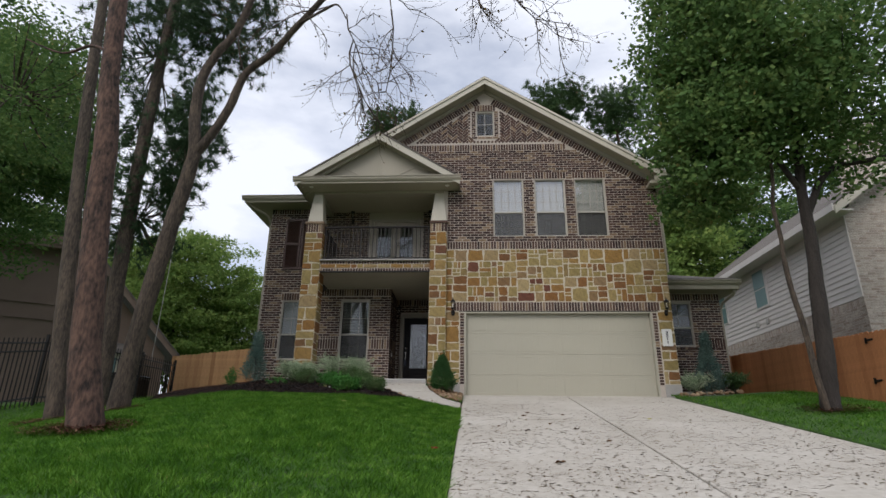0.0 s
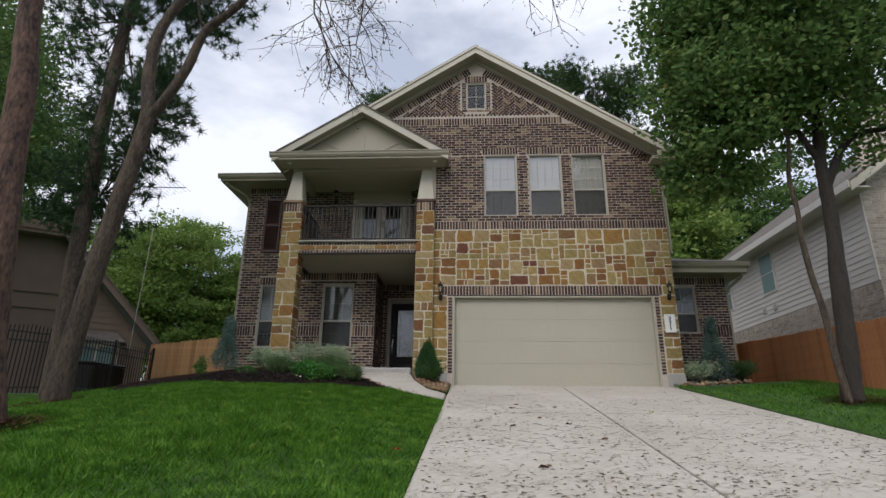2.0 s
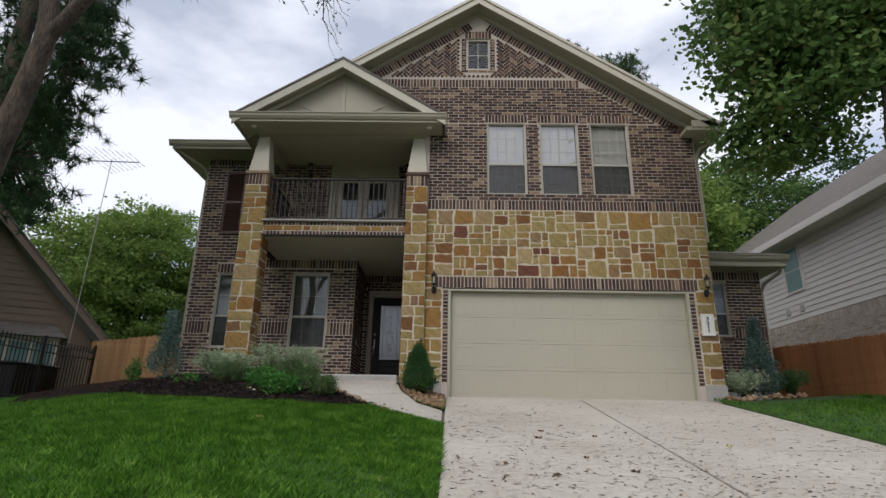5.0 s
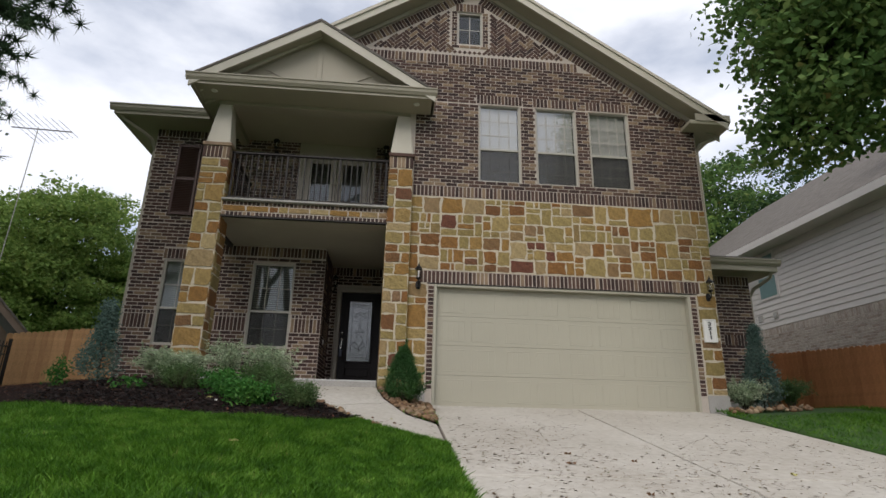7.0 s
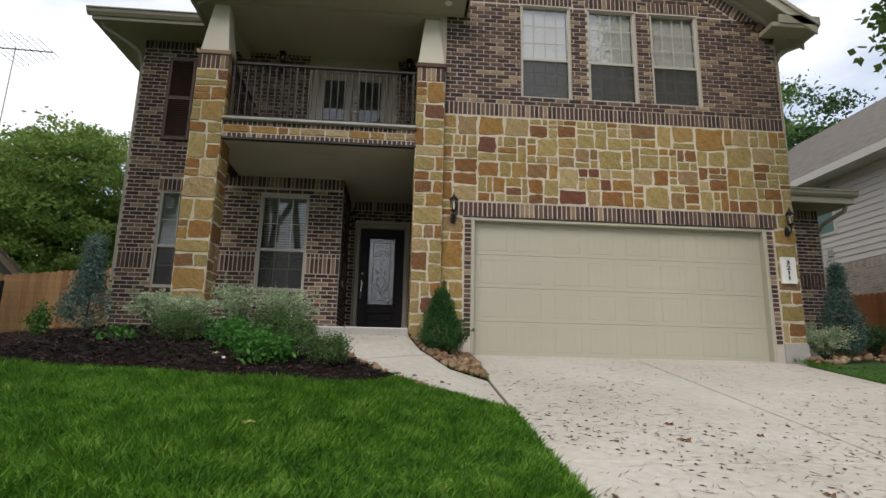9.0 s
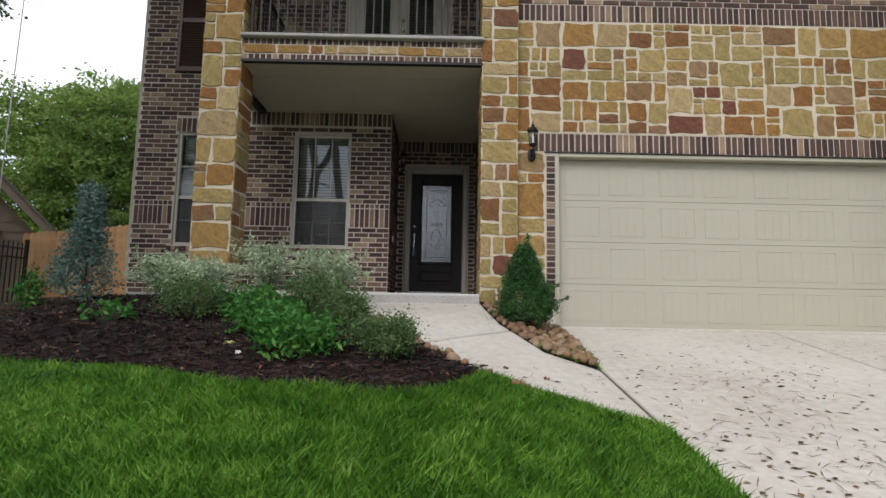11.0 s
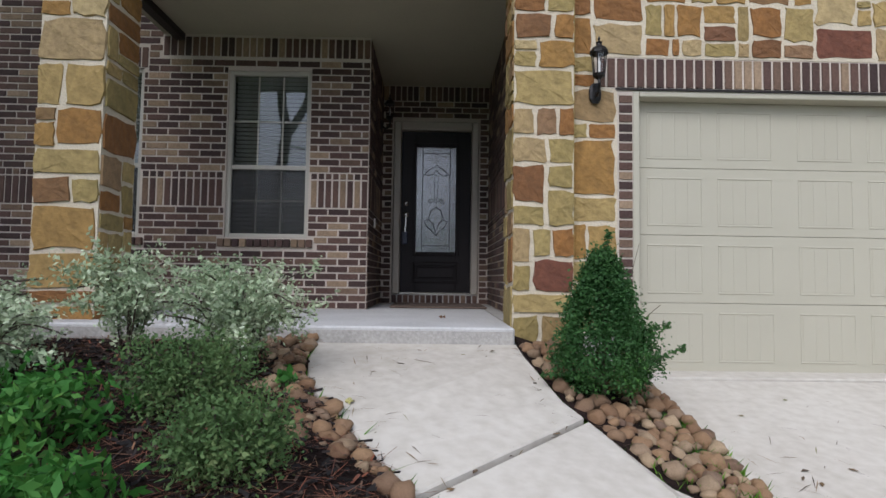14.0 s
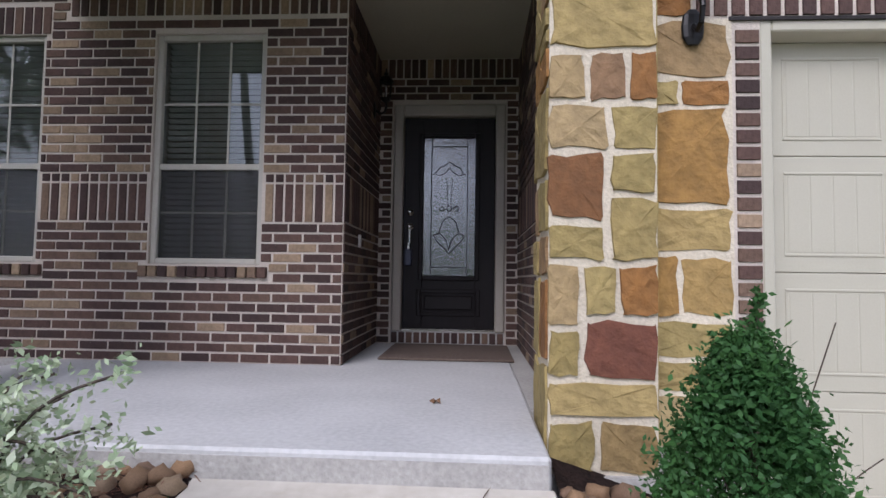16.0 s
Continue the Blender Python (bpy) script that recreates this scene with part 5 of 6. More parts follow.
# ---- fences and neighbours ----
def board_fence(name, a, b, top_a, top_b, low_a, low_b, mat, label, gate=()):
    f = thing(name, label, "fence")
    a, b = Vector((*a, 0)), Vector((*b, 0))
    L = (b - a).length
    d = (b - a) / L
    nrm = Vector((d.y, -d.x, 0))
    n = round(L / 0.142)
    rng = random.Random(len(name) + n)
    ang = math.degrees(math.atan2(d.y, d.x))
    for i in range(n):
        t = (i + 0.5) / n
        p = a + d * L * t
        zt, zl = top_a + (top_b - top_a) * t + rng.uniform(-0.012, 0.012), low_a + (low_b - low_a) * t
        bm = bmesh.new()
        w, th = L / n * 0.485, 0.009
        pr = [(-w, zl), (w, zl), (w, zt - 0.035), (w - 0.03, zt), (-w + 0.03, zt), (-w, zt - 0.035)]
        q = prism(pr, -th, th)
        part("board", q, mat, f, m=pose(p.x, p.y, 0, 0, 0, ang + rng.uniform(-0.8, 0.8)))
    for h in (0.25, 1.0, 1.6):
        p0, p1 = a + nrm * -0.05, b + nrm * -0.05
        z0, z1 = low_a + h * (top_a - low_a) / 1.85, low_b + h * (top_b - low_b) / 1.85
        part("rail", add_cyl(bmesh.new(), (p0.x, p0.y, z0), (p1.x, p1.y, z1), 0.03, 0.03, 4), mat, f)
    for t, zz in gate:
        p = a + d * L * t + nrm * 0.02
        z = low_a + (low_b - low_a) * t + zz
        bm = box(-0.02, 0.16, -0.01, 0.01, -0.02, 0.02, bevel=0.003)
        add_box(bm, -0.05, -0.01, -0.012, 0.012, -0.06, 0.06)
        part("hinge", bm, black_metal, f, "black strap hinge", m=pose(p.x, p.y, z, 0, 0, ang))
    return f


def build_fences():
    board_fence("wood_fence", (-10.65, 19.5), (-6.1, 19.6), 4.14, 4.62, 2.5, 2.65, cedar_mat, "new cedar board fence beside the house", ((0.97, 1.45),))
    board_fence("wood_gate_fence", (7.2, 17.6), (7.95, 17.5), 3.95, 3.95, 2.4, 2.4, cedar_red, "red-brown wooden gate beside the side wing", ((0.05, 1.1), (0.05, 0.4)))
    board_fence("boundary_fence", (7.95, 17.5), (8.02, 10.4), 3.95, 3.50, 2.4, 2.05, cedar_red, "red-brown wooden boundary fence with gate hardware", ((0.83, 1.3), (0.83, 0.5)))
    f = thing("iron_fence", "black iron picket fence beside the lawn", "fence")
    ya, yb, x = 7.0, 19.3, -10.4
    n = 96
    def gz(y):
        return land(x, y)
    for i in range(n + 1):
        y = ya + (yb - ya) * i / n
        w = 0.03 if i % 16 == 0 else 0.009
        part("picket", box(x - w, x + w, y - w, y + w, gz(y) - 0.05, gz(y) + (1.62 if w < 0.02 else 1.7)), black_metal, f)
    for h in (0.2, 1.3, 1.5):
        for k in range(6):
            y0, y1 = ya + (yb - ya) * k / 6, ya + (yb - ya) * (k + 1) / 6
            part("rail", add_cyl(bmesh.new(), (x, y0, gz(y0) + h), (x, y1, gz(y1) + h), 0.018, 0.018, 4), black_metal, f)
    for y in (17.2, 18.1):
        b = thing("waste_bin", "black wheeled waste bin behind the iron fence", "bin", "bins", at=(-11.0, y, land(-11, y)))
        bm = box(-0.3, 0.3, -0.33, 0.33, 0.05, 0.95, bevel=0.04)
        part("body", bm, black_metal, b)
        part("lid", box(-0.32, 0.32, -0.36, 0.36, 0.955, 1.03, bevel=0.03), black_metal, b)


def siding(bm, m, u0, u1, v0, v1, clip=None, step=0.16):
    v = v0
    while v < v1 - 0.01:
        a, b = (u0, u1) if clip is None else clip(v + step / 2)
        if b - a > 0.1:
            mm = m @ Matrix.Translation((0, v, 0))
            vs = [bm.verts.new(mm @ Vector(c)) for c in ((a, 0, 0.018), (b, 0, 0.018), (b, step, 0.0), (a, step, 0.0), (a, 0, 0), (b, 0, 0))]
            bm.faces.new(vs[:4]), bm.faces.new((vs[4], vs[5], vs[1], vs[0]))
        v += step


def build_neighbours():
    h = thing("neighbour_house", "white sided house with pale brick base", "house")
    X, Y0, Y1 = 10.35, 14.75, 27.0
    part("side_wall", box(X, X + 0.2, Y0, Y1, 1.8, 7.6), mortar, h)
    part("front_wall", box(X + 0.2, X + 11, Y0, Y0 + 0.2, 1.8, 10.5), mortar, h)
    m = frame_of((X, 0, 0), (0, -1, 0), (-1, 0, 0))
    bm = bmesh.new()
    siding(bm, m, -Y1, -Y0 - 0.1, 5.12, 7.55)
    part("siding", bm, siding_white, h, "white lap siding")
    part("corner_board", box(X - 0.03, X + 0.0, Y0, Y0 + 0.1, 5.12, 7.55), siding_white, h)
    sp = courses(-Y1, -Y0, 2.0, 4.9) + soldiers(-Y1, -Y0, 4.9, 5.11)
    lay_bricks(h, m, sp, (-15, 4.5), 0, many=pale_brick)
    mf = frame_of((0, Y0, 0), (1, 0, 0), (0, -1, 0))
    lay_bricks(h, mf, courses(X, X + 6, 2.0, 10.2, [], lambda v: (X if v < 7.6 else X + (v - 7.6) * 1.4, X + 6)), (X, 4), 0, many=pale_brick)
    roof = roof_slab("roof", [(X - 0.5, Y0 - 0.4, 7.62), (X - 0.5, Y1 + 0.4, 7.62), (X + 5.5, Y1 + 0.4, 12.0), (X + 5.5, Y0 - 0.4, 12.0)], 0.08, shingle_mat, h)
    part("fascia", box(X - 0.55, X - 0.5, Y0 - 0.4, Y1 + 0.4, 7.42, 7.62), siding_white, h)
    part("soffit", box(X - 0.5, X, Y0 - 0.4, Y1, 7.42, 7.46), siding_white, h)
    a = [(X - 0.5, 7.56), (X + 5.5, 11.94), (X + 5.5, 11.70), (X - 0.5, 7.32)]
    part("rake_board", prism(a, Y0 - 0.44, Y0 - 0.40), pale_trim, h)
    for y in (19.75, 22.95):
        w = part("window", box(X - 0.035, X + 0.005, y - 0.45, y + 0.45, 5.95, 7.35, bevel=0.004), siding_white, h)
        part("upper_sash", box(X - 0.045, X - 0.03, y - 0.37, y + 0.37, 6.66, 7.28), teal_screen, w)
        part("lower_sash", box(X - 0.04, X - 0.025, y - 0.37, y + 0.37, 6.02, 6.62), teal_screen, w)
    for y in (19.6, 20.3):
        part("vent", box(X - 0.05, X - 0.01, y - 0.09, y + 0.09, 5.35, 5.55, bevel=0.01), grey_concrete, h)
    part("wall_lamp", box(X + 0.75, X + 0.95, Y0 - 0.2, Y0 - 0.01, 4.25, 4.6, bevel=0.05), black_metal, h)
    g = thing("neighbour_garage", "brown stucco house with sloping gable", "house")
    part("front_wall", prism([(-15, 1.5), (-0.45, 1.5), (-0.45, 4.55), (-3.9, 8.35), (-15, 8.35)], 0, 0.2), stucco_brown, g)
    part("side_wall", box(-0.65, -0.45, 0.2, 7, 1.5, 4.5), stucco_brown, g)
    bm = bmesh.new()
    siding(bm, frame_of((0, 0, 0), (1, 0, 0), (0, -1, 0)), -4, -0.5, 4.3, 8.0, lambda v: (-3.6, -0.5 - max(0, (v - 4.4)) * 0.92), 0.24)
    part("siding", bm, stucco_brown, g)
    for z in (6.2, 5.6):
        part("band", box(-15, -3.6, -0.05, 0, z, z + 0.14), stucco_brown, g)
    part("rake_board", prism([(0.1, 4.50), (0.1, 4.22), (-3.9, 8.45), (-3.9, 8.78)], -0.5, -0.45), stucco_brown, g)
    part("rake_soffit", prism([(0.1, 4.40), (0.1, 4.34), (-3.9, 8.5), (-3.9, 8.58)], -0.45, 0.2), stucco_brown, g)
    roof_slab("roof", [(0.15, -0.55, 4.5), (0.15, 7, 4.5), (-3.9, 7, 8.86), (-3.9, -0.55, 8.86)], 0.07, shingle_mat, g)
    part("flat_roof", box(-15, -3.9, -0.45, 7, 8.6, 8.86), shingle_mat, g)
    part("eave", box(-15, -3.9, -0.55, -0.5, 8.5, 8.84), stucco_brown, g)
    part("eave_soffit", box(-15, -3.9, -0.5, 0, 8.36, 8.5), stucco_brown, g)
    bay = part("bay_window", box(-3.4, -1.35, -0.5, 0, 2.0, 4.5), pale_trim, g)
    part("bay_roof", roof_piece((-3.6, -1.15, -0.75, 0, 4.5, 4.95)), shingle_mat, bay)
    for x in (-3.3, -2.65, -2.0):
        part("pane", box(x, x + 0.52, -0.53, -0.49, 2.5, 4.3), teal_screen, bay)
    g.matrix_world = pose(-12.25, 22.75, 0, 0, 0, 32)
    a = thing("tv_antenna", "thin metal television antenna on a tall mast", "antenna")
    ax, ay, az = -11.6, 20.0, 10.3
    part("mast", add_cyl(bmesh.new(), (ax - 0.1, ay, 4.0), (ax, ay, az), 0.014, 0.012, 8), grey_concrete, a)
    part("boom", add_cyl(bmesh.new(), (ax - 0.75, ay, az - 0.05), (ax + 0.95, ay, az - 0.1), 0.018, 0.018, 6), rail_metal, a)
    for i in range(9):
        x = ax - 0.6 + i * 0.18
        l = 0.75 - 0.05 * i
        part("element", add_cyl(bmesh.new(), (x - 0.3 * l, ay - l, az + 0.25 * l), (x + 0.3 * l, ay + l, az - 0.25 * l), 0.006, 0.006, 5), rail_metal, a)


def roof_piece(q):
    x0, x1, y0, y1, z0, z1 = q
    bm = bmesh.new()
    v = [bm.verts.new(c) for c in ((x0, y0, z0), (x1, y0, z0), (x1, y1, z0), (x0, y1, z0), (x0 + 0.4, y1, z1), (x1 - 0.4, y1, z1))]
    for f in ((0, 1, 5, 4), (1, 2, 5), (3, 0, 4), (0, 3, 2, 1), (2, 3, 4, 5)):
        bm.faces.new([v[i] for i in f])
    return bm


# ---- trees and plants ----
def tube(bm, pts, radii, seg=10, wob=0.0, rng=None):
    """A limb of changing thickness through the points."""
    pts = [Vector(p) for p in pts]
    rings = []
    for i, p in enumerate(pts):
        d = (pts[min(i + 1, len(pts) - 1)] - pts[max(i - 1, 0)]).normalized()
        q = d.to_track_quat("Z", "Y")
        ring = []
        for k in range(seg):
            t = 2 * math.pi * k / seg
            r = radii[i] * (1 + (wob * (rng.random() - 0.5) if rng else 0))
            ring.append(bm.verts.new(p + q @ Vector((r * math.cos(t), r * math.sin(t), 0))))
        rings.append(ring)
    for a, b in zip(rings, rings[1:]):
        off = min(range(seg), key=lambda s: sum((a[k].co - b[(k + s) % seg].co).length for k in range(0, seg, 3)))
        for k in range(seg):
            f = bm.faces.new((a[k], a[(k + 1) % seg], b[(k + 1 + off) % seg], b[(k + off) % seg]))
            f.smooth = True
    bm.faces.new(rings[0][::-1]), bm.faces.new(rings[-1])
    return bm


def smooth_line(pts, n):
    out = []
    for i in range(len(pts) - 1):
        p0, p1, p2, p3 = [Vector(pts[max(0, min(len(pts) - 1, j))]) for j in (i - 1, i, i + 1, i + 2)]
        for k in range(n):
            t = k / n
            out.append(0.5 * ((2 * p1) + (p2 - p0) * t + (2 * p0 - 5 * p1 + 4 * p2 - p3) * t * t + (3 * p1 - p0 - 3 * p2 + p3) * t ** 3))
    out.append(Vector(pts[-1]))
    return out


def limb(bm, pts, r0, r1, seg=10, n=5, rng=None, wob=0.12):
    line = smooth_line(pts, n)
    return tube(bm, line, [r0 + (r1 - r0) * i / (len(line) - 1) for i in range(len(line))], seg, wob, rng)


def leaves(centres, spread, per, size, rng, flat=0.6, aspect=0.55):
    """Corner array of folded leaf shapes round the centres."""
    c = np.repeat(np.asarray(centres, float), per, axis=0)
    n = len(c)
    sp = np.asarray(spread, float)
    c = c + rng.normal(0, 1, (n, 3)) * sp
    d = rng.normal(0, 1, (n, 3))
    d[:, 2] *= flat
    d /= np.linalg.norm(d, axis=1)[:, None]
    u = rng.normal(0, 1, (n, 3))
    u[:, 2] *= flat
    s = np.cross(d, u)
    s /= np.linalg.norm(s, axis=1)[:, None] + 1e-6
    ln = (size * (0.6 + 0.8 * rng.random(n)))[:, None]
    w = ln * aspect * 0.5
    co = np.empty((n, 4, 3))
    co[:, 0], co[:, 2] = c - d * ln * 0.5, c + d * ln * 0.5
    co[:, 1], co[:, 3] = c + s * w - d * ln * 0.05, c - s * w - d * ln * 0.05
    return co


def clumps(centre, radii, n, rng, shell=0.42):
    """Points in an uneven ellipsoid, thicker towards its skin."""
    d = rng.normal(0, 1, (n, 3))
    d /= np.linalg.norm(d, axis=1)[:, None]
    r = shell + (1 - shell) * rng.random(n) ** 0.6
    bump = 1 + 0.22 * np.sin(5 * d[:, 0] + 2) * np.cos(4 * d[:, 2] + 1) + 0.15 * np.sin(9 * d[:, 1] + 3 * d[:, 0])
    return np.asarray(centre) + d * (r * bump)[:, None] * np.asarray(radii)


def needles(centres, per, length, rng, width=0.012):
    c = np.repeat(np.asarray(centres, float), per, axis=0)
    n = len(c)
    d = rng.normal(0, 1, (n, 3))
    d /= np.linalg.norm(d, axis=1)[:, None]
    s = np.cross(d, rng.normal(0, 1, (n, 3)))
    s /= np.linalg.norm(s, axis=1)[:, None] + 1e-6
    ln = (length * (0.6 + 0.6 * rng.random(n)))[:, None]
    co = np.empty((n, 3, 3))
    co[:, 0], co[:, 1], co[:, 2] = c - s * width, c + s * width, c + d * ln
    return co


def spray(bm, start, way, length, depth, pts, rr):
    """A branching twig; its outer points gather leaves."""
    line, p, d = [Vector(start)], Vector(start), Vector(way).normalized()
    for _ in range(4):
        d = (d + Vector((rr.gauss(0, 0.28), rr.gauss(0, 0.28), rr.gauss(-0.06, 0.22)))).normalized()
        p = p + d * length / 4
        line.append(p.copy())
    r = 0.0045 * (depth + 1) ** 1.1
    tube(bm, line, [r, r * 0.9, r * 0.8, r * 0.7, r * 0.55], 4)
    if depth == 0:
        pts += [tuple(q) for q in line[2:]]
        return
    for q in line[1:]:
        for _ in range(2):
            nd = (d + Vector((rr.gauss(0, 0.7), rr.gauss(0, 0.7), rr.gauss(-0.1, 0.6)))).normalized()
            spray(bm, q, nd, length * rr.uniform(0.45, 0.7), depth - 1, pts, rr)


def tree(name, label, limbs, bark, crowns, leaf_mat, size, seed, pine=False, aspect=0.55, sprays=()):
    """limbs: (points, r0, r1); crowns: (centre, radii, clumps, per, spread)."""
    rng, rr = np.random.default_rng(seed), random.Random(seed)
    t = thing(name, label, "tree")
    for i, (pts, r0, r1) in enumerate(limbs):
        bm = limb(bmesh.new(), pts, r0, r1, 12 if r0 > 0.1 else 7, 5, rr)
        part("trunk" if i == 0 else "limb", bm, bark, t)
    out = []
    bm = bmesh.new()
    for centre, radii, n, per, spread in crowns:
        cl = clumps(centre, radii, n, rng)
        if pine:
            for q in cl[:: 1]:
                sub = q + rng.normal(0, 1, (6, 3)) * spread
                out.append(needles(sub, per, size, rng, size * 0.05))
        else:
            out.append(leaves(cl, np.array((1.15, 1.15, 0.42)) * spread, per, size, rng, 0.65, aspect))
        for q in cl[:: max(1, n // 26)]:
            c = Vector(centre) + (Vector(q) - Vector(centre)) * 0.15
            c.z = min(c.z, centre[2])
            mid = (c + Vector(q)) / 2 + Vector((0, 0, -0.1 * max(radii)))
            limb(bm, [c, mid, Vector(q)], 0.02 * max(radii) ** 0.5 * 0.8, 0.006, 5, 3, rr)
    pts = []
    for start, way, ln, depth in sprays:
        spray(bm, start, way, ln, depth, pts, rr)
    if pts:
        out.append(leaves(np.array(pts)[:: 2], 0.035, 1, size, rng, 0.8, aspect))
    tagged(part("twig", bm, bark, t), kind="stuff")
    tagged(polys("crown", np.concatenate(out), 3 if pine else 4, leaf_mat, t), "", "", "", "")
    return t


def straw_ring(x0, y0, r, n, seed):
    rng = random.Random(seed)
    co = []
    for _ in range(n):
        a, d = rng.uniform(0, 6.283), 0.12 + (r - 0.12) * rng.random()
        x, y = x0 + d * math.cos(a), y0 + d * math.sin(a)
        t, ln, w = rng.uniform(0, 6.283), rng.uniform(0.05, 0.16), rng.uniform(0.002, 0.006)
        c, q = math.cos(t), math.sin(t)
        z, dz = land(x, y) + rng.uniform(0.03, 0.07), rng.uniform(-0.02, 0.02)
        co += [(x - q * w, y + c * w, z), (x + q * w, y - c * w, z), (x + c * ln + q * w, y + q * ln - c * w, z + dz), (x + c * ln - q * w, y + q * ln + c * w, z + dz)]
    tagged(polys("pine_straw", co, 4, needle_litter), "reddish brown pine needles round a trunk", "pine straw", "", "stuff")


def build_trees():
    straw_ring(-4.15, 6.0, 0.55, 1500, 1)
    straw_ring(-5.75, 7.7, 0.5, 1200, 2)
    straw_ring(-5.58, 8.7, 0.45, 900, 3)
    straw_ring(6.2, 10.05, 0.6, 1200, 4)
    z = land(-4.15, 6.05)
    tree("pine_tree", "tall pine with reddish plated bark on the lawn", [([(-4.13, 6.05, z - 0.1), (-4.16, 6.05, z + 0.15), (-4.32, 6.05, 2.33), (-4.5, 6.05, 3.62), (-4.67, 6.05, 5.09), (-4.91, 6.05, 6.75), (-5.5, 6.2, 12), (-5.8, 6.3, 16)], 0.195, 0.085), ([(-4.85, 6.05, 6.3), (-5.3, 6.2, 6.6), (-5.9, 6.4, 6.65), (-6.6, 6.5, 7.0)], 0.03, 0.01)], bark_pine, [((-5.8, 6.3, 17), (2.6, 2.6, 2.4), 60, 40, 0.28)], leaf_pine, 0.22, 1, True)
    z = land(-5.53, 8.7)
    fork = (-5.03, 8.75, 6.45)
    tree("oak_tree", "leaning forked tree with grey furrowed bark and sparse twigs", [
        ([(-5.52, 8.75, z - 0.1), (-5.50, 8.75, z + 0.3), (-5.47, 8.75, 2.6), (-5.36, 8.75, 3.7), (-5.2, 8.75, 4.85), (-5.04, 8.75, 6.0), fork, (-5.13, 8.75, 7.1), (-5.12, 8.75, 7.9), (-4.9, 8.75, 8.5), (-4.5, 8.75, 9.3), (-3.9, 8.6, 12)], 0.17, 0.06),
        ([(-5.0, 8.75, 6.3), (-4.77, 8.75, 6.65), (-4.5, 8.75, 7.25), (-4.28, 8.75, 8.0), (-3.81, 8.7, 8.4), (-3.33, 8.6, 8.95), (-2.45, 8.3, 9.75), (-1.2, 8.0, 10.8)], 0.095, 0.045),
        ([(-3.3, 8.6, 9.0), (-2.6, 8.0, 8.8), (-2.3, 7.7, 8.6), (-2.1, 7.6, 8.2)], 0.03, 0.008),
        ([(-2.45, 8.3, 9.75), (-1.7, 7.8, 9.3), (-1.4, 7.5, 8.7), (-1.3, 7.4, 8.2)], 0.03, 0.008),
        ([(-4.36, 8.75, 8.1), (-4.45, 8.6, 8.7), (-4.3, 8.6, 9.3)], 0.02, 0.006),
        ([(-1.2, 8.0, 10.8), (0.0, 7.4, 9.6), (0.4, 7.2, 8.7), (1.0, 7.1, 7.7)], 0.03, 0.006)],
        bark_grey, [((-2, 8, 13.5), (4, 3, 1.2), 260, 8, 0.25)], leaf_dry, 0.05, 2, sprays=[((-2.1, 7.6, 8.3), (0.1, -0.1, -1), 1.5, 2), ((-1.9, 7.4, 7.6), (0.5, 0, -0.8), 1.3, 2), ((-1.3, 7.4, 8.2), (0.1, 0, -1), 1.5, 2), ((-2.4, 7.7, 8.6), (-0.4, 0, -0.8), 1.3, 2), ((-1.3, 7.3, 8.4), (0.6, 0, -0.5), 1.1, 1), ((0.4, 7.2, 8.6), (0.6, -0.1, -0.7), 1.3, 2), ((0.2, 7.3, 9.0), (-0.1, 0, -1), 1.2, 2), ((1.0, 7.1, 7.7), (0.8, 0, -0.4), 0.9, 1)])
    tree("slender_pine", "straight dark-barked pine behind the first tree", [([(-5.74, 7.7, land(-5.74, 7.7) - 0.1), (-5.76, 7.7, 1.8), (-5.9, 7.7, 2.72), (-6.04, 7.7, 3.75), (-6.26, 7.7, 5.45), (-6.44, 7.7, 7.05), (-6.58, 7.7, 8.6), (-7.1, 7.8, 14)], 0.125, 0.075)], bark_grey, [((-8.6, 8.6, 7.6), (1.5, 1.4, 1.7), 150, 50, 0.22)], leaf_green, 0.08, 3)
    tree("far_pine", "tall leaning pine with hanging needle tufts", [([(-7.72, 11.5, 1.8), (-7.76, 11.5, 3.44), (-7.84, 11.5, 5.05), (-7.9, 11.5, 8.1), (-7.86, 11.5, 11.7), (-7.6, 11.5, 17)], 0.19, 0.11), ([(-7.4, 11.5, 9.5), (-6.9, 11.3, 8.8), (-6.5, 11.2, 8.3)], 0.04, 0.015), ([(-7.0, 11.5, 12.0), (-6.2, 11.3, 11.6), (-5.7, 11.2, 10.8)], 0.04, 0.015)], bark_grey,
        [((-6.75, 11.3, 8.0), (0.7, 0.7, 1.5), 70, 34, 0.16), ((-6.2, 11.3, 11.4), (1.5, 1.2, 1.3), 90, 34, 0.18), ((-8.3, 12, 11), (1.6, 1.6, 2.6), 120, 34, 0.22), ((-8.0, 12, 6.4), (1.0, 1.2, 1.3), 50, 30, 0.2)], leaf_pine, 0.20, 4, True)
    z = land(6.3, 10.1)
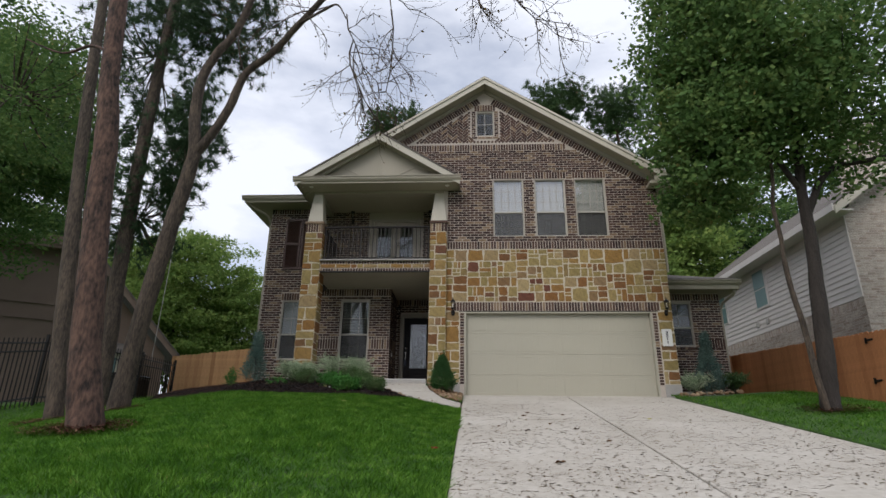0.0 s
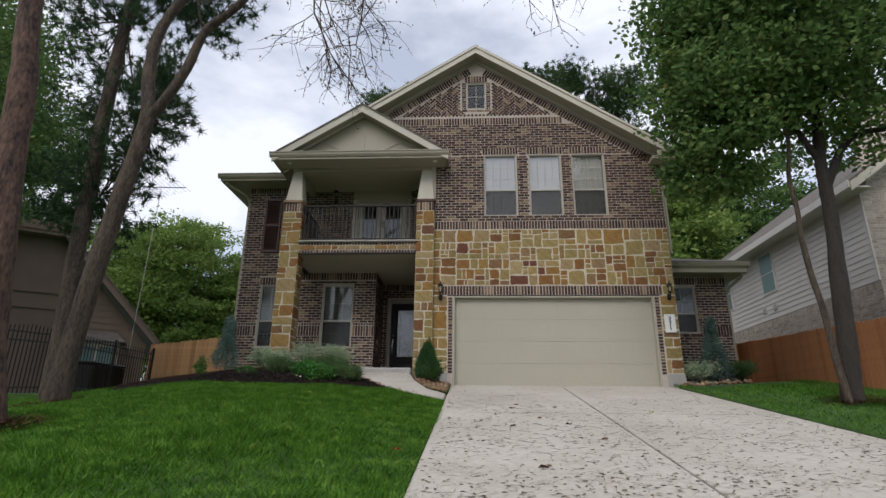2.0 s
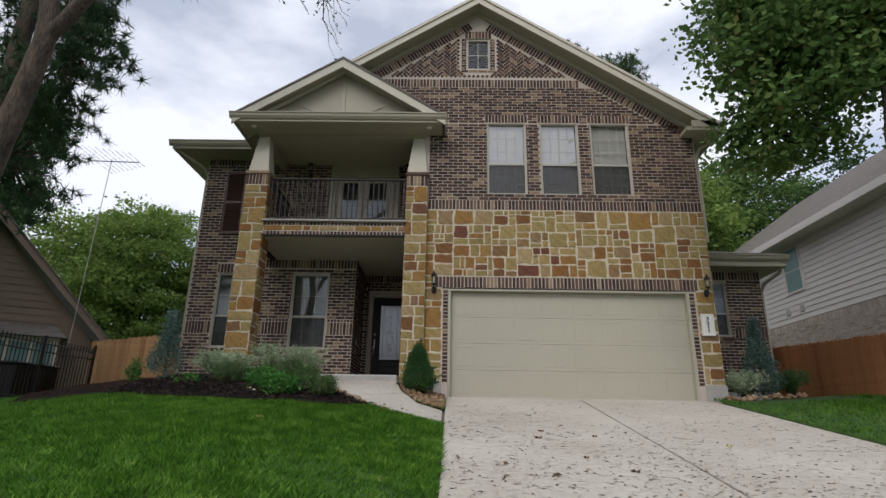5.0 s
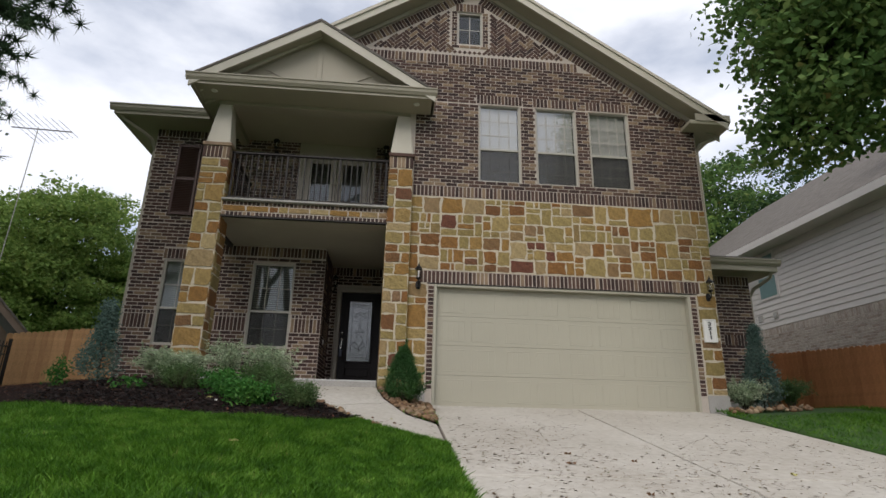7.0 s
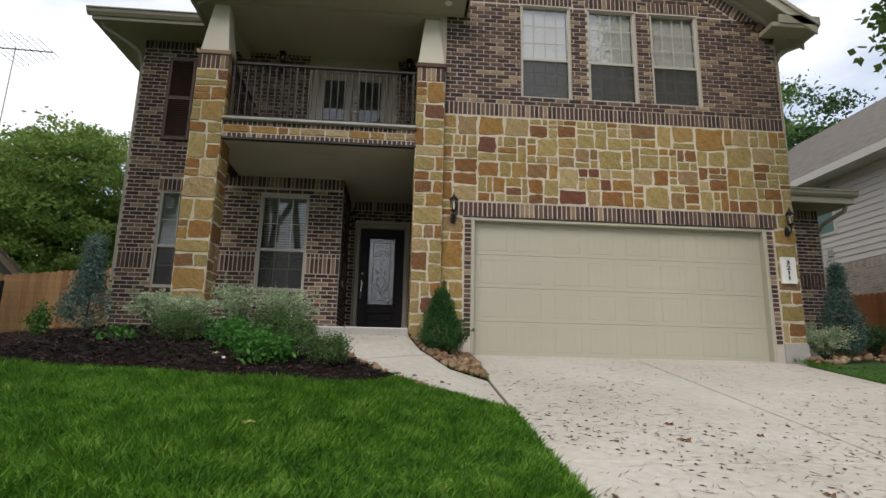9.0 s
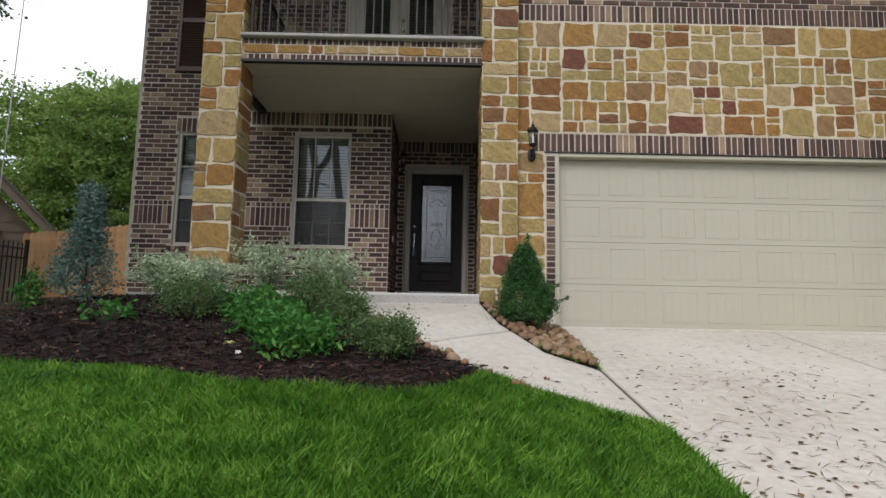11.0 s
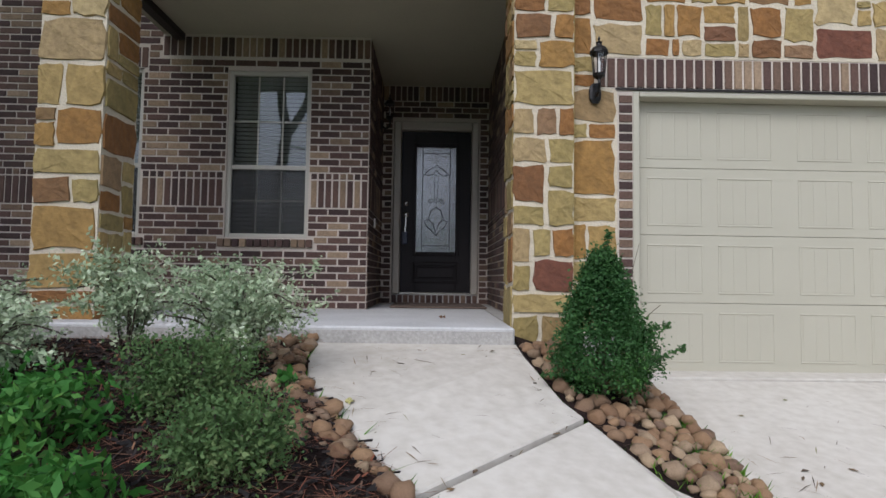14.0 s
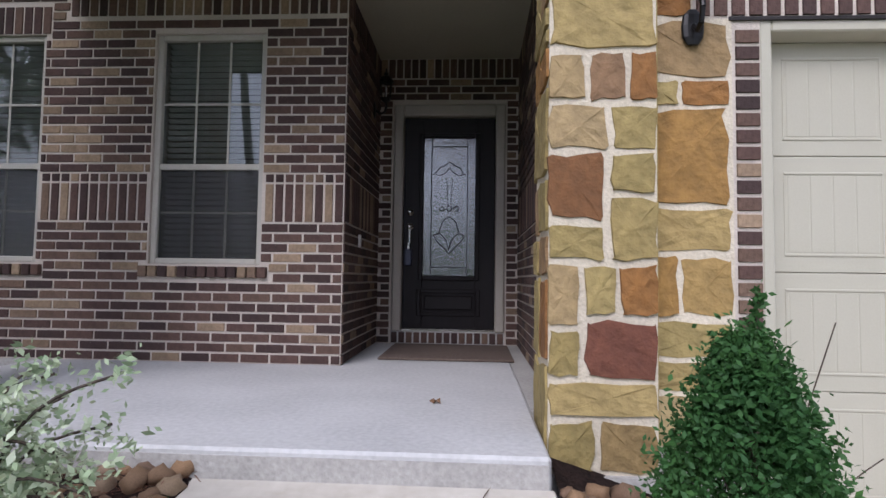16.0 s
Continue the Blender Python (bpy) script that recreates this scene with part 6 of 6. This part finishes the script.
    tree("maple_tree", "broad leafy tree with dark trunk beside the driveway", [
        ([(6.10, 10.1, z - 0.1), (6.12, 10.1, z + 0.3), (6.21, 10.1, 3.0), (6.29, 10.1, 4.0), (6.38, 10.1, 5.05), (6.40, 10.1, 6.0), (6.5, 10.1, 7.4), (6.3, 10.1, 9.5), (6.0, 10, 12)], 0.17, 0.05),
        ([(6.39, 10.1, 5.5), (6.6, 10.1, 5.9), (6.83, 10.1, 6.3), (7.2, 10.1, 6.57), (7.83, 10.0, 6.66), (9.2, 9.8, 7.0)], 0.085, 0.035),
        ([(6.4, 10.1, 6.0), (5.8, 10.0, 7.0), (5.0, 9.9, 7.5), (4.2, 9.9, 7.6)], 0.06, 0.015),
        ([(6.3, 10.1, 7.1), (6.9, 10.4, 8.2), (7.6, 10.6, 9.2)], 0.07, 0.02)],
        bark_dark, [((5.9, 10.0, 9.0), (1.9, 1.9, 2.7), 430, 62, 0.26), ((4.5, 10.0, 8.7), (0.85, 0.8, 0.9), 90, 44, 0.17), ((4.9, 10.0, 10.6), (1.0, 0.9, 1.0), 90, 44, 0.2), ((5.4, 9.6, 12.0), (1.2, 1.0, 1.0), 90, 44, 0.22), ((7.6, 10.2, 8.6), (2.3, 2.0, 2.6), 330, 54, 0.26), ((4.75, 10.0, 7.2), (1.15, 1.1, 1.2), 190, 50, 0.19), ((4.6, 10.6, 6.1), (0.85, 0.7, 0.55), 70, 34, 0.14)], leaf_green, 0.105, 5, aspect=0.65)
    tree("sapling", "thin curved grey trunk beside the dark tree", [([(5.97, 9.95, z - 0.1), (5.94, 9.95, 2.03), (5.88, 9.95, 2.61), (5.84, 9.95, 3.37), (5.76, 9.95, 3.96), (5.73, 9.95, 4.58), (5.75, 9.95, 5.0), (5.72, 9.95, 5.67), (5.82, 9.95, 6.3), (5.9, 9.9, 8)], 0.062, 0.03)], bark_grey, [((5.3, 9.8, 8.0), (1.3, 1.0, 1.4), 120, 22, 0.2)], leaf_green, 0.10, 6, aspect=0.7)
    far = [("leafy_tree", (-30.5, 55, 2.6), (7.8, 6.0, 8.0), 13.6, leaf_light, 420, 34, 0.8, 0.36, 11), ("leafy_tree", (-24.3, 58, 2.6), (5.0, 4.5, 7.0), 10.8, leaf_light, 240, 30, 0.75, 0.36, 12), ("leafy_tree", (-18.6, 60, 2.6), (4.5, 4.5, 6.6), 10.4, leaf_dark, 220, 30, 0.75, 0.36, 16),
           ("leafy_tree", (9.8, 31, 2.6), (4.5, 4, 6.5), 9.8, leaf_light, 430, 28, 0.6, 0.28, 13), ("leafy_tree", (14.5, 34, 2.6), (5.5, 4, 6.5), 11.0, leaf_green, 360, 26, 0.6, 0.28, 14), ("leafy_tree", (-30, 33, 2.6), (5.5, 4, 6.0), 16, leaf_dark, 330, 28, 0.55, 0.24, 15), ("leafy_tree", (-12.6, 12.5, 2.0), (2.4, 2.2, 3.2), 9.0, leaf_green, 330, 26, 0.36, 0.14, 17), ("leafy_tree", (-18.5, 13, 2.6), (4, 3.5, 5.0), 11.5, leaf_dark, 300, 26, 0.55, 0.22, 18), ("leafy_tree", (-34.5, 54, 2.6), (9, 6, 8.5), 13.5, leaf_light, 260, 30, 1.0, 0.4, 19), ("leafy_tree", (22, 36, 2.6), (6, 4, 7.0), 12, leaf_dark, 260, 26, 0.7, 0.3, 20)]
    for nm, (x, y, zz), rad, hz, lm, n, per, spr, sz, sd in far:
        lab = {leaf_light.name: "light green leafy tree behind the fence", leaf_green.name: "green leafy tree behind the houses", leaf_dark.name: "dark green leafy tree behind the houses"}[lm.name]
        tree(nm, lab, [([(x, y, zz - 0.5), (x + 0.2, y, hz * 0.45), (x, y, hz)], 0.26, 0.1), ([(x + 0.1, y, hz * 0.5), (x + rad[0] * 0.4, y - 0.5, hz)], 0.12, 0.04), ([(x + 0.1, y, hz * 0.45), (x - rad[0] * 0.4, y - 0.5, hz)], 0.12, 0.04)], bark_dark, [((x, y, hz), rad, n, per * 5, spr * 0.75)], lm, sz * 0.85, sd)
    for x, y, top, r, sd in ((-6.2, 40, 27.0, 2.6, 21), (7.2, 40, 29.0, 2.3, 22), (11.8, 40, 28.6, 2.6, 23), (-31, 38, 24, 3.4, 25), (15.5, 42, 24, 3, 27)):
        tree("tall_pine", "tall pine rising behind the roofs", [([(x, y, 2), (x + 0.3, y, top * 0.5), (x, y, top)], 0.3, 0.08)], bark_pine, [((x, y, top - r * 0.6), (r, r, r * 0.9), 170, 30, 0.26), ((x + 0.5, y, top - r * 2.2), (r * 0.7, r * 0.7, r * 0.7), 40, 28, 0.3)], leaf_pine_far, 0.36, sd, True)
    for k, (x, y, r) in enumerate(((-10, -30, 6), (4, -34, 7), (16, -28, 6), (-22, -22, 6), (28, -8, 6), (-30, 0, 6))):
        tree("street_tree", "green leafy tree across the street", [([(x, y, -1), (x, y, 3), (x, y, 7)], 0.3, 0.12)], bark_dark, [((x, y, 5.4), (r * 1.2, r * 0.8, 5.4), 340, 32, 0.6)], leaf_dark, 0.36, 40 + k)
    tree("tall_pine", "tall pine across the drive, mirrored in the upper window", [([(13, -9, -1), (13.2, -9, 8), (13, -9, 21)], 0.28, 0.1)], bark_pine, [((13, -9, 18.5), (3.6, 3.4, 4.5), 190, 26, 0.36)], leaf_pine, 0.42, 51, True)


def shrub(name, label, at, radii, n, per, spread, size, mat, seed, aspect=0.45, stems=9, flat=0.9):
    rng, rr = np.random.default_rng(seed), random.Random(seed)
    t = thing(name, label, "shrub", at=at)
    c = np.array((0, 0, radii[2] * 0.95))
    cl = clumps(c, radii, n, rng, 0.35)
    cl = cl[cl[:, 2] > 0.02]
    bm = bmesh.new()
    for q in cl[:: max(1, len(cl) // stems)]:
        limb(bm, [(0.02 * rr.random(), 0, -0.05), (q[0] * 0.5, q[1] * 0.5, q[2] * 0.55), tuple(q)], 0.008, 0.003, 5, 3, rr)
    tagged(part("stem", bm, bark_grey, t), kind="stuff")
    polys("foliage", leaves(cl, spread, per, size, rng, flat, aspect), 4, mat, t)
    return t


def cone_shrub(at, h, r, seed, mat, size, label, n=300, per=30, name="cone_shrub", power=0.8, spread=0.03, sprigs=()):
    rng, rr = np.random.default_rng(seed), random.Random(seed)
    t = thing(name, label, "shrub", at=at)
    v = rng.random(n) ** 0.9
    a = rng.random(n) * 6.283
    prof = np.where(v < 0.18, 0.72 + v * 1.55, (1 - (v - 0.18) / 0.82) ** power) * r * (1 + 0.13 * np.sin(3 * a + 7 * v) + 0.09 * np.sin(7 * a - 19 * v)) * (0.75 + 0.27 * rng.random(n))
    cl = np.stack([np.cos(a) * prof, np.sin(a) * prof, 0.06 + v * (h - 0.06)], 1)
    bm = bmesh.new()
    limb(bm, [(0, 0, -0.05), (0.02, 0, h * 0.5), (0, 0.01, h * 0.92)], 0.014, 0.004, 6, 3, rr)
    for q in cl[:: max(1, n // 40)]:
        limb(bm, [(0, 0, q[2] * 0.6), (q[0] * 0.6, q[1] * 0.6, q[2] * 0.85), tuple(q)], 0.005, 0.002, 4, 2, rr)
    out = [leaves(cl, spread, per, size, rng, 0.9, 0.5)]
    for start, end, leafed in sprigs:
        line = smooth_line([start, [(p + q) / 2 + 0.015 for p, q in zip(start, end)], end], 8)
        tube(bm, line, [0.0018] * len(line), 4)
        if leafed:
            out.append(leaves([tuple(p) for p in line], 0.012, 10, size * 1.15, rng, 0.9, 0.5))
    tagged(part("stem", bm, bark_grey, t), kind="stuff")
    polys("foliage", np.concatenate(out), 4, mat, t)
    return t


def build_plants(bed_h):
    cone_shrub((-0.67, 13.08, path_top(-0.67, 13.08) - 0.03), 0.80, 0.285, 3, leaf_box, 0.022, "dense dark green conical boxwood on river rock", 1000, 26, "boxwood", 0.72, 0.03, (((0.15, -0.1, 0.15), (0.42, -0.12, 0.30), True), ((0.15, 0, 0.12), (0.36, 0.1, 0.20), True), ((0.1, -0.1, 0.3), (0.31, -0.15, 0.42), True), ((0.1, 0, 0.5), (0.19, -0.05, 0.86), False), ((0.15, 0, 0.35), (0.33, 0.0, 0.52), False), ((-0.1, -0.1, 0.1), (-0.36, -0.1, 0.14), True), ((0, 0, 0.7), (0.03, 0, 0.93), True)))
    cone_shrub((-5.05, 12.95, bed_h(-5.05, 12.95)), 1.12, 0.26, 4, leaf_blue, 0.034, "blue-green upright juniper in the mulch bed", 380, 24, "juniper", 1.35, 0.05)
    cone_shrub((5.85, 14.2, land(5.85, 14.2)), 1.45, 0.34, 5, leaf_blue, 0.04, "blue-green upright juniper beside the garage", 380, 24, "juniper", 1.35, 0.05)
    g = "pale variegated privet with fine leaves"
    def wispy(at, r, h, n, seed, mat=leaf_pale):
        """Arching sprigs with paired small leaves along them."""
        rng, rr = np.random.default_rng(seed), random.Random(seed)
        t = thing("privet", g, "shrub", at=(*at, bed_h(*at) if at[0] < 0 else land(*at)))
        bm, pts = bmesh.new(), []
        for k in range(n):
            a, lean, up = rr.uniform(0, 6.283), rr.random() ** 0.6 * r, h * rr.uniform(0.45, 1.05)
            mid = (0.45 * lean * math.cos(a), 0.45 * lean * math.sin(a), up * 0.75)
            end = (lean * math.cos(a), lean * math.sin(a), up * rr.uniform(0.65, 1.0))
            line = smooth_line([(0.1 * lean * math.cos(a), 0.1 * lean * math.sin(a), -0.04), mid, end], 6)
            if k % 3 == 0:
                tube(bm, line, [0.004] * len(line), 4)
            for p in line[3:]:
                pts.append(tuple(p))
            for _ in range(3):
                i = rr.randrange(4, len(line))
                b = Vector((rr.gauss(0, 0.07), rr.gauss(0, 0.07), rr.gauss(0.03, 0.05)))
                pts += [tuple(line[i] + b * s) for s in (0.4, 0.7, 1.0)]
        tagged(part("stem", bm, bark_grey, t), kind="stuff")
        polys("foliage", leaves(pts, 0.016, 5, 0.028, rng, 0.9, 0.5), 4, mat, t)
    wispy((-3.62, 12.35), 0.42, 0.41, 110, 6)
    wispy((-4.1, 12.8), 0.42, 0.45, 110, 26)
    wispy((-3.2, 12.85), 0.32, 0.6, 45, 7)
    wispy((-2.62, 12.82), 0.40, 0.58, 90, 8)
    wispy((5.45, 14.1), 0.48, 0.48, 120, 9)
    wispy((6.45, 14.3), 0.40, 0.48, 90, 10, leaf_mid)
    k = "low green shrub with small leaves in mulch"
    def low(x, y, r, seed):
        shrub("low_shrub", k, (x, y, bed_h(x, y)), r, 230, 26, 0.032, 0.020, leaf_mid, seed, 0.5, 24)
    low(-2.6, 12.2, (0.26, 0.24, 0.17), 11)
    low(-2.27, 11.72, (0.20, 0.19, 0.13), 12)
    low(-1.88, 11.02, (0.21, 0.20, 0.13), 31)
    low(-3.55, 11.95, (0.30, 0.26, 0.15), 15)
    b = "bright green leafy shrub in dark mulch"
    def azalea(x, y, r, seed, n=80):
        shrub("azalea", b, (x, y, bed_h(x, y)), r, n, 20, 0.045, 0.05, leaf_lush, seed, 0.38, 16)
    azalea(-2.44, 10.98, (0.27, 0.22, 0.11), 13)
    azalea(-2.72, 11.4, (0.28, 0.24, 0.11), 14)
    azalea(-3.02, 11.95, (0.26, 0.24, 0.12), 19, 60)
    shrub("seedling", "small green seedlings in mulch", (-4.1, 11.75, bed_h(-4.1, 11.75)), (0.24, 0.16, 0.07), 26, 6, 0.04, 0.055, leaf_lush, 16, 0.5, 8)
    shrub("seedling", "small green sprig beside the fence", (-5.6, 13.0, bed_h(-5.6, 13.0)), (0.15, 0.14, 0.18), 40, 14, 0.04, 0.05, leaf_lush, 17, 0.4, 8)
    shrub("seedling", "tiny bright green weed among rocks", (-2.36, 12.75, path_top(-2.36, 12.75)), (0.06, 0.06, 0.05), 8, 6, 0.02, 0.045, leaf_lush, 18, 0.6, 5)


def build_rocks(bed_h):
    rng = random.Random(12)
    spots = []
    def at_edge(line, off0, off1, n, side):
        for _ in range(n):
            i = rng.randrange(len(line) - 1)
            t = rng.random()
            x = line[i][0] + (line[i + 1][0] - line[i][0]) * t
            y = line[i][1] + (line[i + 1][1] - line[i][1]) * t
            o = rng.uniform(off0, off1)
            spots.append((x + side * o, y, rng.uniform(0.02, 0.05)))
    at_edge(PATH_LEFT[:4], 0.02, 0.34, 700, -1)
    at_edge(PATH_LEFT[3:6], 0.02, 0.12, 34, -1)
    for _ in range(1300):
        y = rng.uniform(12.05, 13.62)
        lo, hi = along(PATH_RIGHT, y) + 0.04, -0.24 + 0.02
        if hi > lo:
            x = rng.uniform(lo, hi)
            if (x + 0.69) ** 2 + (y - 13.08) ** 2 > 0.03:
                spots.append((x, y, rng.uniform(0.02, 0.05)))
    for _ in range(60):
        spots.append((rng.uniform(4.85, 6.4), rng.uniform(13.55, 13.9), rng.uniform(0.025, 0.06)))
    kept, grid = [], {}
    for x, y, r in spots:
        cell = (int(x / 0.12), int(y / 0.12))
        close = [q for i in (-1, 0, 1) for j in (-1, 0, 1) for q in grid.get((cell[0] + i, cell[1] + j), ())]
        if all(math.hypot(x - q[0], y - q[1]) > 0.78 * (r + q[2]) for q in close):
            grid.setdefault(cell, []).append((x, y, r))
            kept.append((x, y, r))
    spots = kept
    shapes = []
    for k in range(12):
        bm = bmesh.new()
        bmesh.ops.create_icosphere(bm, subdivisions=2, radius=1.0)
        k2 = k * 3.7
        for v in bm.verts:
            v.co *= 1 + 0.5 * noise.noise(v.co * 1.2 + Vector((k2, 0, 0))) + 0.16 * noise.noise(v.co * 3.1 + Vector((0, k2, 0)))
            v.co.z *= 0.8
            v.co.x *= 1.2
        for f in bm.faces:
            f.smooth = True
        me = bpy.data.meshes.new("rock")
        bm.to_mesh(me)
        bm.free()
        me.materials.append(rock_mat)
        shapes.append(me)
    base = thing("rock_edging", "tan and brown rounded river rocks edging the path", "river rock", kind="structure")
    spots.sort(key=lambda p: (p[0] + 1.5) ** 2 + (p[1] - 12.6) ** 2)
    rest_v, rest_f = [], []
    for i, (x, y, r) in enumerate(spots):
        z = max(land(x, y), path_top(x, y) - 0.02 if x < -0.2 else slope(y)) + r * rng.uniform(0.35, 0.75)
        mm = pose(x, y, z, rng.uniform(-25, 25), rng.uniform(-25, 25), rng.uniform(0, 360)) @ Matrix.Diagonal((r, r, r, 1))
        me = shapes[i % 12]
        if i < 300:
            ob = new("rock", me)
            ob.parent = base
            ob.matrix_local = mm
        else:
            b = len(rest_v)
            rest_v += [mm @ v.co for v in me.vertices]
            rest_f += [[b + k for k in p.vertices] for p in me.polygons]
    tagged(raw("rocks", rest_v, rest_f, rock_many, base, True), "", "", "", "stuff")
    # dark bed under the rocks beside the garage
    bm = bmesh.new()
    pts = [(-1.07, 13.9), (-1.06, 13.4), (-0.94, 12.87), (-0.62, 12.28), (-0.24, 12.0), (-0.2, 12.2), (-0.2, 13.95)]
    bm.faces.new([bm.verts.new((x, y, max(slope(y), path_top(x, y) - 0.02) + 0.02)) for x, y in pts])
    bmesh.ops.triangulate(bm, faces=bm.faces)
    structure(part("rock_bed", bm, mulch_mat), "dark mulch under the river rocks", "flower bed")


build_ground()
build_paving()
bed_height = build_bed()
build_garage_door()
build_roofs()
build_balcony()
build_front_door()
build_fixtures()
build_fences()
build_neighbours()
build_trees()
build_plants(bed_height)
build_litter()
build_grass()
build_columns()
build_porch()
build_garage_front()
build_rocks(bed_height)
